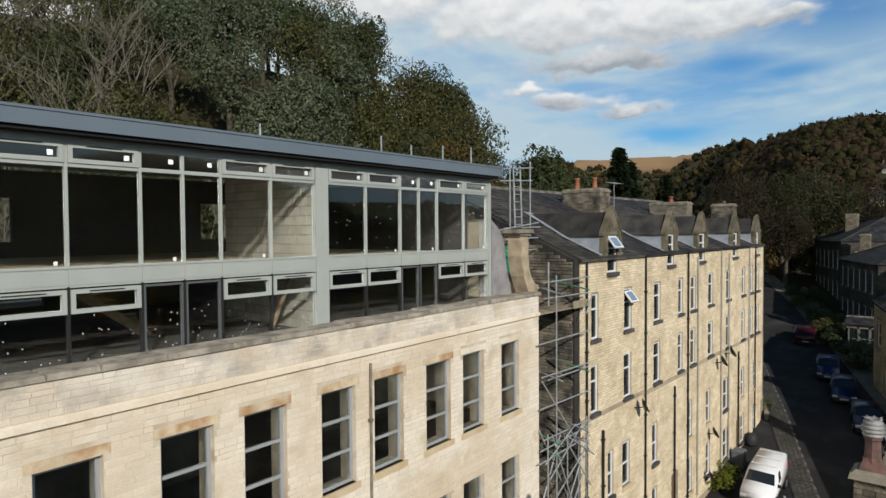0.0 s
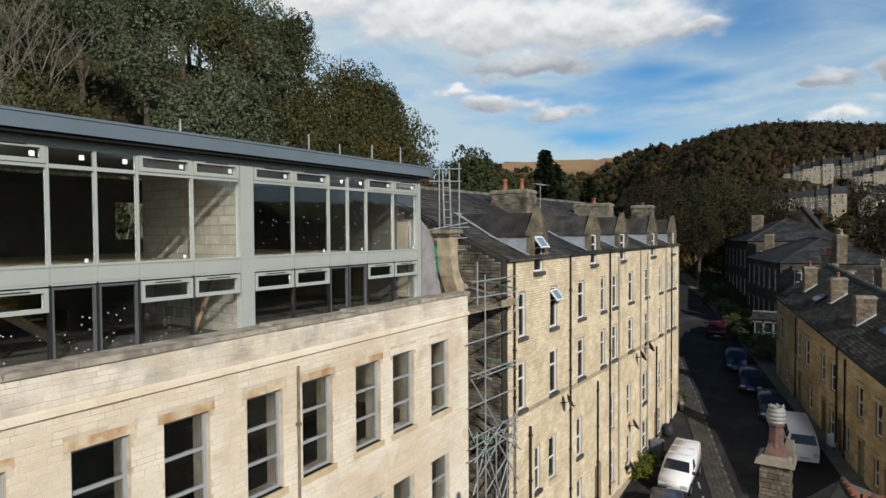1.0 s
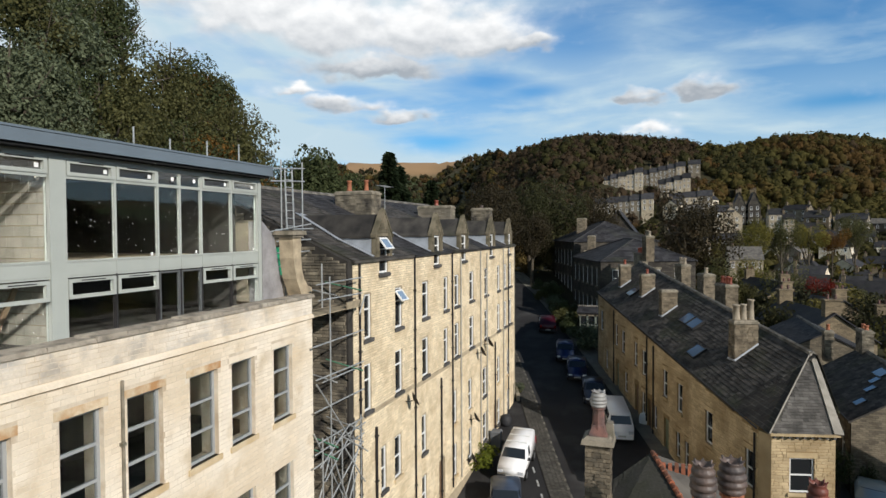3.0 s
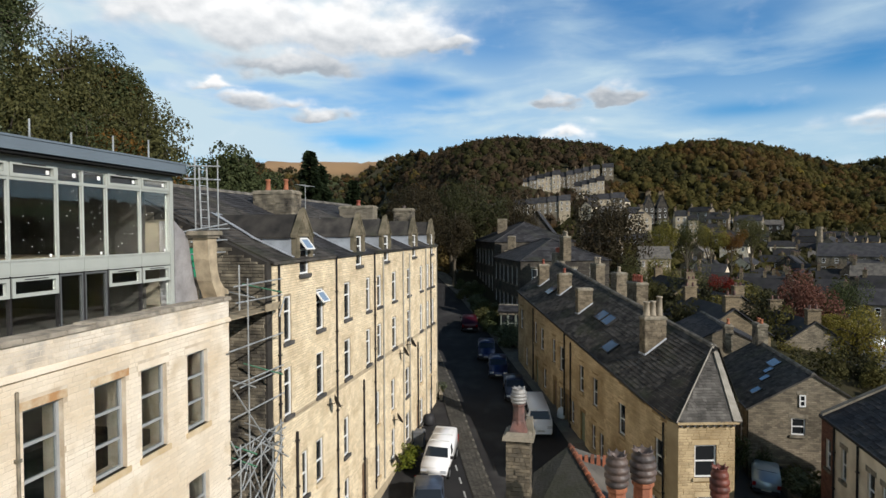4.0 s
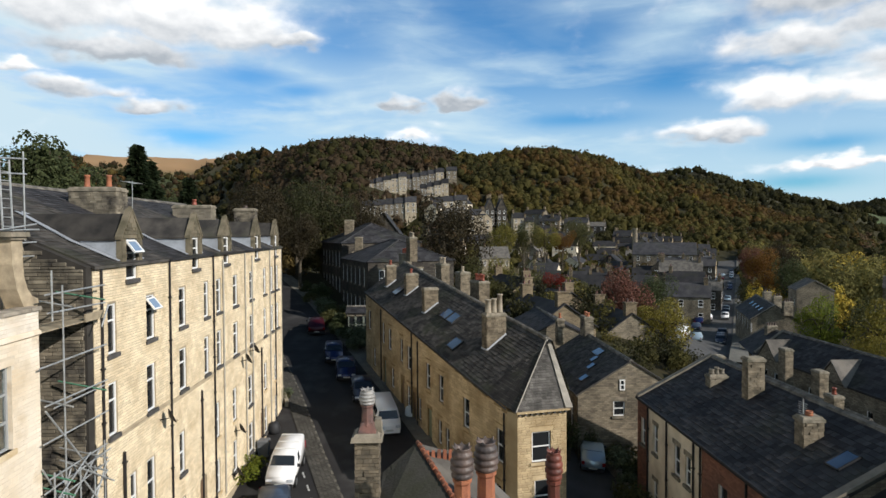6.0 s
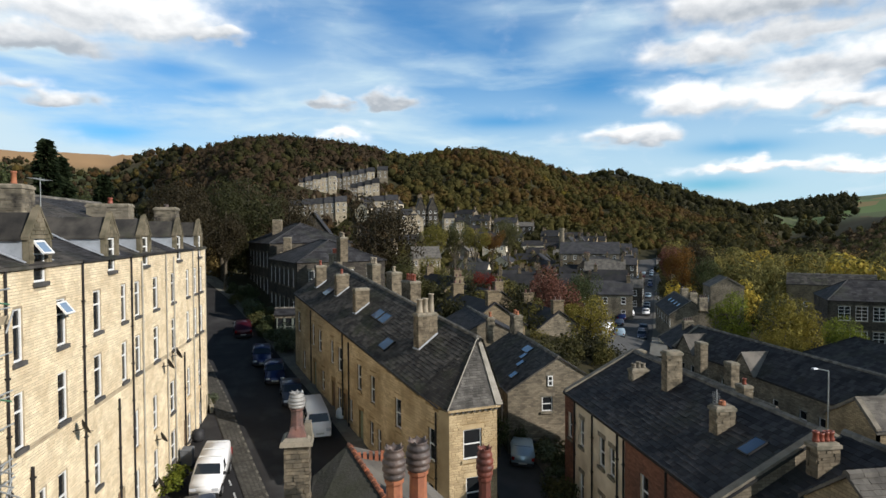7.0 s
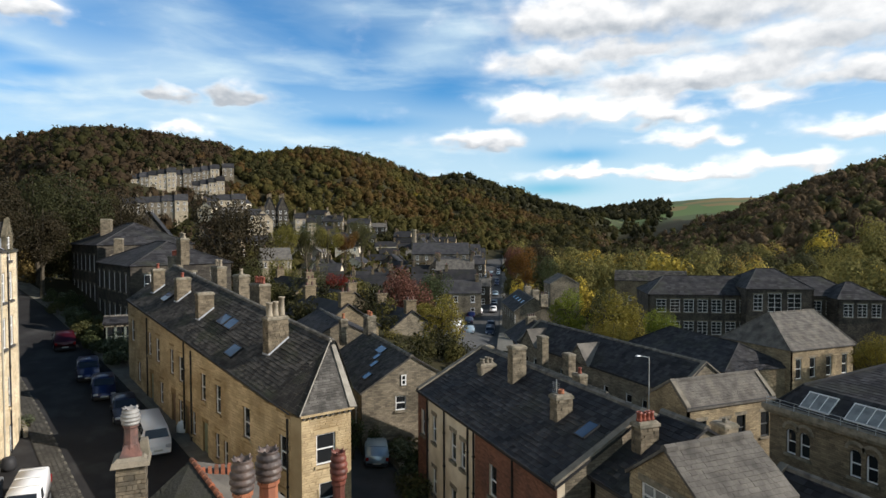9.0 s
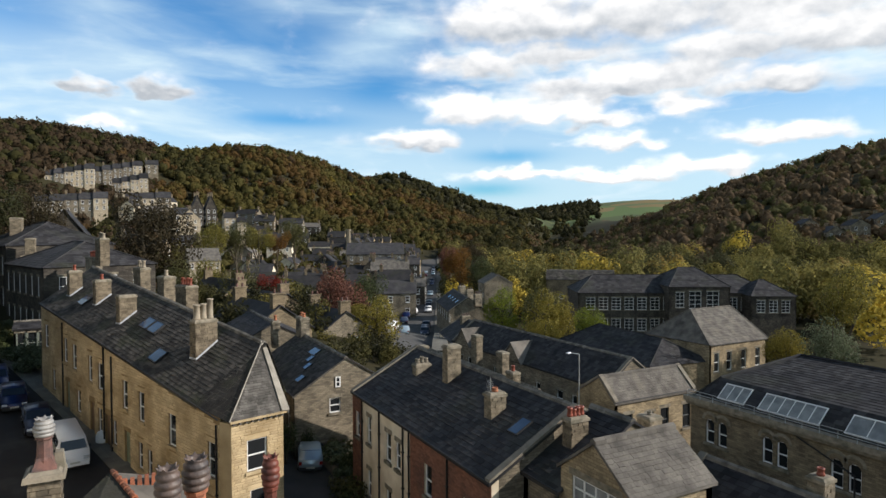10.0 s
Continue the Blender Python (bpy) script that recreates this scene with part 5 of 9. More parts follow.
def ribbon(name, left, right, lift, mat, label, category, n=12):
    b = Mesh()
    for k in range(len(STREET_LEFT) - 1):
        for i in range(n):
            for j in range(4):
                c = []
                for ii, jj in ((i, j), (i, j + 1), (i + 1, j + 1), (i + 1, j)):
                    u, v = ii / n, jj / 4
                    a0, a1 = Vector(road_point(k, left)), Vector(road_point(k, right))
                    b0, b1 = Vector(road_point(k + 1, left)), Vector(road_point(k + 1, right))
                    p = a0.lerp(a1, v).lerp(b0.lerp(b1, v), u)
                    c.append((p.x, p.y, street_z(p.x, p.y) + lift))
                b.quad(*c)
    ob = b.put(name, mat)
    return tagged(ob, label, category, kind="structure")


ribbon("road", 0.0, 6.2, 0.03, ASPHALT, "dark asphalt street climbing between the terraces", "road")
ribbon("parking_apron", -7.5, -1.25, 0.025, ASPHALT, "worn asphalt apron in front of the tall terrace", "pavement")
ribbon("pavement", 6.2, 8.2, 0.10, FLAG, "narrow flagged pavement beside the lower terrace", "pavement")


def setts():
    """A strip of stone setts along the street's edge."""
    bed = ribbon("sett_path", -1.25, 0.0, 0.06, JOINT_SOOT, "worn stone sett path along the street edge", "pavement", n=8)
    rng = random.Random(5)
    b = Mesh()
    pts = [Vector(p) for p in STREET_LEFT[2:8]]
    for a, c in zip(pts, pts[1:]):
        d = (c - a).normalized()
        nrm = Vector((d.y, -d.x))
        n = int((c - a).length / 0.16)
        for i in range(n):
            for j in range(5):
                o = a + d * (i * 0.16) + nrm * (-1.23 + j * 0.245 + (0.05 if i % 2 else 0))
                z = street_z(o.x, o.y) + 0.06
                m = Matrix.Translation((o.x, o.y, z)) @ pose(0, 0, 0, 0, 0, math.degrees(math.atan2(d.y, d.x)))
                b.box(0.008, 0.15, -0.225, -0.008, -0.02, 0.02 + rng.uniform(0, 0.012), m, taper=0.01)
    b.put("sett", SETTS, bed, kind="stuff")
    k = Mesh()
    for a, c in zip(pts, pts[1:]):
        d = (c - a).normalized()
        n = int((c - a).length / 0.9)
        for i in range(n):
            o = a + d * (i * (c - a).length / n)
            z = street_z(o.x, o.y)
            m = Matrix.Translation((o.x, o.y, z)) @ pose(0, 0, 0, 0, 0, math.degrees(math.atan2(d.y, d.x)))
            k.box(0, (c - a).length / n - 0.01, -0.02, 0.12, -0.1, 0.12, m, taper=0.008)
    k.put("kerb_stone", FLAG, bed, kind="stuff")


setts()


def lines():
    b = Mesh()
    rng = random.Random(9)
    for s0, dx, dy, n, step, ln, off in ((0, 33.5, 6.0, 5, 1.5, 0.7, 0),):
        for i in range(n):
            x, y = dx + i * step * 0.94, dy + i * step * 0.342
            m = Matrix.Translation((x, y, street_z(x, y) + 0.04)) @ pose(0, 0, 0, 0, 0, 20) @ Matrix.Rotation(-0.12, 4, "Y")
            b.box(0, ln, -0.05, 0.05, -0.002, 0.004, m)
    ob = b.put("road_marking", ROADPAINT)
    tagged(ob, "worn white dashes on the asphalt", "road marking", kind="structure")


ROADPAINT = material("worn_road_paint", (0.42, 0.42, 0.40), 0.9, vary=0.4, scale=5, fine=30)
lines()


# ---- vehicles ----
def paint(name, colour, metal=0.2):
    return material(name, colour, 0.28, metal=metal, vary=0.04, scale=1, fine=10, bump=0.0, spec=0.5)


TYRE = material("tyre_rubber", (0.02, 0.02, 0.02), 0.85, vary=0.2, scale=8, fine=40)
RIM = material("wheel_rim", (0.35, 0.36, 0.37), 0.35, metal=0.7, vary=0.1, scale=8, fine=40)
LAMP = material("headlamp_lens", (0.55, 0.57, 0.6), 0.1, vary=0.1, scale=8, fine=40, bump=0, spec=0.6)
TAIL = material("tail_lamp_lens", (0.28, 0.02, 0.02), 0.2, vary=0.1, scale=8, fine=40, bump=0)
TRIM = material("black_plastic_trim", (0.03, 0.03, 0.032), 0.6, vary=0.1, scale=8, fine=40)
PLATE = material("number_plate", (0.5, 0.5, 0.46), 0.5, vary=0.05, scale=8, fine=40)
CARGLASS = glass("car_glass", solid=(0.02, 0.025, 0.03))


def vehicle(name, label, x, y, heading, body_mat, L, W, H, kind, level=None):
    """A car that stands on the street, its nose towards the heading (degrees from +x)."""
    z = street_z(x, y) + 0.03 if level is None else level
    # lean with the slope of the street
    e = 1.2
    gx = (street_z(x + e, y) - street_z(x - e, y)) / (2 * e)
    gy = (street_z(x, y + e) - street_z(x, y - e)) / (2 * e)
    up = Vector((-gx, -gy, 1)).normalized() if level is None else Vector((0, 0, 1))
    fwd = Vector((math.cos(radians(heading)), math.sin(radians(heading)), 0))
    fwd = (fwd - fwd.dot(up) * up).normalized()
    m = Matrix((fwd, up.cross(fwd), up)).transposed().to_4x4()
    m.translation = (x, y, z)
    v = thing(name, label, "van" if "van" in name else "car", m)
    h = H
    if kind == "van":
        side = [(0.5, 0.26), (0.5, 0.52), (0.47, 0.60), (0.31, 0.66), (0.17, 0.97), (0.12, 1.0), (-0.46, 1.0), (-0.495, 0.95), (-0.5, 0.28)]
        glass_x = (0.30, 0.18, 0.68, 0.95)
    elif kind == "bus":
        side = [(0.5, 0.22), (0.5, 0.42), (0.47, 0.52), (0.38, 0.60), (0.27, 0.95), (0.22, 1.0), (-0.47, 1.0), (-0.5, 0.95), (-0.5, 0.22)]
        glass_x = (0.37, 0.28, 0.62, 0.93)
    else:
        side = [(0.5, 0.2), (0.5, 0.42), (0.45, 0.52), (0.22, 0.62), (0.05, 0.96), (-0.02, 1.0), (-0.28, 0.98), (-0.44, 0.66), (-0.49, 0.6), (-0.5, 0.22)]
        glass_x = (0.21, 0.06, 0.64, 0.94)
    sec = []
    for fx, fz in side:
        t = max(0.0, (fz - 0.58) / 0.42)
        sec.append((fx * L, fz * H, W / 2 * (1 - 0.16 * t) * (0.94 if abs(fx) > 0.46 else 1.0)))
    b = Mesh()
    n = len(sec)
    for sgn in (-1, 1):
        b.v += [(px_, sgn * w, pz_) for px_, pz_, w in sec]
    # crowned skin: a middle line a little higher than the sides
    for i in range(n):
        j = (i + 1) % n
        b.f.append((i, j, n + j, n + i) if i < n - 1 else (i, 0, n, n + i))
    b.f.append(tuple(reversed(range(n))))
    b.f.append(tuple(range(n, 2 * n)))
    bm = bmesh.new()
    vs = [bm.verts.new(p) for p in b.v]
    for f in b.f:
        bm.faces.new([vs[i] for i in f])
    bmesh.ops.recalc_face_normals(bm, faces=bm.faces)
    bmesh.ops.bevel(bm, geom=list(bm.edges), offset=0.055, segments=2, affect="EDGES", clamp_overlap=True)
    me = bpy.data.meshes.new("body")
    bm.to_mesh(me)
    bm.free()
    me.materials.append(body_mat)
    me.polygons.foreach_set("use_smooth", [True] * len(me.polygons))
    ob = new("body", me)
    ob.parent = v
    # glass: windscreen, side windows, rear window, a hair proud of the skin
    g0, g1, z0, z1 = glass_x
    wid = lambda fz: W / 2 * (1 - 0.16 * max(0.0, (fz - 0.58) / 0.42))
    p0, p1 = Vector((g0 * L, 0, z0 * H)), Vector((g1 * L, 0, z1 * H))
    nrm = Vector((p0.z - p1.z, 0, p0.x - p1.x))
    nrm = Vector((abs(p1.z - p0.z), 0, abs(p0.x - p1.x))).normalized() * 0.012
    a0, a1 = p0.lerp(p1, 0.08), p0.lerp(p1, 0.94)
    g = Mesh()
    g.prism([a0 + nrm + Vector((0, -wid(z0) * 0.88, 0)), a0 + nrm + Vector((0, wid(z0) * 0.88, 0)), a1 + nrm + Vector((0, wid(z1) * 0.86, 0)), a1 + nrm + Vector((0, -wid(z1) * 0.86, 0))], -nrm * 0.9)
    g.put("windscreen", CARGLASS, v)
    if kind == "car":
        q0, q1 = Vector((-0.43 * L, 0, 0.66 * H)), Vector((-0.29 * L, 0, 0.95 * H))
        nr = Vector((-(q1.z - q0.z), 0, q1.x - q0.x)).normalized() * 0.012
        a0, a1 = q0.lerp(q1, 0.1), q0.lerp(q1, 0.92)
        g = Mesh()
        g.prism([a0 + nr + Vector((0, wid(z0) * 0.85, 0)), a0 + nr + Vector((0, -wid(z0) * 0.85, 0)), a1 + nr + Vector((0, -wid(z1) * 0.82, 0)), a1 + nr + Vector((0, wid(z1) * 0.82, 0))], -nr * 0.9)
        g.put("rear_window", CARGLASS, v)
    spans = {"van": [(0.16, 0.02)], "bus": [(0.26, 0.12), (0.10, -0.14), (-0.16, -0.42)], "car": [(0.14, -0.02), (-0.04, -0.20), (-0.22, -0.33)]}[kind]
    for sgn in (-1, 1):
        for f0, f1 in spans:
            top = min(z1, 0.93)
            shr = 0.05 if kind != "bus" else 0.0
            pts = [Vector((f0 * L, sgn * (wid(0.66) + 0.004), 0.66 * H)), Vector((f1 * L, sgn * (wid(0.66) + 0.004), 0.66 * H)), Vector(((f1 + (shr if f1 < -0.25 else 0)) * L, sgn * (wid(top) + 0.004), top * H)), Vector(((f0 - shr) * L, sgn * (wid(top) + 0.004), top * H))]
            if sgn > 0:
                pts.reverse()
            g = Mesh()
            g.prism(pts, (0, -sgn * 0.02, 0))
            g.put("side_window", CARGLASS, v)
    for fx in (0.31, -0.30):
        for sgn in (-1, 1):
            r = 0.31 if kind == "car" else 0.33
            t = Mesh()
            t.tube((fx * L, sgn * (W / 2 - 0.19), r), (fx * L, sgn * (W / 2 + 0.01), r), r, 18)
            wheel = t.put("wheel", TYRE, v)
            t = Mesh()
            t.tube((fx * L, sgn * (W / 2), r), (fx * L, sgn * (W / 2 + 0.018), r), r * 0.62, 14)
            t.put("rim", RIM, wheel)
    for sgn in (-1, 1):
        t = Mesh()
        t.box(0.475 * L, 0.507 * L, sgn * W * 0.36 - 0.16, sgn * W * 0.36 + 0.16, 0.40 * H, 0.49 * H, taper=0.01)
        t.put("headlight", LAMP, v)
        t = Mesh()
        t.box(-0.507 * L, -0.49 * L, sgn * W * 0.42 - 0.09, sgn * W * 0.42 + 0.09, 0.45 * H, (0.60 if kind == "car" else 0.70) * H)
        t.put("tail_light", TAIL, v)
        t = Mesh()
        t.box((g0 - 0.09) * L, (g0 - 0.05) * L, sgn * (W / 2 + 0.05) - 0.09, sgn * (W / 2 + 0.05) + 0.09, 0.62 * H, 0.62 * H + 0.14, taper=0.02)
        t.put("wing_mirror", TRIM, v)
    for f0, f1 in ((0.492, 0.517), (-0.515, -0.492)):
        t = Mesh()
        t.box(f0 * L, f1 * L, -W * 0.45, W * 0.45, 0.2 * H, 0.33 * H, taper=0.008)
        t.put("bumper", TRIM if kind != "bus" else body_mat, v)
    for f in (0.518, -0.518):
        t = Mesh()
        t.box(f * L - 0.006, f * L + 0.006, -0.26, 0.26, 0.29 * H, 0.29 * H + 0.11)
        t.put("number_plate", PLATE, v)
    t = Mesh()
    t.box(-0.46 * L, 0.46 * L, -W * 0.42, W * 0.42, 0.14, 0.26 * H)
    t.put("underbody", TRIM, v)
    if "ladder" in label or kind == "van":
        for fx in (0.06, -0.16, -0.38):
            t = Mesh()
            t.tube((fx * L, -W * 0.36, H + 0.06), (fx * L, W * 0.36, H + 0.06), 0.022, 6)
            for sgn in (-1, 1):
                t.tube((fx * L, sgn * W * 0.36, H - 0.03), (fx * L, sgn * W * 0.36, H + 0.06), 0.02, 6)
            t.put("roof_bar", WHITE, v)
    return v


VAN_WHITE = paint("white_van_paint", (0.80, 0.80, 0.80), 0.0)
BLUE = paint("blue_car_paint", (0.008, 0.02, 0.085), 0.3)
NAVY = paint("navy_car_paint", (0.02, 0.03, 0.065), 0.3)
RED = paint("dark_red_car_paint", (0.045, 0.004, 0.008), 0.3)
SILVER = paint("silver_blue_car_paint", (0.36, 0.46, 0.52), 0.4)
GRAPHITE = paint("graphite_blue_car_paint", (0.07, 0.09, 0.13), 0.4)
vehicle("delivery_van", "small white panel van with a roof rack, parked by the terrace", 36.6, 8.15, 181, VAN_WHITE, 4.1, 1.65, 1.75, "van")
vehicle("parked_car", "graphite blue hatchback parked in front of the white van", 31.9, 7.75, 194, GRAPHITE, 3.9, 1.65, 1.45, "car")
vehicle("camper_van", "white passenger van parked at the pavement of the lower terrace", 43.9, 2.75, 192, VAN_WHITE, 4.2, 1.65, 1.72, "bus")
vehicle("parked_car", "navy blue estate car parked in line along the street", 49.2, 4.85, 190, NAVY, 3.9, 1.6, 1.4, "car")
vehicle("parked_car", "bright blue hatchback parked in line along the street", 53.9, 6.75, 189, BLUE, 3.8, 1.6, 1.42, "car")
vehicle("parked_car", "blue people carrier parked in line along the street", 58.3, 8.4, 189, BLUE, 3.8, 1.6, 1.45, "car")
vehicle("parked_car", "dark red hatchback at the roadside uphill", 67.2, 11.6, 12, RED, 4.1, 1.75, 1.55, "car")
vehicle("parked_car", "silver blue hatchback parked in the side lane", 39.2, -10.9, -13, SILVER, 3.5, 1.5, 1.35, "car")


def side_lane():
    """The lane that runs from the street between the hip end and the cottages, with a kerbed path."""
    b, k = Mesh(), Mesh()
    n = 16
    z = lambda x, y: float(ground_height(x, y))
    for i in range(n):
        x0, x1 = 24 + 24 * i / n, 24 + 24 * (i + 1) / n
        c0, c1 = -9.3 - 0.06 * (x0 - 24), -9.3 - 0.06 * (x1 - 24)
        b.quad((x0, c0 - 1.7, z(x0, c0 - 1.7) + 0.06), (x1, c1 - 1.7, z(x1, c1 - 1.7) + 0.06), (x1, c1 + 1.7, z(x1, c1 + 1.7) + 0.06), (x0, c0 + 1.7, z(x0, c0 + 1.7) + 0.06))
        q = [(x0, c0 - 2.5, z(x0, c0 - 2.5) - 0.3), (x1, c1 - 2.5, z(x1, c1 - 2.5) - 0.3), (x1, c1 - 1.72, z(x1, c1 - 1.7) - 0.3), (x0, c0 - 1.72, z(x0, c0 - 1.7) - 0.3)]
        k.prism(q, (0, 0, 0.48))
    tagged(b.put("side_lane", LANE), "worn asphalt lane between the houses", "lane", kind="structure")
    tagged(k.put("lane_kerb", FLAG), "flagged path with a stone kerb along the lane", "kerb", kind="structure")


LANE = material("worn_lane_asphalt", (0.075, 0.073, 0.07), 0.9, vary=0.3, scale=0.6, fine=30, tint=(0.055, 0.054, 0.052))
side_lane()


def bins_and_plants():
    bn = thing("wheelie_bin", "grey lidded bin standing by the terrace wall", "bin", Matrix.Translation((38.9, 10.05, street_z(38.9, 10.05))))
    b = Mesh()
    b.box(-0.28, 0.28, -0.3, 0.3, 0.05, 1.0, taper=-0.04)
    b.put("tub", BIN, bn)
    b = Mesh()
    b.box(-0.34, 0.34, -0.36, 0.36, 1.0, 1.1, taper=0.08)
    b.put("lid", BIN, bn)
    for x, y, c in ((42.2, 10.2, TRIM), (45.6, 0.95, WHITE)):
        bn = thing("bulk_sack", "pale rubble sack slumped on the pavement", "sack", Matrix.Translation((x, y, street_z(x, y))))
        b = Mesh()
        b.lathe([(0.36, 0.0), (0.42, 0.2), (0.40, 0.5), (0.30, 0.72), (0.1, 0.78)], 10)
        b.put("sack", c, bn, smooth=True)


BIN = material("grey_bin_plastic", (0.14, 0.145, 0.15), 0.5, vary=0.1, scale=4, fine=40, bump=0.02)
bins_and_plants()
# ---- the roof just below the camera, with its stacks ----
def louvred_pot(st, x, y, z, r, h, base_mat, top_mat, name="pot"):
    """A tall clay pot with a louvred head and a crown of points."""
    p = Mesh()
    p.lathe([(r * 0.95, 0), (r * 0.95, 0.05), (r * 0.80, 0.09), (r * 0.74, h * 0.50), (r * 0.9, h * 0.53), (r * 0.9, h * 0.57), (r * 0.75, h * 0.58)], 8, (x, y, z))
    pot = p.put(name, base_mat, st)
    p = Mesh()
    prof = [(r * 0.78, h * 0.575)]
    for i in range(4):
        k = h * (0.59 + i * 0.085)
        bulge = (1.02, 1.12, 1.1, 0.98)[i]
        prof += [(r * bulge * 0.9, k), (r * bulge, k + 0.012), (r * bulge, k + h * 0.05), (r * bulge * 0.86, k + h * 0.065)]
    prof += [(r * 0.78, h * 0.94), (r * 0.86, h * 0.955), (r * 0.80, h * 0.97), (r * 0.6, h * 0.95), (r * 0.55, h * 0.7)]
    p.lathe(prof, 16, (x, y, z))
    p.put("louvred_head", top_mat, pot, smooth=True)
    p = Mesh()
    for i in range(7):
        w = 2 * math.pi * i / 7
        c, s = math.cos(w), math.sin(w)
        o = Vector((x, y, z + h * 0.95))
        d, e = Vector((c, s, 0)), Vector((-s, c, 0))
        p.prism([o + d * r * 0.72 - e * r * 0.25, o + d * r * 0.72 + e * r * 0.25, o + d * r * 0.98 + Vector((0, 0, h * 0.05))], -d * 0.02)
    p.put("crown", top_mat, pot)
    return pot


def near_roof():
    st = thing("chimney_stack", "squat stone chimney stack with a tall silvered clay pot", "chimney", Matrix.Translation((10.26, 0.93, 0)))
    b = Mesh()
    b.box(-0.18, 0.18, -0.18, 0.18, 8.6, 10.76)
    b.put("core", JOINT_DARK, st)
    rng = random.Random(14)
    z = 8.6
    stone = Mesh()
    while z < 10.74:
        c = min(rng.uniform(0.05, 0.09), 10.76 - z)
        for ax, sg in ((0, -1), (0, 1), (1, -1), (1, 1)):
            t = -0.2
            while t < 0.19:
                w = min(rng.uniform(0.07, 0.17), 0.2 - t)
                d = rng.uniform(0.0, 0.025)
                lo, hi = sorted((sg * 0.15, sg * (0.185 + d)))
                if ax:
                    stone.box(t + 0.004, t + w - 0.004, lo, hi, z + 0.004, z + c - 0.004)
                else:
                    stone.box(lo, hi, t + 0.004, t + w - 0.004, z + 0.004, z + c - 0.004)
                t += w
        z += c
    stone.put("stonework", STONE_NEAR, st, kind="stuff")
    b = Mesh()
    b.box(-0.26, 0.26, -0.26, 0.26, 10.76, 10.84, taper=0.02)
    b.box(-0.22, 0.22, -0.22, 0.22, 10.84, 10.88, taper=0.04)
    b.put("cap", STONE_CAP, st)
    b = Mesh()
    b.box(0.0, 0.22, -0.24, -0.1, 10.84, 11.06, taper=0.02)
    b.put("mortar_haunch", STONE_CAP, st)
    b = Mesh()
    b.box(-0.15, 0.15, -0.15, 0.15, 10.88, 11.04, taper=0.06)
    b.tube((0, 0, 11.0), (0, 0, 11.24), 0.085, 8)
    b.put("pot_base", SMOKEPOT, st)
    louvred_pot(st, 0, 0, 10.96, 0.125, 0.64, SMOKEPOT, SILVERPOT)

    st = thing("chimney_stack", "brick chimney stack with louvred terracotta pots", "chimney", Matrix.Translation((8.6, -0.72, 0)) @ pose(0, 0, 0, 0, 0, -52))
    b = Mesh()
    b.box(-0.5, 0.5, -0.3, 0.3, 8.0, 10.05)
    b.put("stack", BRICK_RED, st)
    b = Mesh()
    b.box(-0.56, 0.56, -0.36, 0.36, 10.05, 10.17, taper=0.03)
    b.put("cap", STONE_CAP, st)
    louvred_pot(st, -0.23, 0.0, 10.15, 0.15, 1.10, TERRACOTTA, SOOTPOT)
    louvred_pot(st, 0.23, 0.0, 10.15, 0.165, 1.08, TERRACOTTA, SOOTPOT)
    st = thing("chimney_stack", "low stack with a dark red louvred clay pot", "chimney", Matrix.Translation((9.29, -2.0, 0)))
    b = Mesh()
    b.box(-0.3, 0.3, -0.3, 0.3, 8.0, 9.7)
    b.put("stack", BRICK_RED, st)
    b = Mesh()
    b.box(-0.36, 0.36, -0.36, 0.36, 9.7, 9.8, taper=0.03)
    b.put("cap", STONE_CAP, st)
    louvred_pot(st, 0, 0, 9.75, 0.125, 1.12, DARKREDPOT, DARKREDPOT)

    # the house that carries them: two roof planes that meet under red hip tiles
    hs = thing("near_house", "stone house with mossy slate roof and red hip tiles", "house")
    P1, P2, P3 = Vector((11.5, 0.11, 10.25)), Vector((9.89, -0.48, 9.88)), Vector((8.4, -1.02, 9.54))
    hip = (P3 - P1).normalized()
    Q1, Q2 = Vector((10.97, 0.79, 9.83)), Vector((8.9, 0.9, 9.35))
    dk = Mesh()
    # mossy slope towards the street, then the steep fall behind it
    dk.poly([P1, P3, Q2, Q1])
    dk.poly([Q1, Q2, Q2 + Vector((-0.2, 2.2, -2.2)), Q1 + Vector((0.7, 2.0, -2.6))])
    dk.poly([P3, P3 + hip * 6, P3 + hip * 6 + Vector((-0.6, 3.2, -2.6)), Q2 + Vector((-0.2, 2.2, -2.2)), Q2])
    dk.poly([P1, Q1, Q1 + Vector((0.7, 2.0, -2.6)), P1 + Vector((1.3, 0.4, -2.4))])
    dk.put("roof_slope", MOSSROOF, hs)
    rr = Mesh()
    A1, A2 = P1 + Vector((-0.15, -0.9, -0.22)), P3 + Vector((0.5, -1.0, -0.42))
    rr.poly([P1 + Vector((0, 0, -0.02)), A1, A2, P3 + Vector((0, 0, -0.02))])
    rr.put("roof_slope", SLATE_PALE, hs)
    rr = Mesh()
    rr.poly([A1, A1 + Vector((0.5, -1.6, -1.7)), A2 + hip * 6 + Vector((0.5, -2.2, -2.2)), A2 + hip * 6, A2])
    rr.poly([P3 + hip * 6 + Vector((0, 0, -0.02)), P3 + Vector((0, 0, -0.02)), A2, A2 + hip * 6])
    rr.poly([P1, P1 + Vector((1.3, 0.4, -2.4)), A1 + Vector((0.5, -1.6, -1.7)), A1])
    rr.put("roof_slope", SLATE_PALE, hs)
    t = Mesh()
    for i in range(30):
        a = P1 + hip * (i * 0.16)
        t.tube(a, a + hip * 0.15 + Vector((0, 0, 0.012)), 0.04, 8, 0.05)
    t.put("hip_tile", REDTILE, hs, kind="stuff")
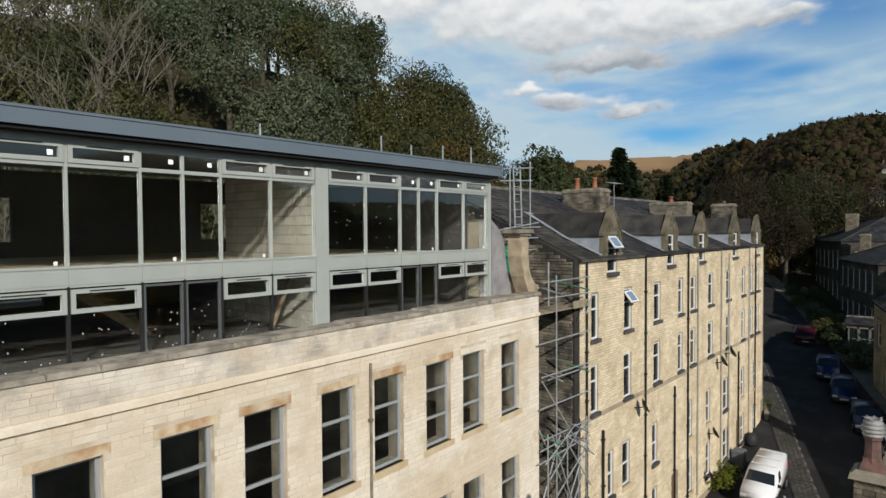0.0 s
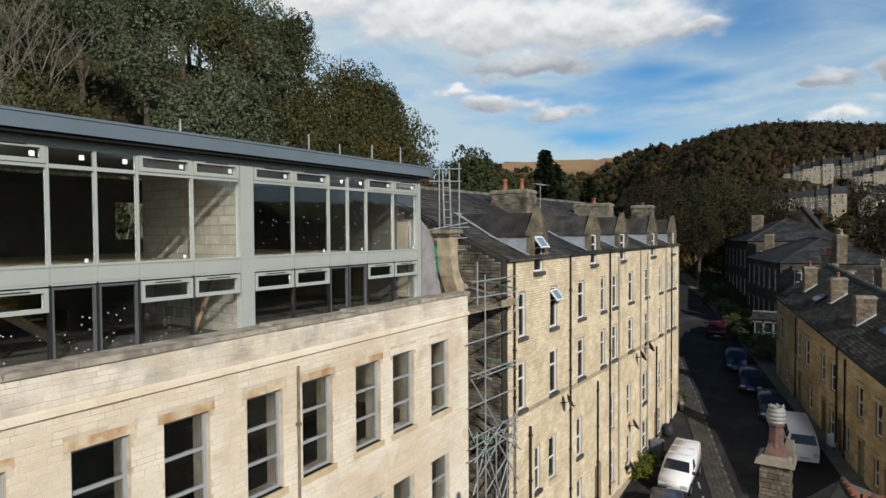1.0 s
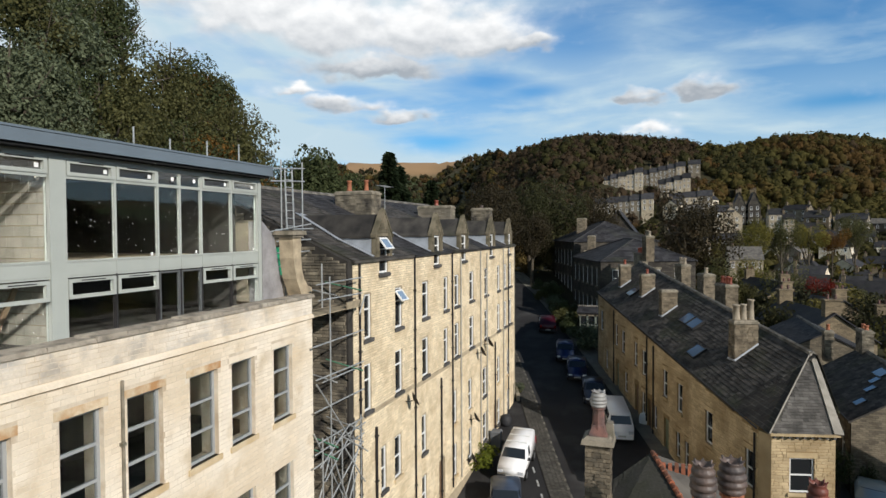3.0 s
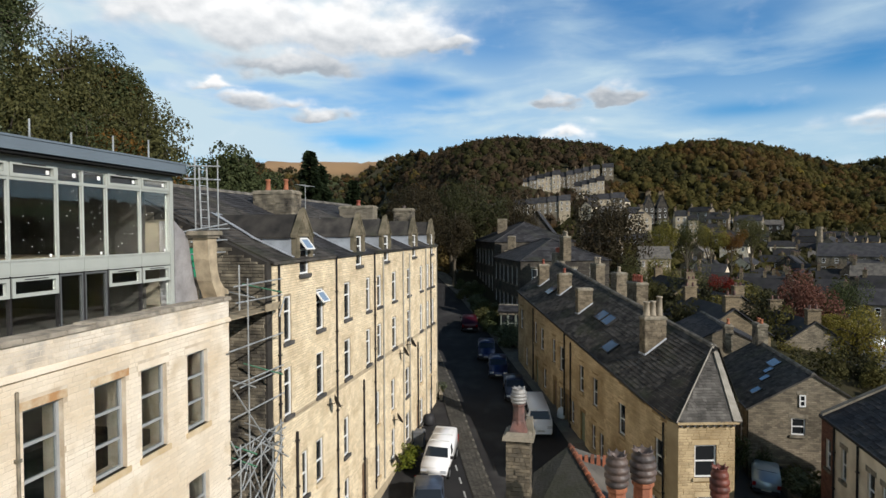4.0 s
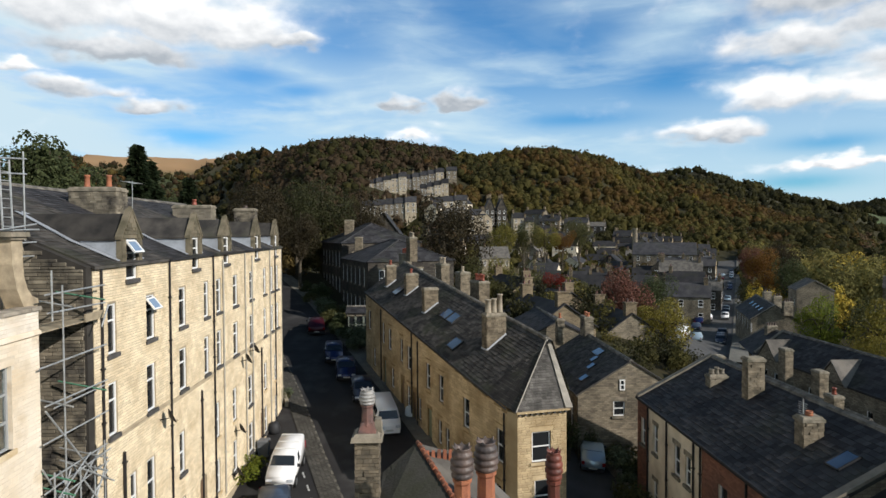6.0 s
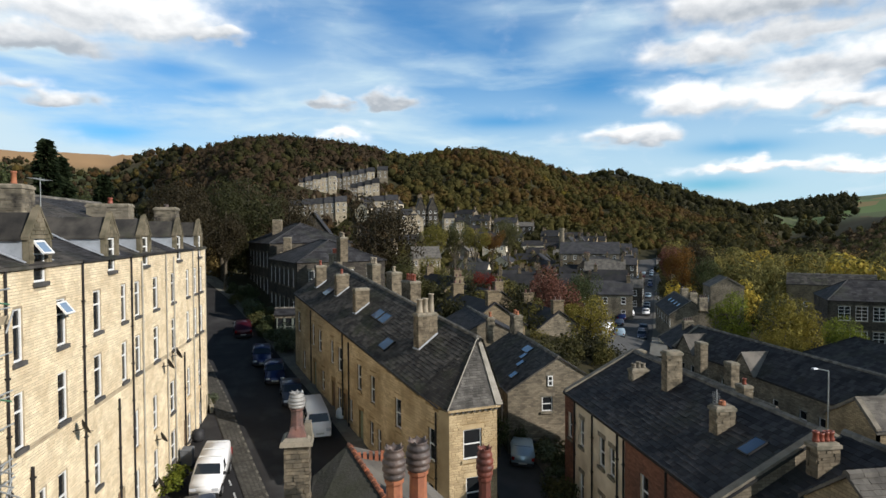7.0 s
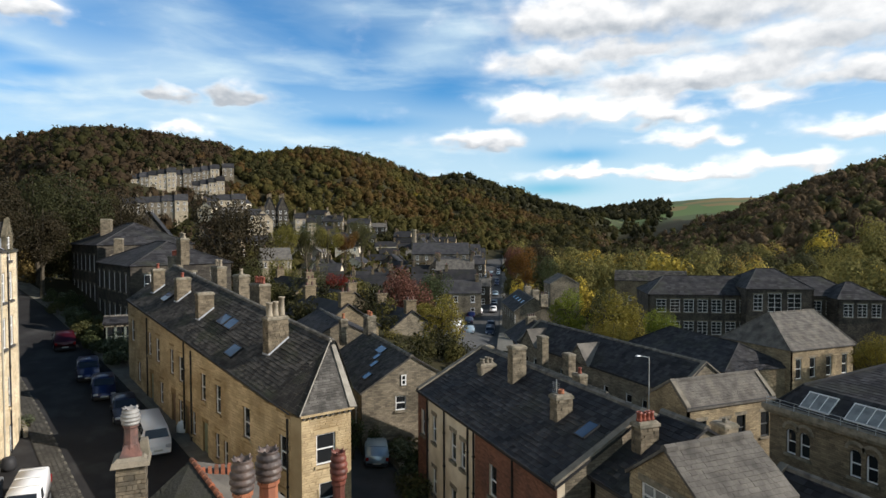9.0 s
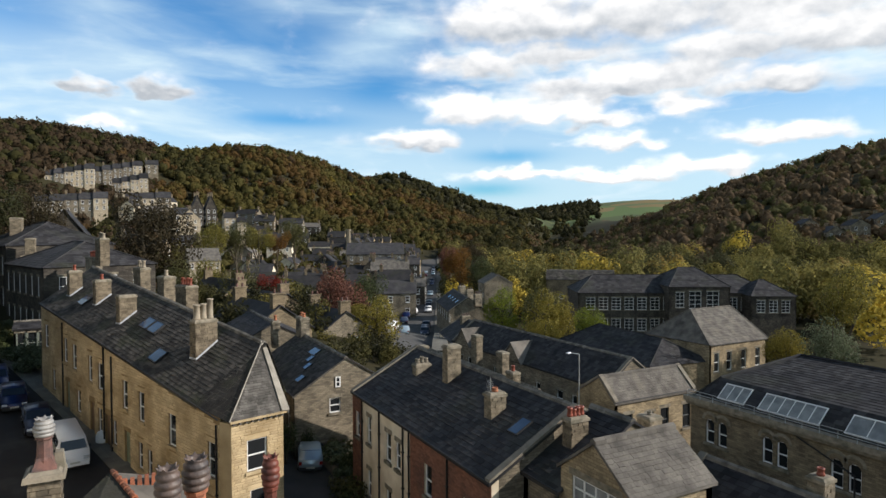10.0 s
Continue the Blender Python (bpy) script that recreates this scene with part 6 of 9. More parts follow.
    # slates of the mossy slope, course by course
    sl = Mesh()
    rng = random.Random(8)
    for j in range(9):
        u0, u1 = j / 9, (j + 1.25) / 9
        x = 0.0
        while x < 1:
            w = rng.uniform(0.05, 0.085)
            q = lambda p, v: (P1.lerp(P3, p)).lerp(Q1.lerp(Q2, p), min(v, 1.0))
            n = Vector((0, 0, 0.006 + rng.uniform(0, 0.004)))
            e = min(x + w * 0.96, 1)
            sl.poly([q(x, u0) + n * 0.3, q(e, u0) + n * 0.3, q(e, u1) + n * 1.6, q(x, u1) + n * 1.6])
            x += w
    sl.put("slate", MOSSROOF, hs, kind="stuff")
    b = Mesh()
    rng = random.Random(4)
    for i in range(6):
        o = Vector((11.2, -0.08, 10.14)) + Vector((-0.004, -0.105, 0.008)) * i
        b.box(-0.05, 0.05, -0.045, 0.045, -0.3, 0.05 + rng.uniform(-0.015, 0.03), Matrix.Translation(o), taper=0.015)
    b.put("cresting_tile", REDTILE, hs, kind="stuff")
    w = Mesh()
    w.prism([(2.5, -5.6, -3), (10.8, -5.6, -3), (12.6, -0.9, -3), (12.4, 0.8, -3), (9.0, 2.6, -3), (2.5, 2.0, -3)], (0, 0, 8.6))
    w.put("wall", STONE_GREY, hs)


STONE_NEAR = material("sooty_buff_stone", (0.16, 0.13, 0.09), 0.93, vary=0.4, scale=5, fine=30, tint=(0.09, 0.078, 0.06), island=0.6)
DARKREDPOT = material("dark_red_pot", (0.15, 0.045, 0.03), 0.5, vary=0.4, scale=6, fine=30, tint=(0.07, 0.03, 0.025))
SILVERPOT = material("weathered_silver_pot", (0.33, 0.32, 0.30), 0.6, metal=0.2, vary=0.4, scale=6, fine=30, tint=(0.2, 0.19, 0.18))
SMOKEPOT = material("smoky_red_pot", (0.17, 0.085, 0.068), 0.8, vary=0.4, scale=6, fine=30, tint=(0.08, 0.06, 0.055))
REDTILE = material("red_clay_tile", (0.30, 0.10, 0.05), 0.85, vary=0.35, scale=5, fine=30, tint=(0.17, 0.08, 0.05), island=0.4)
MOSSROOF = material("mossy_dark_roof", (0.05, 0.046, 0.040), 0.95, vary=0.4, scale=2, fine=18, tint=(0.036, 0.037, 0.022), bump=0.5)
near_roof()
# ---- the houses below, towards the valley ----
def house(name, label, x, y, deg, L, D, base, eave, rise, wall, roof, wins=(), front_windows=None, ends=(), hip=0.0, slate=(0.34, 0.28), seed=1, half=None, over=0.15, doors=(), group="", win_h=1.5, glaze=None, coping=False, style="sash", bars=1, end_style="sash", gable=None):
    """A house whose front runs from (x, y) along deg, its face towards the right hand of that way; gables at both ends."""
    th = thing(name, label, "house", frame_at(x, y, 0, deg), group=group)
    half = half or D / 2
    holes = [(a, a + w, z, z + h) for a, w, z, h in wins]
    wall_mesh(L, base, eave, 0.35, holes).put("front_wall", wall, th)
    for a, w, z, h in wins:
        sash(th, a, z, w, h, depth=0.12, stone=STONE_CAP, bars=bars, style=style, frame=glaze or WHITE)
    b = Mesh()
    b.box(0, L, D - 0.3, D, base, eave - 0.02)
    b.put("back_wall", wall, th)
    b = Mesh()
    b.box(0.3, L - 0.3, half - 0.1, half + 0.1, base, eave)
    b.put("inner_wall", INSIDE, th)
    for k, (xx, sg) in enumerate(((0.0, 1), (L, -1))):
        mine = [e for e in ends if e[0] == k]
        m = frame_at(0, D, 0, -90) if k == 0 else frame_at(L, 0, 0, 90)
        g = new("gable_wall")
        g.parent = th
        g.matrix_basis = m
        hl = [(a, a + w, z, z + h) for _, a, w, z, h in mine]
        wall_mesh(D, base, eave - 0.02, 0.3, hl).put("wall", gable or wall, g, m=Matrix.Translation((0, 0.002, 0)))
        if not hip:
            t = Mesh()
            hh = D - half if k == 0 else half
            t.prism([(0, 0.002, eave - 0.02), (D, 0.002, eave - 0.02), (hh, 0.002, eave + rise - 0.06)], (0, 0.3, 0))
            t.put("gable", gable or wall, g)
        for _, a, w, z, h in mine:
            sash(g, a, z, w, h, depth=-0.02 if z > eave - 0.5 else 0.1, stone=STONE_CAP, bars=1, frame=glaze or WHITE, sill=z < eave - 0.5, style=end_style, pane=PALEPANE if end_style == "wide" else None)
        if coping and not hip:
            t = Mesh()
            for p, q in (((-0.1, eave - 0.05), (hh, eave + rise)), ((D + 0.1, eave - 0.05), (hh, eave + rise))):
                t.prism([(p[0], -0.06, p[1]), (q[0], -0.06, q[1]), (q[0], -0.06, q[1] + 0.13), (p[0], -0.06, p[1] + 0.13)], (0, 0.34, 0))
            t.put("verge_coping", COPING, g)
    if hip:
        hip_roof(th, L, D, eave, rise, hip, roof, slate, seed, over)
    else:
        roof_pair(th, L, D, eave, rise, roof, over=over, slate=slate, seed=seed, half=half)
    gutter(th, 0, L, -over + 0.02, eave - 0.06)
    return th


def hip_roof(th, L, D, eave, rise, inset, mat, slate, seed, over):
    A, B, C, E = Vector((-over, -over, eave)), Vector((L + over, -over, eave)), Vector((L + over, D + over, eave)), Vector((-over, D + over, eave))
    near, far = inset if isinstance(inset, tuple) else (inset, inset)
    R0, R1 = Vector((near, D / 2, eave + rise)), Vector((L - far, D / 2, eave + rise))
    dk = Mesh()
    for f in ((A, B, R1, R0), (B, C, R1), (C, E, R0, R1), (E, A, R0), (A, E, C, B)):
        dk.poly([tuple(p) for p in f])
    dk.put("roof_deck", mat, th)
    for i, (a, c, p, q) in enumerate(((A, B, R0, R1), (B, C, R1, R1), (C, E, R1, R0), (E, A, R0, R0))):
        pm = plane_matrix(a, c - a, p - a)
        inv = pm.inverted()
        w, lp, lq = (c - a).length, inv @ p, inv @ q
        h = lp.y
        s = Mesh()
        slates(s, w, h, slate[0], slate[1], seed + i, clip=lambda x, y: lp.x * y / h - 0.1 <= x <= w - (w - lq.x) * y / h + 0.1)
        s.put("slating", mat, th, kind="stuff", m=pm)
    r = Mesh()
    for a, c in ((A, R0), (B, R1), (C, R1), (E, R0), (R0, R1)):
        r.tube(a + Vector((0, 0, 0.02)), c + Vector((0, 0, 0.03)), 0.09, 6)
    r.put("hip_tiling", mat, th)


def skylight(th, x, y, w, h, m, mat=None):
    s = new("skylight")
    s.parent = th
    s.matrix_basis = m
    b = Mesh()
    for q in ((x, x + w, y, y + 0.06), (x, x + w, y + h - 0.06, y + h), (x, x + 0.06, y, y + h), (x + w - 0.06, x + w, y, y + h)):
        b.box(*q, 0.0, 0.09)
    b.put("frame", TRIM, s)
    b = Mesh()
    b.box(x + 0.05, x + w - 0.05, y + 0.05, y + h - 0.05, 0.03, 0.07)
    b.put("pane", mat or SKYPANE, s)


def slope_of(L, half, eave, rise, over=0.15, fall=0.0):
    """The frame of a front roof slope: x along, y up."""
    return plane_matrix((0, -over, eave - rise * over / half), (1, 0, fall), (0, half, rise))


PALEPANE = material("pale_mottled_glass", (0.25, 0.26, 0.255), 0.35, vary=0.3, scale=1.5, fine=10, tint=(0.15, 0.16, 0.165), bump=0.0, spec=0.25)
STONE_STACK = material("brown_stack_stone", (0.22, 0.18, 0.125), 0.93, vary=0.4, scale=2.5, fine=26, tint=(0.11, 0.092, 0.066), island=0.55)
COPING = material("pale_coping_stone", (0.21, 0.185, 0.145), 0.92, vary=0.3, scale=2, fine=25)
# row of brick and rendered cottages
R1 = house("cottage_row", "long slate-roofed row in red brick and cream render", 34.8, -12.4, 180, 15.3, 8.6, -3, 4.75, 2.25, CREAM, SLATE_BLUE, half=4.2,
           wins=[(2.3, 0.6, 2.3, 1.5), (5.0, 0.7, 2.2, 1.5), (6.3, 0.6, 2.2, 1.4), (2.3, 0.6, -0.7, 1.5), (5.0, 0.7, -0.8, 1.5), (9.6, 0.8, 2.1, 1.5), (9.6, 0.8, -1.0, 1.6), (13.2, 0.9, 1.9, 1.5), (13.2, 0.9, -1.0, 1.5), (0.5, 0.7, 2.2, 1.5)],
           ends=[(1, 2.0, 0.8, 0.2, 1.4)], slate=(0.3, 0.25), seed=101, coping=True, gable=WALL_GREY)
for a, c in ((-0.02, 1.55), (8.1, 15.34)):
    b = wall_mesh(c - a, -3, 4.7, 0.03, [(w[0] - a, w[1] - a, w[2], w[3]) for w in ((2.3, 2.9, 2.3, 3.8), (9.6, 10.4, 2.1, 3.6), (9.6, 10.4, -1.0, 0.6), (13.2, 14.1, 1.9, 3.4), (13.2, 14.1, -1.0, 0.5), (0.5, 1.2, 2.2, 3.7)) if a < w[0] < c])
    b.put("brick_face", WALL_BRICK, R1, m=Matrix.Translation((a, -0.035, 0)))
for x in (1.6, 4.2, 7.3, 8.0, 11.9):
    pipe(R1, x, -2.5, 4.5, r=0.05)
skylight(R1, 13.4, 2.4, 0.75, 1.0, slope_of(15.3, 4.2, 4.75, 2.25))
chimney(pose(28.4, -15.6, 6.2), 0.52, 0.8, 1.85, 0, STONE_STACK, label="square stone chimney stack on the cottage roof", seed=31)
chimney(pose(23.1, -14.9, 5.7), 0.55, 0.8, 1.15, 1, STONE_STACK, label="low rendered chimney stack on the cottage roof", seed=32, pot_h=0.2)
chimney(pose(31.4, -15.3, 6.2), 0.5, 0.9, 0.35, 3, STONE_CAP, pot_mat=COPING, label="low stack with three pale pots", seed=33, pot_h=0.3)
# cottage and gabled workshop beside it
house("cottage", "low slate-roofed stone cottage with one chimney", 19.5, -13.9, 180, 2.2, 7.0, -3, 4.95, 2.0, WALL_GREY, SLATE_BLUE, wins=[(0.7, 0.7, 2.6, 1.3)], seed=111, slate=(0.3, 0.25))
house("gabled_house", "stone house with pale slate roof and glazed gable", 17.35, -17.6, 90, 3.6, 3.5, -3, 5.9, 1.3, WALL_BUFF, SLATE_PALE, ends=[(1, 0.6, 2.3, 4.4, 1.3)], wins=[(0.8, 0.8, 3.4, 1.2)], seed=115, end_style="wide", slate=(0.21, 0.17))
chimney(pose(18.7, -15.8, 5.9), 0.5, 0.85, 0.9, 4, STONE_OCHRE2, pot_mat=REDPOT, label="buff stack with four red clay pots", seed=34, pot_h=0.33, pot_r=0.11)
# stone house beyond the hip end
HB = house("stone_house", "rubble stone house with roof windows and white casements", 51.2, -10.1, 180, 11.6, 7.0, -3, 3.6, 2.15, WALL_GREY, SLATE, half=3.5,
           ends=[(1, 2.75, 0.35, 3.8, 0.7), (1, 2.35, 0.75, 2.1, 1.0), (1, 0.7, 0.8, -0.6, 1.0)], wins=[(9.6, 0.8, 1.0, 1.6)], seed=121)
mm = slope_of(11.6, 3.5, 3.6, 2.15)
for x, y, w, h in ((5.8, 3.1, 1.6, 0.75), (7.0, 2.5, 0.8, 0.7), (8.0, 1.9, 0.8, 0.7), (9.2, 0.9, 0.9, 0.7)):
    skylight(HB, x, y, w, h, mm)
chimney(pose(50.4, -13.6, 5.6), 1.5, 0.7, 1.4, 2, STONE_SOOT, label="dark stack on the stone house", seed=35, pot_h=0.4)
chimney(pose(52.8, -11.9, 5.0), 0.8, 0.6, 1.5, 1, STONE_SOOT, label="dark stack on the roof behind", seed=36, pot_h=0.4)
house("stone_house", "dark slate-roofed house behind the stone house", 64.0, -8.0, 180, 10, 8, -3, 4.3, 2.0, WALL_GREY, SLATE_BLUE, wins=[(2, 0.9, 1.5, 1.4), (5, 0.9, 1.5, 1.4)], seed=125)
# middle row with gablets
MR = house("workshop_row", "long dark-slated stone row with small gablets", 60.5, -33.4, 180, 24.5, 5.6, -7, 2.0, 2.1, WALL_GREY, SLATE_BLUE,
           wins=[(1.5, 0.7, -0.6, 1.3), (3.3, 0.7, -0.6, 1.3), (5.5, 0.7, -0.6, 1.3), (8.5, 0.8, -0.8, 1.4), (12.5, 0.7, -0.8, 1.4), (15.5, 0.7, -0.8, 1.4), (18.5, 0.8, -0.8, 1.4), (20.5, 0.8, -0.8, 1.4), (22.3, 0.8, -0.8, 1.4)], ends=[(1, 2.2, 0.8, -0.8, 1.4)], seed=131, slate=(0.4, 0.35), coping=True)
for gx in (2.6, 12.0):
    b = Mesh()
    b.prism([(gx - 1.5, -0.3, 1.9), (gx + 1.5, -0.3, 1.9), (gx, -0.3, 3.5)], (0, 0.3, 0))
    g = b.put("gablet", WALL_GREY, MR)
    b = Mesh()
    for sgn in (-1, 1):
        b.prism([(gx + sgn * 1.65, -0.4, 1.8), (gx, -0.4, 3.58), (gx, -0.4, 3.7), (gx + sgn * 1.65, -0.4, 1.92)], (0, 3.0, 0))
    b.put("gablet_roof", SLATE_PALE, MR)
for x, y, z, h, p in ((52.3, -31.6, 1.0, 3.0, 0), (45.6, -30.2, 1.0, 2.6, 0), (40.6, -27.9, 0.5, 2.6, 1), (57.0, -28.0, 0.0, 2.5, 0)):
    chimney(pose(x, y, z), 1.0, 0.7, h - 0.25, p, STONE_STACK, label="broad stone chimney stack with a flat cap", seed=int(x), pot_mat=REDPOT, pot_h=0.5)
# low row that carries those stacks
house("cottage_row", "dark slate row in front of the workshops", 58.5, -25.5, 180, 20.5, 6.0, -6, 0.2, 1.9, WALL_GREY, SLATE_BLUE, wins=[(3, 0.8, -2.4, 1.4), (9, 0.8, -2.4, 1.4)], seed=135, slate=(0.4, 0.35))
# gabled house with a pale roof
house("stone_house", "stone house with a pale slate roof and a dark gable", 32.0, -30.5, -90, 8.05, 3.9, -7, 2.33, 1.48, WALL_BUFF, SLATE_PALE, half=1.5, coping=True, wins=[(0.95, 0.8, -0.55, 1.8), (3.0, 0.85, -0.2, 1.3), (4.5, 0.85, -0.55, 1.8), (6.8, 0.85, -0.55, 1.8), (4.5, 0.85, -4.0, 1.7), (6.8, 0.85, -4.0, 1.7)], seed=141, slate=(0.24, 0.2), glaze=DARKFRAME)
chimney(pose(23.9, -25.3, 2.4), 0.9, 0.9, 1.7, 1, STONE_STACK, label="square stone stack with a flat cap", seed=44, pot_mat=COPING, pot_h=0.2)
house("outbuilding", "dark slate-roofed outbuilding between the houses", 28.0, -22.0, 180, 12.0, 6.0, -6, 1.4, 1.5, WALL_GREY, SLATE_BLUE, seed=145, wins=[(2, 0.7, -1, 1.2), (6, 0.7, -1, 1.2)])


def institute():
    """A three-storey stone building with a glazed mansard and round-headed windows."""
    th = thing("stone_institute", "three-storey stone building with glazed mansard roof and arched windows", "building", frame_at(26.4, -31.5, 0, 180))
    L, D = 24.0, 11.0
    pairs = [1.1, 4.8, 8.5, 12.2, 15.9, 19.6]
    holes = []
    for p in pairs:
        for dx in (0.0, 0.85):
            for z in (1.4, -1.25, -3.9):
                holes.append((p + dx, p + dx + 0.62, z, z + 1.45))
    wall_mesh(L, -8, 3.7, 0.4, holes).put("front_wall", WALL_DIM, th)
    for h in holes:
        w = sash(th, h[0], h[2], 0.62, 1.45, depth=0.15, stone=STONE_CAP, lintel=False, bars=1)
        a = Mesh()
        ring = [(0.31 + math.cos(math.pi * i / 8) * 0.40, -0.03, 1.45 + math.sin(math.pi * i / 8) * 0.34 - 0.06) for i in range(9)]
        ring2 = [(0.31 + math.cos(math.pi * i / 8) * 0.56, -0.03, 1.45 + math.sin(math.pi * i / 8) * 0.52 - 0.06) for i in range(9)]
        for i in range(8):
            a.prism([ring[i], ring[i + 1], ring2[i + 1], ring2[i]], (0, 0.06, 0))
        a.put("arch_mould", STONE_CAP, w)
        a = Mesh()
        for sg in (-1, 1):
            arc = [(0.31 + sg * math.cos(math.pi / 2 * i / 5) * 0.31, -0.006, 1.14 + math.sin(math.pi / 2 * i / 5) * 0.31) for i in range(6)]
            for i in range(5):
                a.prism([(0.31 + sg * 0.315, -0.006, 1.455), arc[i], arc[i + 1]], (0, 0.1, 0))
        a.put("arch_head", WALL_DIM, w)
    b = Mesh()
    b.box(0, 0.4, 0.4, D, -8, 3.7)
    b.put("side_wall", WALL_DIM, th)
    b = Mesh()
    b.box(L - 0.4, L, 0.4, D, -8, 3.7)
    b.put("side_wall", WALL_DIM, th)
    b = Mesh()
    b.box(0.4, L - 0.4, D - 0.4, D, -8, 3.7)
    b.put("back_wall", WALL_DIM, th)
    b = Mesh()
    b.box(0.4, L - 0.4, 3.0, 3.2, -8, 3.7)
    b.put("inner_wall", INSIDE, th)
    b = Mesh()
    b.box(-0.3, L + 0.3, -0.35, 0.4, 3.7, 4.0)
    b.box(-0.2, L + 0.2, -0.2, 0.4, 3.5, 3.7)
    b.put("cornice", STONE_CAP, th)
    m0 = plane_matrix((0, 0.15, 4.0), (1, 0, 0), (0, 1.35, 1.15))
    # steep lower slopes round the street front and the end, then a shallow hipped top
    e0, e1, rg = 1.0, 1.5, 2.9
    b = Mesh()
    low, mid = [(0.1, 0.15, 3.95), (L, 0.15, 3.95), (L, D, 3.95), (0.1, D, 3.95)], [(e0, e1, 5.1), (L, e1, 5.1), (L, D - 1.0, 5.1), (e0, D - 1.0, 5.1)]
    top = [(rg, 6.5, 6.35), (L, 6.5, 6.35)]
    for p, q in ((0, 1), (1, 2), (2, 3), (3, 0)):
        b.poly([low[p], low[q], mid[q], mid[p]])
    b.poly([mid[0], mid[1], top[1], top[0]])
    b.poly([mid[2], mid[3], top[0], top[1]])
    b.poly([mid[3], mid[0], top[0]])
    b.poly([mid[1], mid[2], top[1]])
    b.poly(low[::-1])
    b.put("roof_body", SLATE_BLUE, th)
    s = Mesh()
    slates(s, L, 1.74, 0.36, 0.29, 151, clip=lambda x, y: x > 0.1 + 0.9 * y / 1.74)
    s.put("slating", SLATE_BLUE, th, kind="stuff", m=m0)
    s = Mesh()
    slates(s, L, 5.15, 0.36, 0.29, 152, clip=lambda x, y: x > e0 + (rg - e0) * y / 5.15)
    s.put("slating", SLATE_BLUE, th, kind="stuff", m=plane_matrix((0, 1.5, 5.1), (1, 0, 0), (0, 5.0, 1.25)))
    s = Mesh()
    s.tube((e0, e1, 5.13), (rg, 6.5, 6.38), 0.1, 6)
    s.tube((0.1, 0.15, 3.97), (e0, e1, 5.13), 0.08, 6)
    s.tube((rg, 6.5, 6.38), (L, 6.5, 6.38), 0.1, 6)
    s.put("hip_tiling", SLATE_BLUE, th)
    for x, w, n in ((1.7, 1.7, 3), (4.3, 3.4, 6), (9.0, 2.0, 2), (12.8, 3.3, 4), (18.0, 2.0, 3)):
        g = new("mansard_glazing")
        g.parent = th
        g.matrix_basis = m0
        b = Mesh()
        for i in range(n + 1):
            xx = x + w * i / n
            b.box(xx - 0.02, xx + 0.02, 0.25, 1.35, 0.02, 0.09)
        b.box(x - 0.03, x + w + 0.03, 0.2, 0.27, 0.02, 0.1)
        b.box(x - 0.03, x + w + 0.03, 1.33, 1.39, 0.02, 0.1)
        b.put("glazing_bar", WHITE, g)
        b = Mesh()
        b.box(x, x + w, 0.26, 1.34, 0.03, 0.06)
        b.put("pane", PALEPANE, g)
    r = Mesh()
    for z in (4.22, 4.42):
        r.tube((0, -0.28, z), (L, -0.28, z), 0.018, 6)
    x = 0.0
    while x <= L:
        r.tube((x, -0.28, 4.0), (x, -0.28, 4.42), 0.016, 6)
        x += 0.9
    r.put("guard_rail", STEEL, th)
    pipe(th, 9.7, -6, 2.3, r=0.05)
    b = Mesh()
    b.tube((9.7, -0.07, 2.3), (6.8, -0.07, 3.4), 0.045, 6)
    b.put("sloping_pipe", DARK, th)


institute()
chimney(pose(13.0, -22.3, 3.2), 0.62, 0.62, 2.0, 1, STONE_STACK, label="square stone stack with mossy cap", seed=45, pot_mat=REDPOT, pot_h=0.25)
house("outbuilding", "blue slate roof of the yard building", 17.6, -19.2, 180, 9.0, 5.0, -4, 3.2, 1.6, WALL_GREY, SLATE_BLUE, seed=147, slate=(0.3, 0.25), coping=True)
# hall with a tall pale roof, long low range, gabled rows, the school
house("stone_hall", "square stone hall with a steep pale slate roof", 48.0, -60.3, -90, 10.4, 9.6, -8, 1.0, 3.5, WALL_BUFF, SLATE_PALE, hip=(2.4, 0.5), wins=[(0.8, 0.9, -2.2, 2.2), (3.0, 0.9, -2.2, 2.2), (5.6, 0.9, -2.2, 2.2), (8.2, 0.9, -2.2, 2.2)], ends=[(0, 6.0, 1.1, -2.6, 2.4)], seed=161, slate=(0.5, 0.4))
house("long_range", "long dark-slated stone range with small windows", 68.5, -55.2, 172, 19.0, 8.5, -8, -1.0, 2.4, WALL_BUFF, SLATE_BLUE, hip=3.0, wins=[(2 + 2.1 * i, 0.8, -3.0, 1.1) for i in range(8)], seed=165, slate=(0.5, 0.4))
house("gabled_row", "slate row with a pale rendered gable end", 89.9, -47.2, 162, 13.0, 8.0, -9, -2.3, 2.5, CREAM, SLATE_BLUE, seed=171, slate=(0.5, 0.4), coping=True, wins=[(2 + 3.4 * i, 0.9, -4.5, 1.4) for i in range(4)])
GR2 = house("gabled_row", "dark slate shop row with roof windows along the valley road", 118.0, -61.2, 160, 18.0, 7.2, -7.5, -0.7, 2.5, WALL_GREY, SLATE_BLUE, seed=172, slate=(0.5, 0.4), coping=True, wins=[(2 + 3 * i, 1.0, -2.8, 1.5) for i in range(6)])
for i in range(4):
    skylight(GR2, 4.5 + 3.2 * i, 2.2, 1.1, 0.9, slope_of(18.0, 3.6, -0.7, 2.5))
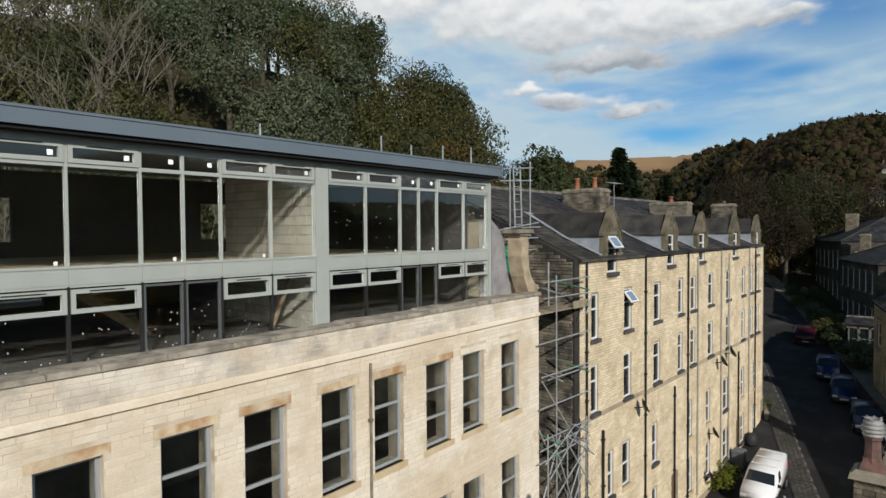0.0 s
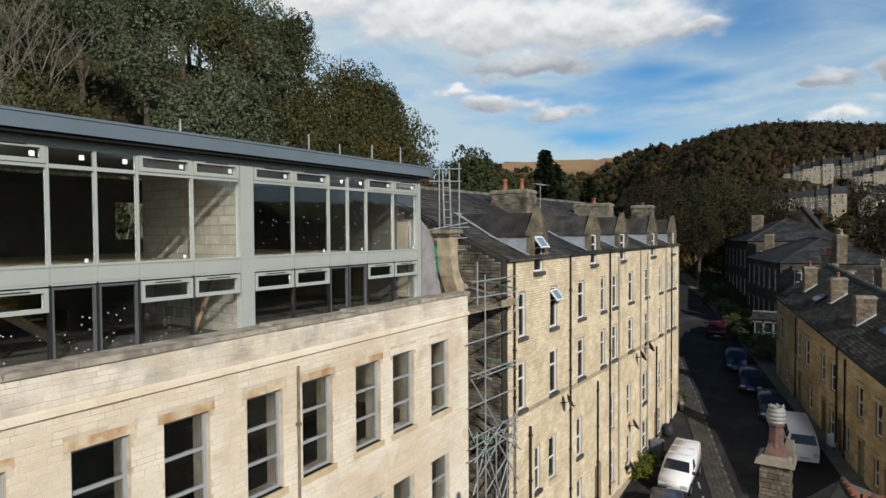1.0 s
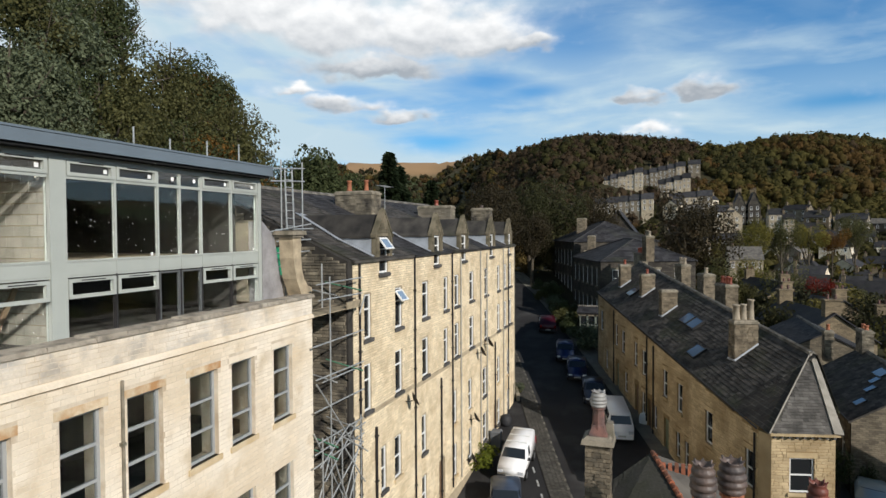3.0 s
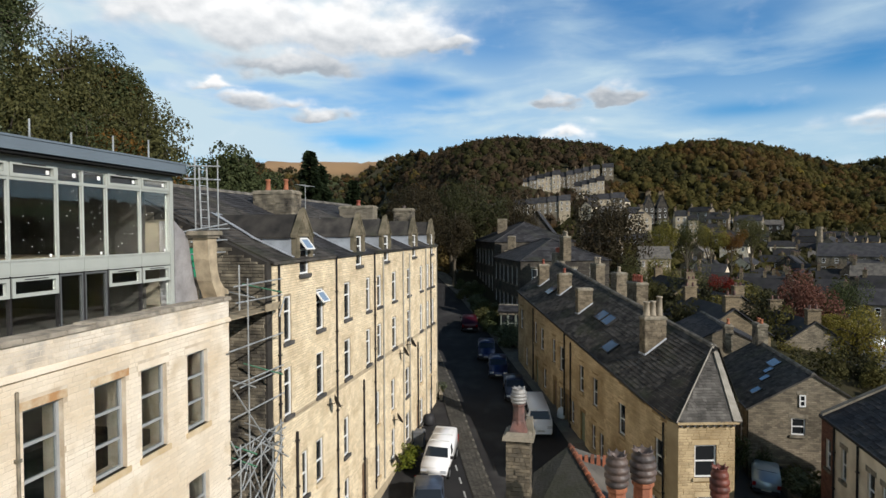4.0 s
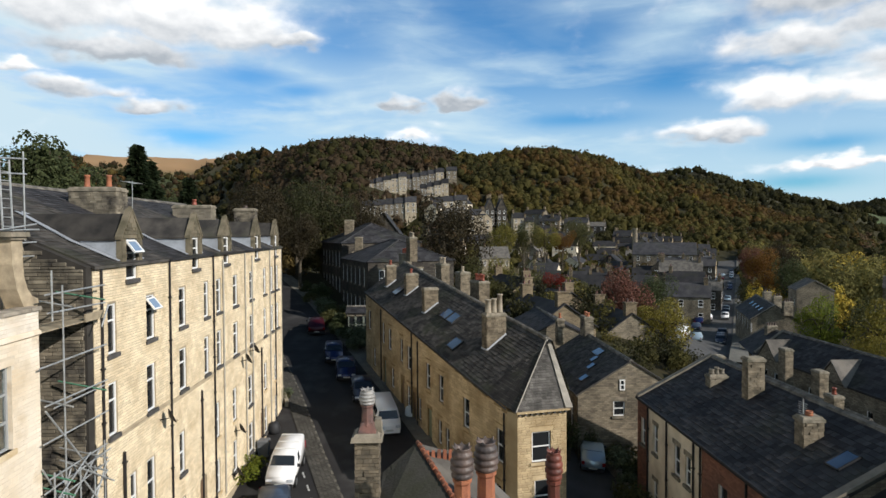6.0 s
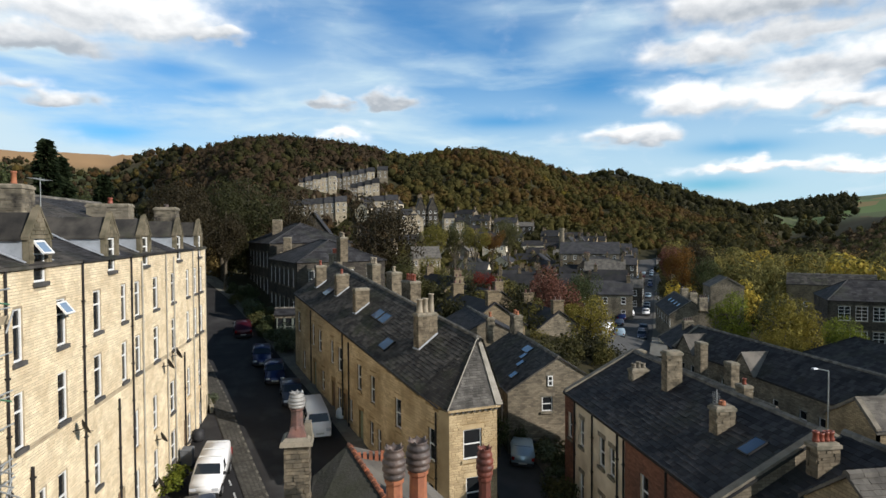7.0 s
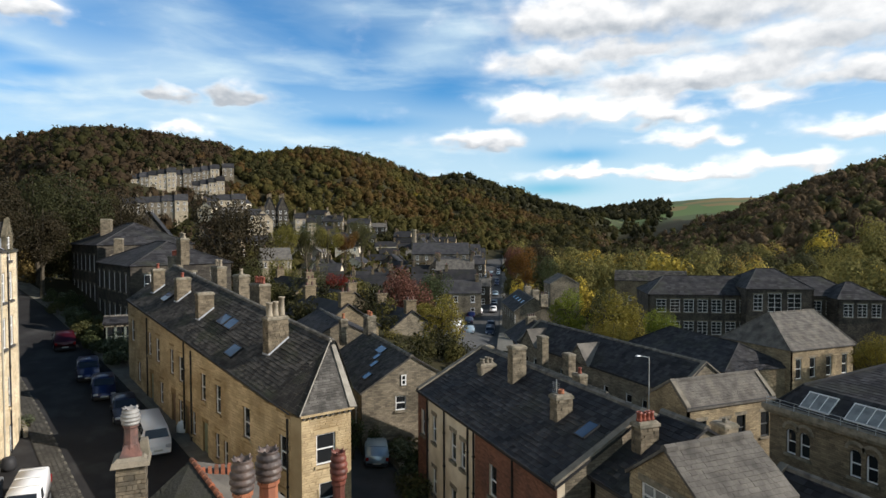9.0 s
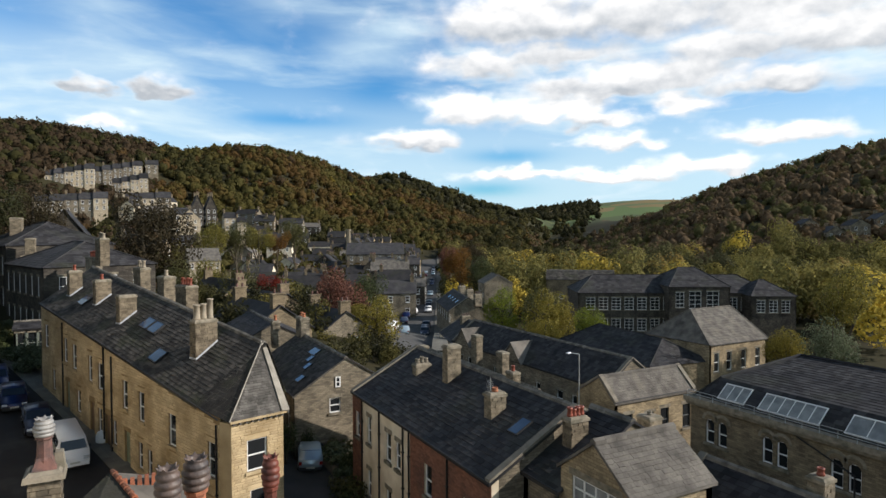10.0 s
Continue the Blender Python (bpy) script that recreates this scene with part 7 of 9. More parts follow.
for x, y, z, p in ((85.0, -49.2, -0.9, 4), (99.0, -60.0, 0.8, 4), (107.5, -63.2, 0.8, 3), (115.5, -66.0, 0.8, 2)):
    chimney(pose(x, y, z), 0.7, 1.5, 1.5, p, STONE_SOOT, label="dark stack with clay pots on the shop row", seed=int(x), pot_mat=SOOTPOT, pot_h=0.4)
house("stone_house", "small grey stone house with a slate gable among trees", 126.0, -76.5, 160, 7.5, 6.5, -7.5, 2.4, 1.9, WALL_GREY, SLATE_PALE, seed=174, slate=(0.5, 0.4), coping=True, wins=[(2, 0.9, -1, 1.4), (5, 0.9, -1, 1.4)])
house("long_range", "long windowless brown stone shed before the trees", 112.0, -86.0, -130, 15.0, 7.0, -8, 3.4, 1.9, WALL_DIM, SLATE, seed=175, slate=(0.6, 0.5), wins=[(3, 0.8, -1.0, 1.0)])
SW = [(1.5 + 2.4 * i, 1.7, z, 2.3) for i in range(14) for z in (-0.6, -4.6)]
house("school_building", "long dark stone school with tall many-paned windows", 90.5, -77.0, -120, 36.0, 12.0, -8, 2.6, 3.0, WALL_SOOT, SLATE_BLUE, wins=SW, hip=4.0, seed=181, slate=(0.7, 0.6), style="twin", bars=3)
house("school_wing", "taller central wing of the dark stone school", 80.0, -89.5, -120, 11.0, 14.0, -8, 4.0, 3.2, WALL_SOOT, SLATE_BLUE, wins=[(1.2, 1.5, 0.2, 2.8), (3.6, 2.2, 0.0, 3.2), (6.8, 2.2, 0.0, 3.2), (1.2, 1.5, -4.4, 2.4), (4.0, 2.0, -4.4, 2.4), (7.2, 2.0, -4.4, 2.4)], hip=4.0, seed=183, slate=(0.7, 0.6), style="twin", bars=3)
house("school_wing", "hipped end pavilion of the dark stone school", 72.0, -101.5, -120, 8.0, 10.0, -8, 2.4, 2.6, WALL_SOOT, SLATE_BLUE, wins=[(1.0, 1.5, -0.6, 2.2), (3.2, 1.5, -0.6, 2.2), (5.4, 1.5, -0.6, 2.2)], hip=3.6, seed=185, slate=(0.7, 0.6), style="twin", bars=3)
# houses at the head of the street
def many(n, w, z, h, x0, step):
    return [(x0 + i * step, w, z, h) for i in range(n)]


house("villa", "tall dark stone villa with narrow windows and hipped roof", 82.6, 10.8, 200, 13.7, 10.5, 2, 10.8, 2.4, WALL_SOOT, SLATE_BLUE, hip=5.0, wins=many(6, 0.7, 8.0, 1.9, 0.9, 2.15) + many(6, 0.7, 4.4, 2.0, 0.9, 2.15), ends=[(1, 1.3 + 2.3 * i, 0.7, z, 1.9) for i in range(4) for z in (4.4, 8.0)], seed=191, slate=(0.5, 0.4))
house("villa", "tall dark stone villa farther up the street", 98.6, 15.9, 200, 14.2, 11.5, 3, 12.7, 2.8, WALL_SOOT, SLATE_BLUE, hip=5.4, wins=many(6, 0.8, 9.4, 2.0, 0.9, 2.25) + many(6, 0.8, 5.6, 2.2, 0.9, 2.25), ends=[(1, 1.5 + 2.5 * i, 0.75, z, 1.9) for i in range(4) for z in (5.8, 9.4)], seed=193, slate=(0.5, 0.4))
chimney(pose(94.0, 11.0, 14.0), 2.2, 1.2, 1.9, 0, STONE_STACK, label="broad stone stack of the far villa", seed=51)
chimney(pose(83.5, 8.5, 11.5), 1.4, 0.9, 1.9, 0, STONE_STACK, label="stone stack between the villas", seed=52)
for s, w, z, lx, ly, h, pots, mt in ((36.4, 6.6, 10.0, 1.7, 0.9, 1.7, 4, STONE_GREY), (25.2, 6.5, 10.1, 1.4, 0.8, 1.0, 3, STONE_STACK), (20.6, 6.5, 9.0, 1.2, 0.9, 1.6, 1, STONE_STACK), (17.0, 6.4, 8.0, 1.7, 0.9, 2.1, 4, STONE_OCHRE2), (34.2, 6.6, 12.0, 1.2, 0.8, 1.5, 3, STONE_OCHRE2)):
    chimney(frame_at(LC[0], LC[1], 0, LANG) @ Matrix.Translation((s, -w, z - 0.3)), lx, ly, h + 0.3, pots, mt, label="tall stack with clay pots behind the lower terrace", seed=int(s * 3), pot_h=0.5, pot_mat=REDPOT if pots > 3 else STONE_CAP_POT)
PORCH = material("grey_green_porch_paint", (0.16, 0.18, 0.15), 0.6, vary=0.2, scale=3, fine=25)
house("lean_to", "grey-green timber porch against the villa", 66.4, 8.2, -90, 3.6, 2.6, 2.5, 5.6, 0.5, PORCH, SLATE_BLUE, wins=[(0.2 + 0.84 * i, 0.72, 3.3, 1.9) for i in range(4)], seed=197, glaze=PORCH)
# ---- town and hillside houses farther off ----
def far_house(name, label, x, y, deg, L, D, base, eave, rise, wall, roof, cols=3, rows=2, stack=True, gable=False, group=""):
    """A smaller house seen from far: walls, roof with real overhang, windows and a stack. Its front looks to the right of deg."""
    th = thing(name, label, "house", frame_at(x, y, 0, deg), group=group)
    b = Mesh()
    b.box(0, L, 0, D, base, eave)
    b.prism([(0, 0, eave), (0, D, eave), (0, D / 2, eave + rise - 0.1)], (L, 0, 0))
    b.put("wall", wall, th)
    r = Mesh()
    o = 0.25
    for sg in (0, 1):
        y0, y1 = (-o, D / 2) if sg == 0 else (D + o, D / 2)
        z0 = eave - rise * o / (D / 2)
        r.prism([(-o, y0, z0), (-o, y1, eave + rise), (-o, y1, eave + rise + 0.12), (-o, y0, z0 + 0.12)], (L + 2 * o, 0, 0))
    r.put("roof", roof, th)
    w, h = min(1.0, L / cols * 0.4), min(1.5, (eave - base) / rows * 0.5)
    # windows on the walls that look over the valley
    here = th.matrix_world.copy() if th.matrix_world.translation.length else frame_at(x, y, 0, deg)
    for m, wide, n in ((pose(0, 0, 0), L, cols), (pose(L, 0, 0, 0, 0, 90), D, 2), (pose(L, D, 0, 0, 0, 180), L, cols), (pose(0, D, 0, 0, 0, -90), D, 2)):
        out = (here @ m).to_3x3() @ Vector((0, -1, 0))
        if out.x > 0.12:
            continue
        for i in range(n):
            for k in range(rows):
                piece("window", FARWIN, th, m @ Matrix.Translation(((i + 0.5) * wide / n - w / 2, 0, eave - 0.7 - h - k * 2.9)) @ Matrix.Diagonal((w, 1, h, 1)))
    if stack:
        for s in (0.06, 0.94) if L > 9 else (0.08,):
            c = Mesh()
            c.box(s * L - 0.4, s * L + 0.4, D / 2 - 0.7, D / 2 + 0.7, eave + rise * 0.5, eave + rise + 1.2)
            c.box(s * L - 0.5, s * L + 0.5, D / 2 - 0.8, D / 2 + 0.8, eave + rise + 1.2, eave + rise + 1.35)
            st = c.put("chimney_shaft", WALL_DIM, th)
            for j in (-0.35, 0.35):
                c = Mesh()
                c.tube((s * L, D / 2 + j, eave + rise + 1.35), (s * L, D / 2 + j, eave + rise + 1.8), 0.14, 6)
                c.put("chimney_pot", SMOKEPOT, st)
    return th


def unit_window():
    """A window of unit size in one skin: sill, white frame and bar, glass set back."""
    xs, zs = (0, 0.08, 0.92, 1), (-0.08, 0, 0.06, 0.47, 0.53, 0.94, 1)
    deep = lambda i, j: -0.12 if j == 0 else (0.0 if i == 1 and j in (2, 4) else -0.05)
    bm = bmesh.new()
    quads = []
    for i in range(3):
        for j in range(6):
            y = deep(i, j)
            quads.append(([(xs[i], y, zs[j]), (xs[i + 1], y, zs[j]), (xs[i + 1], y, zs[j + 1]), (xs[i], y, zs[j + 1])], y == 0.0))
            for di, dj, p, q in ((1, 0, (1, 0), (1, 1)), (0, 1, (0, 1), (1, 1)), (-1, 0, (0, 0), (0, 1)), (0, -1, (0, 0), (1, 0))):
                k, n = i + di, j + dj
                y2 = deep(k, n) if 0 <= k < 3 and 0 <= n < 6 else 0.05
                if y2 > y:
                    a, c = (xs[i + p[0]], zs[j + p[1]]), (xs[i + q[0]], zs[j + q[1]])
                    quads.append(([(a[0], y, a[1]), (c[0], y, c[1]), (c[0], y2, c[1]), (a[0], y2, a[1])], False))
    for q, glassy in quads:
        f = bm.faces.new([bm.verts.new(v) for v in q])
        f.material_index = 1 if glassy else 0
    bmesh.ops.remove_doubles(bm, verts=bm.verts, dist=1e-4)
    bmesh.ops.recalc_face_normals(bm, faces=bm.faces)
    me = bpy.data.meshes.new("window")
    bm.to_mesh(me)
    bm.free()
    me.materials.append(WHITE)
    me.materials.append(PANE)
    return me


FARWIN = unit_window()
WALL_PALE = material("coursed_pale_gritstone", (0.41, 0.345, 0.245), 0.93, vary=0.3, scale=0.5, fine=10, tint=(0.33, 0.27, 0.185), courses=(0.34, 0.14, 0.2), bump=0.4)
WALLS = [WALL_GREY, WALL_DIM, WALL_BUFF, WALL_GREY, CREAM, WALL_SOOT]


def hillside_rows():
    rng = random.Random(77)
    rows = [  # x, y from, y to, base, eave, houses, storeys
        (376, 32.0, 9.4, 34, 46.5, 5, 3), (390, 10.7, -14.1, 36, 50.5, 5, 3), (372, 0.95, -16.2, 30, 42.6, 4, 2), (318, 30.8, 2.9, 17, 29.0, 5, 2), (331, -4.5, -24.4, 20, 31.0, 3, 3), (300, -22.7, -31.0, 10, 22.6, 1, 3)]
    for x, y0, y1, base, eave, n, st in rows:
        L = (y0 - y1) / n
        for i in range(n):
            dz = (i - n / 2) * (1.0 if x > 360 else 0.5)
            far_house("terraced_house", "stone terraced house high on the wooded hillside", x + rng.uniform(-0.6, 0.6), y0 - i * L, -90, L - 0.02, 9, base, eave + dz, 3.0, WALL_PALE if rng.random() < 0.7 else WALL_GREY, SLATE_BLUE, 2, st, group="hillside terraces")
    far_house("villa", "gabled stone villa on the hillside", 301, -34.5, 0, 10, 9, 8, 20.6, 4.2, WALL_PALE, SLATE_BLUE, 3, 3)
    far_house("villa", "gabled stone villa on the hillside", 296, -44.2, -90, 5, 8, 8, 20.8, 2.6, WALL_PALE, SLATE_BLUE, 2, 3)
    far_house("villa", "gabled stone villa on the hillside", 294, -49.6, -90, 4, 7, 8, 18.8, 2.4, WALL_PALE, SLATE_BLUE, 2, 3)
    for y in (-31.5, -37.5):
        far_house("villa", "dark steep-roofed villa among the trees", 307, y - 5.0, 0, 10, 5.0, 10, 25.5, 6.0, WALL_SOOT, SLATE_BLUE, 3, 3)
    far_house("stone_house", "single stone house below the hill's crest", 420, -17, -90, 7, 8, 44, 56, 3, WALL_GREY, SLATE_BLUE, 2, 2)
    far_house("chapel", "dark stone chapel with a tall traceried gable", 112, 3.5, 0, 16, 7, 3, 13.2, 4.6, WALL_SOOT, SLATE_BLUE, 4, 2, False)
    far_house("barn", "low pale stone barn with a glazed roof", 189, -18.5, -90, 8.5, 12, -2, 6.0, 3.4, WALL_PALE, SLATE_PALE, 5, 1, False)
    far_house("market_hall", "broad hall with a dark slate roof in the town", 228, -79, -112, 22, 16, -7, 5.5, 4.2, WALL_GREY, SLATE_BLUE, 6, 2, False)
    t = thing("mill_chimney", "slim stone mill chimney above the town roofs", "chimney", Matrix.Translation((245.5, -85.8, 0)))
    b = Mesh()
    b.tube((0, 0, -7), (0, 0, 15.2), 1.5, 8, 1.0)
    b.put("shaft", WALL_GREY, t)
    b = Mesh()
    b.tube((0, 0, 14.6), (0, 0, 15.3), 1.25, 8, 1.25)
    b.put("rim", STONE_CAP, t)


def town():
    rng = random.Random(41)
    spots = []
    tries = 0
    while len(spots) < 100 and tries < 9000:
        tries += 1
        az, r = radians(rng.uniform(91, 115)), rng.uniform(140, 350)
        x, y = r * math.sin(az), r * math.cos(az)
        # keep the valley road and its verges free
        off = abs((x - 90.5) * -0.463 - (y + 41.5) * 0.886)
        if off < 9 or any(math.hypot(x - a, y - c) < 12.0 for a, c in spots) or (y > -12 and x < 170) or (az < radians(99) and r < 270) or (az < radians(109) and r < 152):
            continue
        spots.append((x, y))
    # dark roofs right behind the lower terrace
    for x, y, deg, L, eave in ((78, -9.5, 192, 12, 3.6), (84, -20.5, 186, 11, 1.6), (97, -13, 200, 13, 3.0), (119, -11, 196, 14, 3.4)):
        far_house("town_house", "dark slate-roofed stone house behind the lower terrace", x, y, deg, L, 7.5, -6, eave, 2.6, WALL_DIM if deg > 190 else WALL_GREY, SLATE_BLUE, 3, 2, group="valley town houses")
    for x, y in spots:
        L, D = rng.uniform(8, 13), rng.uniform(6.5, 8)
        # neighbours stand in rows
        row = noise.noise(Vector((x * 0.018, y * 0.018, 2.0)))
        deg = (-116 if row > -0.05 else 154) + row * 40 + rng.choice((0, 0, 0, 90)) + rng.uniform(-4, 4)
        st = rng.choice((2, 2, 3))
        base = float(ground_height(x, y)) - 2
        far_house("town_house", "slate-roofed stone house in the valley town", x, y, deg, L, D, base, base + 2 + st * 2.7, rng.uniform(2.2, 3.4), rng.choice(WALLS), SLATE_PALE if rng.random() < 0.14 else SLATE_BLUE, max(2, int(L / 3.2)), st, group="valley town houses")
    for i in range(6):
        az, r = radians(107.5 + i * 0.8), 330 + 6 * i
        far_house("town_house", "slate-roofed stone house in the valley town", r * math.sin(az), r * math.cos(az), -120, 10, 8, 0, 8.5, 2.8, WALL_BUFF, SLATE_BLUE, 3, 2, group="valley town houses")
    for i in range(9):
        az, r = radians(146 + i * 1.6), 352 + 14 * math.sin(i * 2.1)
        x, y = r * math.sin(az), r * math.cos(az)
        z = float(ground_height(x, y))
        far_house("town_house", "slate-roofed house at the foot of the far hill", x, y, 140, 12, 8, z - 3, z + 6, 2.8, WALL_GREY, SLATE_BLUE, 3, 2, group="far hill houses")


hillside_rows()
town()


def valley_road():
    b = Mesh()
    a, c = Vector((70, -30.8, 0)), Vector((335, -169.3, 0))
    d = (c - a).normalized()
    nrm = Vector((d.y, -d.x, 0))
    n = 60
    for i in range(n):
        q = []
        for k, s in ((i, -4.2), (i + 1, -4.2), (i + 1, 4.2), (i, 4.2)):
            p = a.lerp(c, k / n) + nrm * s
            q.append((p.x, p.y, float(ground_height(p.x, p.y)) + 0.25))
        b.quad(*q)
    tagged(b.put("road", LANE), "main road through the valley town", "road", kind="structure")
    for s0, s1 in ((-6.4, -4.2), (4.2, 6.4)):
        b = Mesh()
        for i in range(n):
            p, q = a.lerp(c, i / n), a.lerp(c, (i + 1) / n)
            z0, z1 = float(ground_height(p.x, p.y)) + 0.37, float(ground_height(q.x, q.y)) + 0.37
            e = [(p + nrm * s0, z0), (q + nrm * s0, z1), (q + nrm * s1, z1), (p + nrm * s1, z0)]
            b.quad(*[(v.x, v.y, z) for v, z in e])
            for i0, i1 in ((0, 1), (2, 3)):
                b.quad(*[(e[k][0].x, e[k][0].y, e[k][1] - d0) for k, d0 in ((i0, 0), (i0, 0.6), (i1, 0.6), (i1, 0))])
        tagged(b.put("pavement", FLAG), "flagged pavement along the main road", "pavement", kind="structure")
    rng = random.Random(15)
    paints = [VAN_WHITE, RED, SILVER, NAVY, BLUE, GRAPHITE, VAN_WHITE, SILVER]
    for i in range(34):
        s = 22 + i * 6.6 + rng.uniform(-2, 2)
        side = rng.choice((-2.6, 2.4, -1.0))
        p = a + d * s + nrm * side
        k = rng.randrange(len(paints))
        vehicle("town_car", "car on the main road of the valley town", p.x, p.y, -27.5 + (180 if side > 0 else 0), paints[k], 4.2, 1.75, 1.9 if k == 0 else 1.5, "bus" if k == 0 else "car", level=float(ground_height(p.x, p.y)) + 0.26)


valley_road()
# ---- trees ----
WOODHUE = wood_hue_material("autumn_leaves", False, 1.6)
VALLEYHUE = wood_hue_material("valley_leaves", False, 2.65)
FARHUE = wood_hue_material("far_autumn_leaves", True)
ACROSSHUE = wood_hue_material("brown_leaves_across_the_valley", True, 2.0)
BARK = material("bark", (0.085, 0.07, 0.05), 0.95, vary=0.35, scale=3, fine=25, bump=0.5)
TWIG = material("grey_twigs", (0.16, 0.142, 0.108), 0.95, vary=0.3, scale=3, fine=25)


def crown(n, leaf, seed, lumps=9, squash=0.85, thin=0.25, flat=0.35, mess=0.6):
    """Leaf quads of a unit crown: lumps of foliage round a middle, with gaps between them."""
    g = np.random.default_rng(seed)
    cen = g.normal(size=(lumps, 3))
    cen /= np.linalg.norm(cen, axis=1)[:, None]
    cen *= g.uniform(0.35, 0.72, (lumps, 1))
    cen[:, 2] = cen[:, 2] * squash + 0.05
    rad = g.uniform(0.28, 0.5, lumps)
    which = g.integers(0, lumps, n)
    d = g.normal(size=(n, 3))
    d /= np.linalg.norm(d, axis=1)[:, None]
    p = cen[which] + d * (rad[which] * g.uniform(1 - thin, 1.04, n) ** 0.6)[:, None]
    t = np.cross(d, g.normal(size=(n, 3)))
    t /= np.linalg.norm(t, axis=1)[:, None] + 1e-9
    d2 = d + g.normal(size=(n, 3)) * mess
    d2[:, 2] += flat
    s = np.cross(d2, t)
    s /= np.linalg.norm(s, axis=1)[:, None] + 1e-9
    t = np.cross(s, d2)
    t /= np.linalg.norm(t, axis=1)[:, None] + 1e-9
    k = leaf * g.uniform(0.6, 1.3, (n, 1))
    a, b = t * k, s * k * 0.62
    q = np.stack([p - a, p + b * 0.9, p + a, p - b * 0.9], 1)
    return q.reshape(-1, 3)


def cone_crown(n, leaf, seed):
    """Leaf quads of a unit fir: drooping whorls that narrow to the top."""
    g = np.random.default_rng(seed)
    h = g.uniform(0, 1, n)
    w = g.uniform(0, 2 * np.pi, n)
    tier = 0.72 + 0.28 * np.sin(h * 44 + 2 * np.sin(w))
    r = (1 - h) ** 0.85 * 0.5 * tier * g.uniform(0.45, 1.0, n) + 0.03
    p = np.stack([r * np.cos(w), r * np.sin(w), h * 2.2 - 1.0], -1)
    d = np.stack([np.cos(w), np.sin(w), np.full(n, -0.35)], -1) + g.normal(size=(n, 3)) * 0.25
    s = np.cross(d, g.normal(size=(n, 3)))
    s /= np.linalg.norm(s, axis=1)[:, None] + 1e-9
    k = leaf * g.uniform(0.6, 1.3, (n, 1))
    a, b = d * k, s * k * 0.5
    return np.stack([p - a, p + b, p + a, p - b], 1).reshape(-1, 3)


def quads_mesh(name, V, mat, hue=None):
    me = bpy.data.meshes.new(name)
    n = len(V)
    me.vertices.add(n)
    me.vertices.foreach_set("co", np.ascontiguousarray(V, np.float32).ravel())
    me.loops.add(n)
    me.loops.foreach_set("vertex_index", np.arange(n, dtype=np.int32))
    me.polygons.add(n // 4)
    me.polygons.foreach_set("loop_start", np.arange(0, n, 4, dtype=np.int32))
    me.materials.append(mat)
    if hue is not None:
        at = me.attributes.new("hue", "FLOAT", "POINT")
        at.data.foreach_set("value", np.ascontiguousarray(hue, np.float32))
    me.update(calc_edges=True)
    return me


def lumpy(seed, leaves=46):
    """A far crown: a bulging body under a thin coat of leaf clumps with a ragged outline. Corners, triangles."""
    bm = bmesh.new()
    bmesh.ops.create_icosphere(bm, subdivisions=1, radius=0.74)
    V = np.array([v.co[:] for v in bm.verts])
    F = np.array([[v.index for v in f.verts] for f in bm.faces])
    bm.free()
    g = np.random.default_rng(seed)
    # boughs bulge in a few directions
    d = V / np.linalg.norm(V, axis=1)[:, None]
    k = g.normal(size=(7, 3))
    k /= np.linalg.norm(k, axis=1)[:, None]
    V = V * (0.80 + 0.25 * np.max(np.clip(d @ k.T, 0, 1) ** 3, 1) + g.uniform(-0.05, 0.05, len(V)))[:, None]
    q = crown(leaves, 0.23, seed, lumps=8, thin=0.1, flat=0.15, mess=0.14) * 1.04
    n = len(V) + 4 * np.arange(leaves)[:, None]
    F = np.concatenate([F, n + [0, 1, 2], n + [0, 2, 3]])
    return np.concatenate([V, q]), F


FAR_CROWNS = [lumpy(300 + i) for i in range(14)]
VALLEY_CROWNS = [crown(1900, 0.054, 450 + i, lumps=11, thin=0.12, mess=0.28) for i in range(8)]
MID_CROWNS = [crown(500, 0.095, 400 + i, lumps=12) for i in range(6)]


def far_wood(name, label, spots, mat=None):
    """Far woodland as one sheet of crowns: each spot is x, y, z, radius, height factor, hue."""
    g = np.random.default_rng(len(spots))
    Vs, Fs, hs, n = [], [], [], 0
    for x, y, z, r, tall, hue in spots:
        c, f = FAR_CROWNS[g.integers(len(FAR_CROWNS))]
        w = g.uniform(0, 6.28)
        co, si = np.cos(w), np.sin(w)
        Vs.append(c @ np.array([[co, si, 0], [-si, co, 0], [0, 0, tall]]) * r + np.array([x, y, z + r * tall * 0.6]))
        Fs.append(f + n)
        hs.append(np.full(len(c), hue))
        n += len(c)
    V, F = np.concatenate(Vs), np.concatenate(Fs)
    me = bpy.data.meshes.new(name)
    me.vertices.add(len(V))
    me.vertices.foreach_set("co", V.astype(np.float32).ravel())
    me.loops.add(F.size)
    me.loops.foreach_set("vertex_index", F.astype(np.int32).ravel())
    me.polygons.add(len(F))
    me.polygons.foreach_set("loop_start", np.arange(0, F.size, 3, dtype=np.int32))
    me.materials.append(mat or FARHUE)
    me.polygons.foreach_set("use_smooth", [True] * len(F))
    at = me.attributes.new("hue", "FLOAT", "POINT")
    at.data.foreach_set("value", np.concatenate(hs).astype(np.float32))
    me.update(calc_edges=True)
    return tagged(new(name, me), label, "trees", kind="stuff")


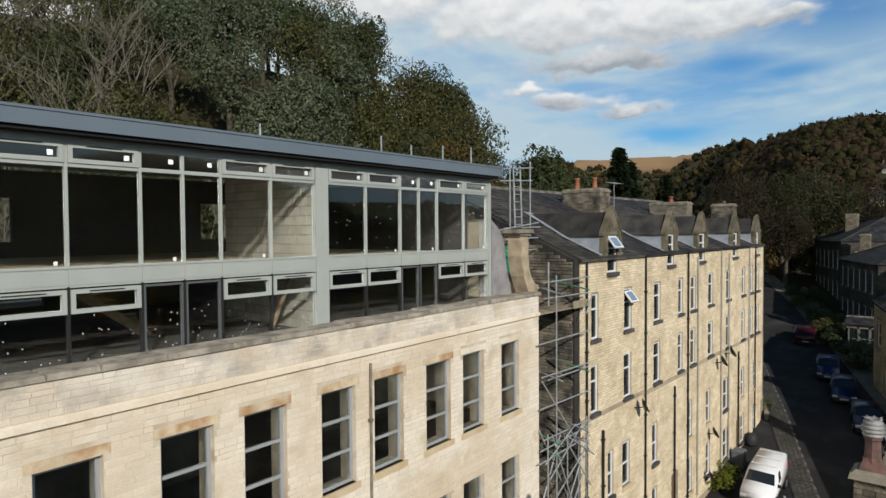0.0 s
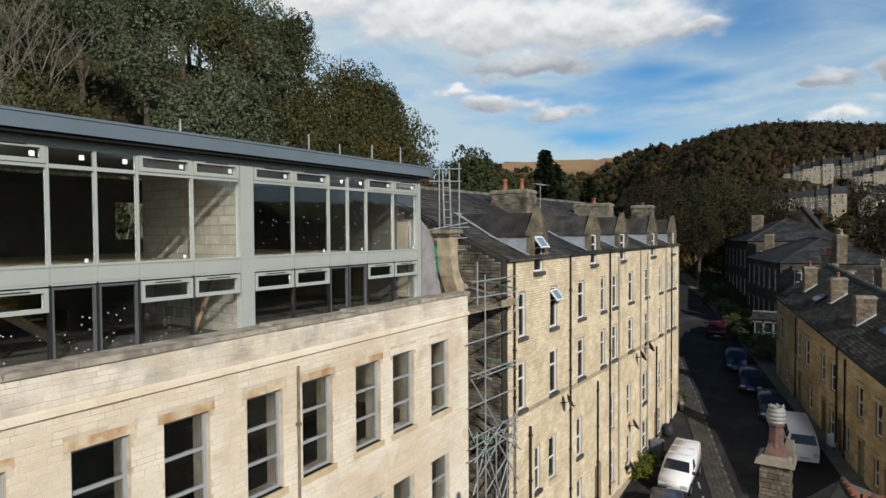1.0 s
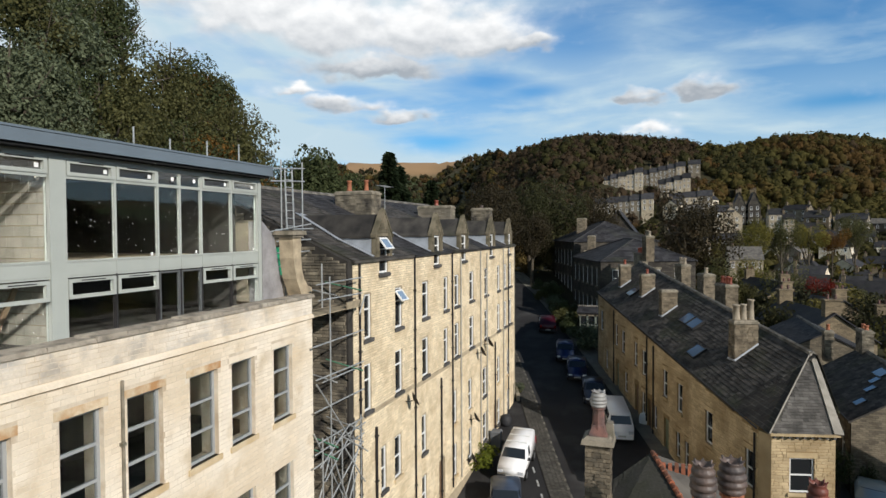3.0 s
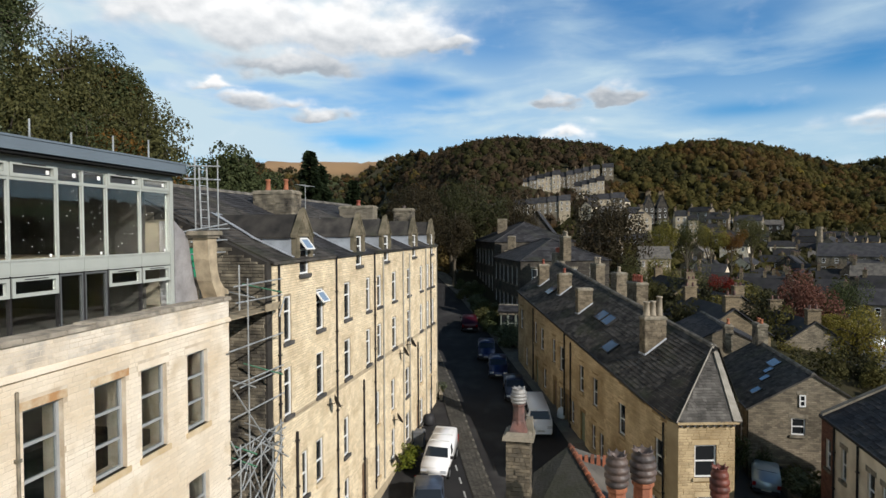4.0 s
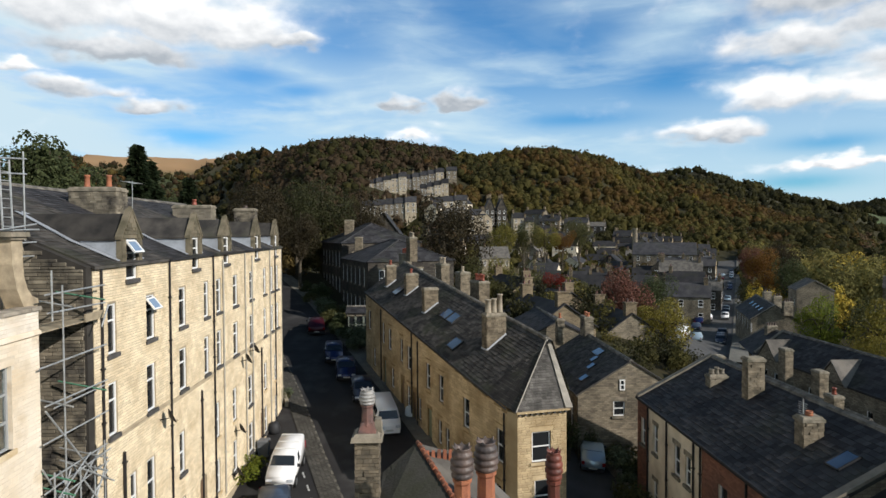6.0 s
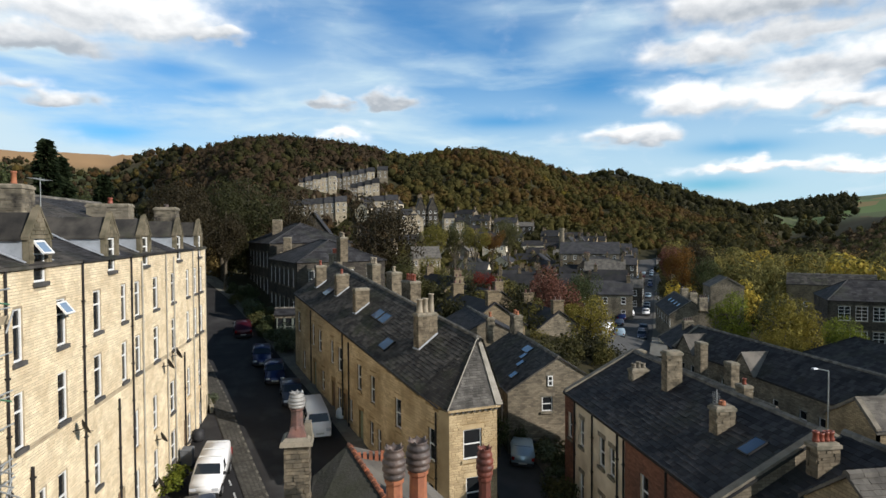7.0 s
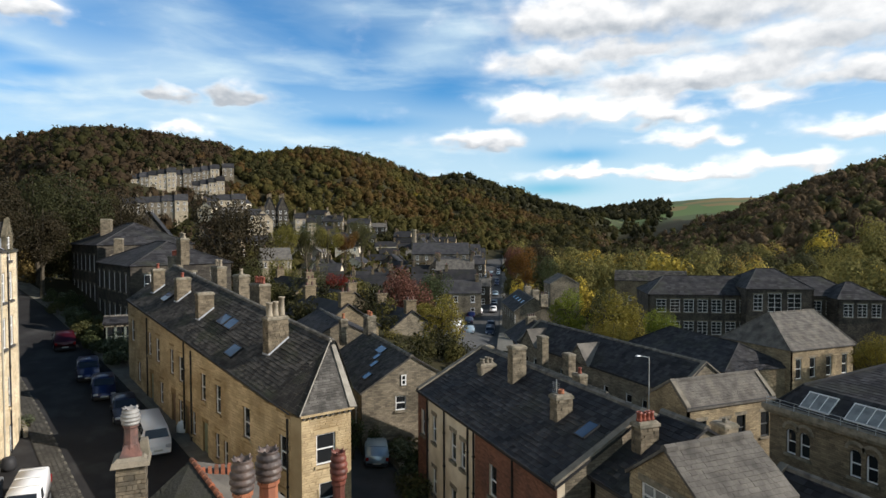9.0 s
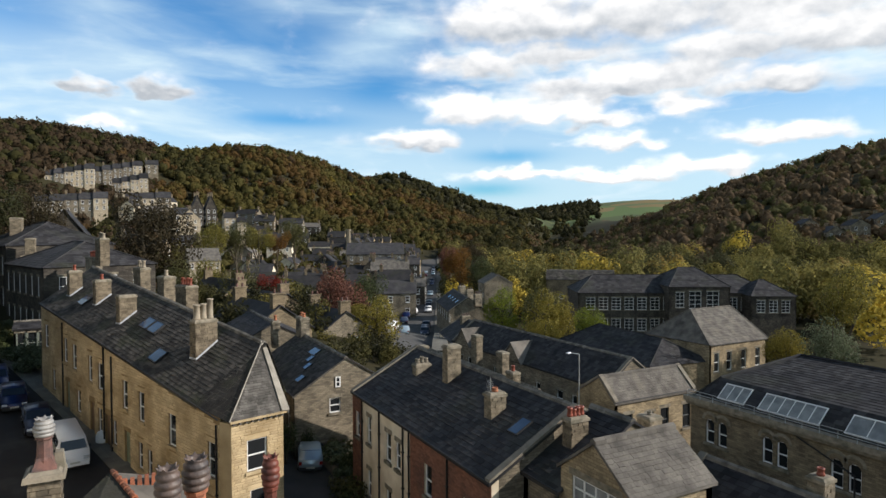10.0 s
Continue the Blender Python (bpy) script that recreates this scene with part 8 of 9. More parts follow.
def wood(name, label, spots, crowns, mat=None):
    """Trees of the valley floor as one sheet of leaves: each spot is x, y, z, radius, height factor, hue."""
    g = np.random.default_rng(len(spots))
    Vs, hs = [], []
    for x, y, z, r, tall, hue in spots:
        c = crowns[g.integers(len(crowns))]
        w = g.uniform(0, 6.28)
        co, si = np.cos(w), np.sin(w)
        v = c @ np.array([[co, si, 0], [-si, co, 0], [0, 0, tall]]) * r + np.array([x, y, z + r * tall * 0.75])
        Vs.append(v)
        hs.append(np.full(len(v), hue))
    me = quads_mesh(name, np.concatenate(Vs), mat or WOODHUE, np.concatenate(hs))
    return tagged(new(name, me), label, "trees", kind="stuff")


def scatter(n, az0, az1, r0, r1, seed, size=(3.5, 6.0), hue=None, keep=None, near_bias=1.0):
    g = np.random.default_rng(seed)
    out = []
    for _ in range(n):
        az = radians(g.uniform(az0, az1))
        r = r0 + (r1 - r0) * g.uniform() ** near_bias
        x, y = r * math.sin(az), r * math.cos(az)
        if keep and not keep(x, y, r, math.degrees(az)):
            continue
        z = float(ground_height(x, y)) + noise.noise(Vector((x * 0.012, y * 0.012, 0.3))) * 7 * min(1, max(0, (r - 150) / 500))
        patch = noise.noise(Vector((x * 0.011, y * 0.011, 5.0))) * 0.5 + 0.5
        h = hue(patch, g, math.degrees(az), (r - r0) / (r1 - r0)) if hue else min(0.95, max(0, patch * 0.9 + g.normal() * 0.16))
        out.append((x, y, z - 0.5, g.uniform(*size), g.uniform(0.8, 1.3), h))
    return out


# gardens and terraces below the hillside rows: bearings, distance and foot of each row
ROW_FEET = [(84.9, 88.5, 376, 43.0), (88.2, 92.4, 390, 45.6), (89.6, 92.8, 372, 38.6), (83.8, 90.0, 318, 25.4), (90.5, 94.6, 331, 24), (94.0, 96.2, 300, 17.5), (95.9, 100.6, 298, 17.5), (92.0, 94.0, 420, 49), (96.0, 98.6, 200, 0), (86.0, 89.5, 118, 8)]


def clear_of_rows(x, y, r, az):
    # no tall growth on the slope right below a row
    z = float(ground_height(x, y)) + 9.0
    return not any(a < az < b and r < d + 14 and (r > d - 6 or (z - 14.2) / r > (foot - 14.2) / d) for a, b, d, foot in ROW_FEET)


def off_road(x, y, r, az, wide=10):
    return abs((x - 90.5) * -0.463 - (y + 41.5) * 0.886) > wide


def clear_of_both(x, y, r, az):
    return clear_of_rows(x, y, r, az) and (r > 385 or off_road(x, y, r, az, 8))


def autumn(p, g, az, k):
    # brown and bare on the shoulder over the street, green and gold lower down towards the town, rust above
    if az < 93:
        h = 0.9 if g.uniform() < 0.65 else 0.22
    else:
        h = 0.16 + 0.40 * min(1, max(0, (p - 0.36) / 0.26)) + 0.22 * k
        if k > 0.45 and g.uniform() < 0.32 * k:
            h = 0.72
        if k < 0.22 and az > 97 and g.uniform() < 0.12:
            h = 0.97
    return float(np.clip(h + g.normal() * 0.055, 0, 1.0 if h > 0.95 else 0.91))


far_wood("hill_woodland", "autumn woodland in green, ochre and rust on the hill", scatter(6000, 73.5, 127, 205, 640, 1, (2.6, 5.4), autumn, clear_of_both))
far_wood("hillside_scrub", "scrub and small trees in the hillside gardens", scatter(2300, 83, 101, 215, 415, 21, (1.3, 2.4), autumn, lambda x, y, r, az: not clear_of_rows(x, y, r, az) and not any(a < az < b and d - 5 < r < d + 14 for a, b, d, foot in ROW_FEET)))
far_wood("hill_woodland", "autumn woodland along the hill's crest", scatter(900, 74, 125, 520, 620, 2, (3.0, 5.0), autumn))
far_wood("hill_woodland", "dark autumn woodland on the hill's far shoulder", scatter(700, 108, 127, 600, 1150, 12, (3.6, 6.0), lambda p, g, az, k: float(np.clip(0.45 * p + g.normal() * 0.15, 0, 0.85))))
far_wood("hill_woodland", "dark woodland on the shaded hill across the valley", scatter(2000, 126, 160, 300, 720, 3, (3.4, 5.6), lambda p, g, az, k: float(np.clip((0.88 if g.uniform() < 0.7 else 0.25) + g.normal() * 0.03, 0, 0.93))), ACROSSHUE)
far_wood("far_woodland", "dark woodland on the slopes below the moor", scatter(800, 57, 76, 150, 1150, 4, (4.0, 7.5), lambda p, g, az, k: float(np.clip((0.15 if g.uniform() < 0.6 else 0.85) + g.normal() * 0.1, 0, 0.95)), None, 0.8))


far_wood("far_woodland", "blue-green woodland on the far valley side", scatter(620, 117.5, 132.2, 1400, 2600, 13, (9, 15), lambda p, g, az, k: float(np.clip(0.1 + g.normal() * 0.06, 0, 0.4))))


far_wood("far_woodland", "dark woodland on the valley floor far off", scatter(330, 116, 131, 330, 1300, 14, (4.5, 8.0), lambda p, g, az, k: float(np.clip(0.22 + g.normal() * 0.12, 0, 0.8)), off_road))


def off_school(x, y, r, az):
    return off_road(x, y, r, az) and not (120.5 < az < 149 and r < 148)


def valley_hue(p, g, az, k):
    # dark, olive, golden and lime crowns side by side
    h = g.choice([0.1, 0.38, 0.55, 0.68, 1.0], p=[0.26, 0.28, 0.30, 0.1, 0.06])
    return float(np.clip(h + g.normal() * 0.03, 0, 1))


wood("valley_trees", "yellow and green trees along the valley floor", scatter(200, 117, 154, 126, 330, 5, (5.6, 9.0), valley_hue, off_school, 0.9), VALLEY_CROWNS, VALLEYHUE)
wood("town_trees", "autumn trees between the town houses", scatter(70, 88, 116, 110, 330, 6, (2.5, 4.5), lambda p, g, az, k: float(np.clip(0.3 + g.normal() * 0.3, 0, 0.95)), lambda x, y, r, az: off_road(x, y, r, az) and clear_of_rows(x, y, r, az)), MID_CROWNS)
wood("garden_growth", "low trees and scrub in the gardens between the roofs", scatter(80, 91, 113, 60, 130, 8, (1.1, 2.4), lambda p, g, az, k: float(np.clip(0.25 + g.normal() * 0.2, 0, 0.9)), lambda x, y, r, az: off_road(x, y, r, az) and not (x < 66 and y > -20) and not (x < 62 and y < -22)), MID_CROWNS)
wood("garden_growth", "scrub and small trees behind the stone house", scatter(60, 105, 121, 54, 80, 9, (0.9, 1.9), lambda p, g, az, k: float(np.clip(0.2 + g.normal() * 0.15, 0, 0.7)), lambda x, y, r, az: y > -31 and x > 47 and y < -18), MID_CROWNS)
wood("slope_trees", "dark trees between the street's head and the hillside", scatter(95, 77.5, 92, 100, 215, 7, (3.5, 5.5), lambda p, g, az, k: float(np.clip((0.9 if g.uniform() < 0.6 else 0.12) + g.normal() * 0.05, 0, 0.94)), clear_of_rows), VALLEY_CROWNS)


def tree(name, label, x, y, top, r, mat, n=1500, leaf=0.09, seed=1, kind="leafy", base=None, hue=None, tall=1.15):
    """A tree of its own: tapered trunk, limbs and a crown of many leaves."""
    z = float(ground_height(x, y)) if base is None else base
    th = thing(name, label, "tree", Matrix.Translation((x, y, z)))
    h = top - z
    rng = random.Random(seed)
    b = Mesh()
    mid = Vector((rng.uniform(-0.3, 0.3), rng.uniform(-0.3, 0.3), h * 0.5))
    b.tube((0, 0, -0.6), mid, 0.05 * r + 0.08, 8, 0.03 * r + 0.05)
    b.tube(mid, (mid.x * 2, mid.y * 2, h * 0.9), 0.03 * r + 0.05, 6, 0.03)
    cz = max(h - r * tall, h * 0.45)
    if kind != "fir":
        for i in range(7):
            w = rng.uniform(0, 6.28)
            a = Vector((mid.x * 0.7, mid.y * 0.7, h * rng.uniform(0.25, 0.6)))
            e = Vector((math.cos(w) * r * 0.7, math.sin(w) * r * 0.7, cz + rng.uniform(-0.2, 0.6) * r))
            k = a.lerp(e, 0.5) + Vector((0, 0, 0.12 * r))
            b.tube(a, k, 0.022 * r + 0.03, 6, 0.016 * r + 0.02)
            b.tube(k, e, 0.016 * r + 0.02, 5, 0.01)
    b.put("trunk", BARK, th)
    if kind == "bare":
        return th
    V = cone_crown(n, leaf, seed) if kind == "fir" else crown(n, leaf, seed, lumps=14, thin=0.4)
    V = V * np.array([r * (2.0 if kind == "fir" else 1), r * (2.0 if kind == "fir" else 1), r * tall if kind != "fir" else h / 2.25]) + np.array([0, 0, cz if kind != "fir" else h * 0.47])
    me = quads_mesh("crown", V, mat, np.full(len(V), hue) if hue is not None else None)
    ob = new("crown", me)
    ob.parent = th
    return th


LEAF_GREY = leaf_material("grey_green_leaves", (0.040, 0.052, 0.024), (0.245, 0.275, 0.165), 0.55)
LEAF_DARK = leaf_material("dark_green_leaves", (0.024, 0.033, 0.014), (0.125, 0.145, 0.06))
LEAF_OLIVE = leaf_material("olive_leaves", (0.038, 0.042, 0.015), (0.165, 0.155, 0.06))
LEAF_RUST = leaf_material("russet_leaves", (0.10, 0.05, 0.012), (0.24, 0.12, 0.03))
LEAF_YELLOW = leaf_material("yellowing_leaves", (0.09, 0.08, 0.018), (0.34, 0.275, 0.055))
LEAF_LIME = leaf_material("lime_leaves", (0.08, 0.11, 0.015), (0.25, 0.27, 0.04))
LEAF_RED = leaf_material("crimson_leaves", (0.09, 0.012, 0.008), (0.26, 0.035, 0.02))
LEAF_PLUM = leaf_material("plum_brown_leaves", (0.07, 0.03, 0.022), (0.26, 0.12, 0.085))
LEAF_GOLD = leaf_material("golden_green_leaves", (0.055, 0.053, 0.015), (0.31, 0.265, 0.06))
LEAF_BROWN = leaf_material("brown_bare_crowns", (0.020, 0.017, 0.010), (0.075, 0.058, 0.030))
LEAF_HOLLY = leaf_material("sombre_olive_leaves", (0.018, 0.021, 0.009), (0.085, 0.085, 0.036))
LEAF_FIR = leaf_material("fir_needles", (0.012, 0.020, 0.010), (0.038, 0.052, 0.022))


def bank_trees():
    """The wooded bank behind the mill."""
    rng = random.Random(3)
    spots = []
    for i in range(118):
        az = rng.uniform(4, 57)
        r = rng.uniform(34, 86)
        spots.append((az, r))
    for i, (az, r) in enumerate(spots):
        x, y = r * math.sin(radians(az)), r * math.cos(radians(az))
        if y < 25:
            continue
        z = float(ground_height(x, y))
        rad = rng.uniform(3.2, 5.2)
        top = z + rng.uniform(7.5, 11.5) + (2.0 if az < 44 else 0)
        mat = LEAF_GREY if 24 < az < 42 and rng.random() < 0.7 else rng.choice((LEAF_DARK, LEAF_OLIVE, LEAF_DARK, LEAF_OLIVE, LEAF_RUST if az > 49 else LEAF_DARK))
        if az < 24 and rng.random() < 0.6:
            twigs(x, y, z, top, rad, i)
            continue
        tree("bank_tree", "broad leafy tree on the steep bank behind the mill", x, y, top, rad, mat, 6400 if r < 58 else 3400, 0.030 if r < 58 else 0.042, 500 + i, base=z)
    # saplings and bare scrub right behind the roof
    for i in range(26):
        az, r = rng.uniform(6, 32), rng.uniform(30, 40)
        x, y = r * math.sin(radians(az)), r * math.cos(radians(az))
        if y < 24:
            continue
        z = float(ground_height(x, y))
        twigs(x, y, z, z + rng.uniform(10, 16), rng.uniform(2.5, 4), 70 + i)


def twigs(x, y, z, top, r, seed):
    """A bare tree: forking limbs down to thin twigs."""
    th = thing("bare_tree", "bare grey tree with tangled twigs on the bank", "tree", Matrix.Translation((x, y, z)))
    rng = random.Random(seed)
    limb, fine = Mesh(), Mesh()

    def grow(p, d, ln, rad, level):
        q = p + d * ln
        (limb if level < 2 else fine).tube(p, q, rad, 6 if level < 2 else 3, rad * 0.65)
        if level >= 4:
            return
        for _ in range(rng.choice((2, 3, 3)) if level < 3 else 3):
            nd = (d + Vector((rng.uniform(-1, 1), rng.uniform(-1, 1), rng.uniform(-0.4, 0.7))) * (0.55 + 0.1 * level)).normalized()
            grow(q, nd, ln * rng.uniform(0.6, 0.85), rad * 0.6, level + 1)

    h = top - z
    for _ in range(3):
        grow(Vector((rng.uniform(-0.5, 0.5), rng.uniform(-0.5, 0.5), -0.4)), Vector((rng.uniform(-0.25, 0.25), rng.uniform(-0.25, 0.25), 1)).normalized(), h * 0.32, 0.13, 0)
    limb.put("limb", TWIG, th)
    fine.put("twig", TWIG, th, kind="stuff")
    V = crown(900, 0.034, seed + 900, lumps=9, thin=0.6)
    V = V * np.array([r, r, h * 0.42]) + np.array([0, 0, h * 0.6])
    ob = new("last_leaves", quads_mesh("last_leaves", V, LEAF_OLIVE))
    ob.parent = th


bank_trees()
# firs and russet trees behind the terrace roof
for i, (x, y, top, r, mat, k) in enumerate(((60.3, 35.6, 24.6, 4.2, LEAF_DARK, "leafy"), (57.0, 37.0, 22.5, 3.5, LEAF_DARK, "leafy"), (63.5, 33.0, 21.8, 3.2, LEAF_DARK, "leafy"), (68.3, 30.9, 23.6, 4.6, LEAF_FIR, "fir"), (73.0, 31.5, 22.4, 4.2, LEAF_FIR, "fir"),
                                           (78.0, 29.0, 21.0, 4.0, LEAF_FIR, "fir"), (70.9, 37.0, 20.5, 2.6, LEAF_RUST, "leafy"), (64.0, 37.0, 20.0, 2.4, LEAF_RUST, "leafy"), (82.0, 34.0, 20.3, 3.0, LEAF_DARK, "leafy"), (90, 36, 20.0, 4, LEAF_OLIVE, "leafy"), (54.5, 33.5, 19.0, 3.0, LEAF_DARK, "leafy"), (50, 30, 17.5, 3.0, LEAF_DARK, "leafy"), (65.5, 40, 21.0, 3.6, LEAF_DARK, "leafy"), (72.5, 36, 20.5, 3.2, LEAF_DARK, "leafy"), (76, 38.5, 20.5, 3.4, LEAF_FIR, "fir"), (84.5, 38, 20.0, 3.4, LEAF_BROWN, "leafy"), (57.5, 33.0, 20.5, 3.4, LEAF_DARK, "leafy"))):
    tree("fir_tree" if k == "fir" else "tree", "dark fir behind the terrace roof" if k == "fir" else "tree behind the terrace roof turning in autumn", x, y, top, r, mat, 3600, 0.05 if k == "fir" else 0.05, 700 + i, k)
# the tall trees that close the street
for i, (x, y, top, r, mat) in enumerate(((84, 21, 19.5, 5.0, LEAF_BROWN), (92, 24, 22.5, 5.5, LEAF_BROWN), (88.5, 17.5, 18.5, 4.0, LEAF_BROWN), (97, 19.5, 22.8, 5.5, LEAF_HOLLY), (103, 16.5, 25.5, 7.0, LEAF_HOLLY), (105, 27, 24.0, 6, LEAF_BROWN), (112, 21, 22.0, 5.5, LEAF_BROWN),
                                         (80, 25, 17.0, 4.0, LEAF_BROWN), (74, 21.5, 14.0, 3.2, LEAF_YELLOW), (108, 10.5, 22.0, 5.6, LEAF_BROWN), (68.5, 18.8, 9.5, 2.4, LEAF_BROWN), (62, 16.8, 7.0, 1.8, LEAF_BROWN))):
    tree("street_tree", "tall tree in autumn leaf at the head of the street", x, y, top, r, mat, 8500, 0.028, 760 + i)
for i, (x, y, top, r, mat, label) in enumerate(((120, -4.6, 23.0, 8.6, LEAF_BROWN, "dark round-headed tree above the terrace chimneys"), (74.4, -29.6, 5.0, 4.4, LEAF_YELLOW, "round yellowing tree by the valley road"), (107.6, -22.9, 6.4, 3.2, LEAF_RED, "crimson maple among the roofs"), (88.0, -28.1, 5.7, 5.6, LEAF_PLUM, "plum-brown tree among the roofs"), (108.3, -19.1, 8.6, 4.4, LEAF_OLIVE, "olive green tree among the roofs"),
                                               (91.7, -60.8, 5.0, 4.5, LEAF_LIME, "lime green tree beside the shop row"), (79, -61, 6.2, 5.5, LEAF_YELLOW, "golden brown tree by the long range"), (71.7, -54.4, 2.0, 3.2, LEAF_YELLOW, "yellow tree by the long range"), (68, -60, 4.0, 3.4, LEAF_LIME, "green tree in front of the school"), (88, -66, 5.0, 4.2, LEAF_OLIVE, "olive tree beside the school"),
                                               (38.5, -70, 10.8, 3.6, LEAF_GOLD, "tall golden tree beyond the hall"), (36.6, -64.2, 5.9, 3.4, LEAF_GREY, "grey-green willow beyond the hall"), (44.3, -69, 3.4, 2.7, LEAF_YELLOW, "yellow tree beside the hall"), (26, -72, 11.0, 6.0, LEAF_GOLD, "golden tree at the river bank"), (60, -75, 2.0, 3.6, LEAF_YELLOW, "yellow shrub tree before the school"), (52, -80, 1.0, 4.0, LEAF_OLIVE, "olive tree behind the hall"),
                                               (176, -24, 8.5, 6.0, LEAF_GOLD, "fresh green trees beside the barn"), (168, -14, 8.0, 5.5, LEAF_OLIVE, "olive trees beside the barn"), (150, -40, 2.5, 4.0, LEAF_OLIVE, "tree between the town roofs"), (112, -43.2, 6.8, 4.4, LEAF_DARK, "dark green tree beside the valley road"), (148, -84, 11, 5.5, LEAF_RUST, "russet tree beside the valley road"), (156, -93, 12.5, 6.0, LEAF_BROWN, "brown half-bare tree beside the valley road"), (139, -85, 8.5, 5.0, LEAF_DARK, "dark tree beside the valley road"), (168, -92, 11, 5.0, LEAF_PLUM, "purple-brown tree beside the valley road"), (212, -27, 18.5, 6.5, LEAF_GOLD, "fresh green tree below the hillside villas"), (216, -36, 19.5, 6.5, LEAF_OLIVE, "olive green tree below the hillside villas"), (219, -44, 18, 6, LEAF_GOLD, "fresh green tree below the hillside villas"), (226, -58, 20, 6, LEAF_OLIVE, "olive green tree below the hillside villas"), (222, -51, 17, 5, LEAF_RUST, "rust-brown tree below the hillside villas"))):
    tree("tree", label, x, y, top, r, mat, 7500, 0.029, 800 + i)


def shrubs():
    rng = random.Random(12)
    spots = [(x, y, 0.55 + rng.random() * 0.5) for x, y in ((47.5, 11.2), (49, 11.8), (50.2, 12.3), (51.6, 12.9), (48.2, 10.4), (53.0, 13.5), (54.6, 14.2), (35.5, 10.35), (36.3, 10.3))]
    spots += [(x, y, rng.uniform(0.8, 1.35)) for x, y in ((42.5, -9.3), (43.8, -9.0), (41.6, -9.2), (44.9, -9.5), (40.9, -12.6), (39.0, -13.0), (37.0, -12.2), (35.6, -11.9), (36.2, -13.2), (34.2, -11.6), (33.0, -11.4), (38.3, -12.3), (31.8, -11.2), (43.0, -12.0))]
    spots += [(61.5 + i * 0.95 + rng.uniform(-0.4, 0.4), 7.0 + i * 0.34 + rng.uniform(-0.9, 0.9), rng.uniform(0.7, 1.5)) for i in range(26)]
    spots += [(60 + i * 1.6, 4.0 + i * 0.62 + rng.uniform(-0.5, 0.5), rng.uniform(0.5, 1.0)) for i in range(10)]
    for i, (x, y, r) in enumerate(spots):
        z = float(ground_height(x, y))
        mat = LEAF_LIME if i in (7, 8) else rng.choice((LEAF_DARK, LEAF_OLIVE, LEAF_GREY, LEAF_DARK))
        th = thing("shrub", "leafy shrub in a small front garden", "shrub", Matrix.Translation((x, y, z)))
        V = crown(900, 0.075, 950 + i, lumps=7, thin=0.5) * np.array([r * 1.2, r * 1.2, r]) + np.array([0, 0, r * 0.7])
        ob = new("foliage", quads_mesh("foliage", V, mat))
        ob.parent = th
        b = Mesh()
        for _ in range(4):
            b.tube((0, 0, -0.1), (rng.uniform(-0.4, 0.4) * r, rng.uniform(-0.4, 0.4) * r, r * 0.9), 0.02, 5, 0.008)
        b.put("stem", BARK, th)


shrubs()

for i, (x, y, h, r) in enumerate(((39.25, -9.35, 3.2, 0.95), (39.45, -10.9, 2.3, 0.6))):
    zb = float(ground_height(x, y))
    tree("garden_shrub", "dark leafy shrub beside the canted end house", x, y, zb + h, r, LEAF_DARK, 1400, 0.06, 960 + i, base=zb, tall=1.5)
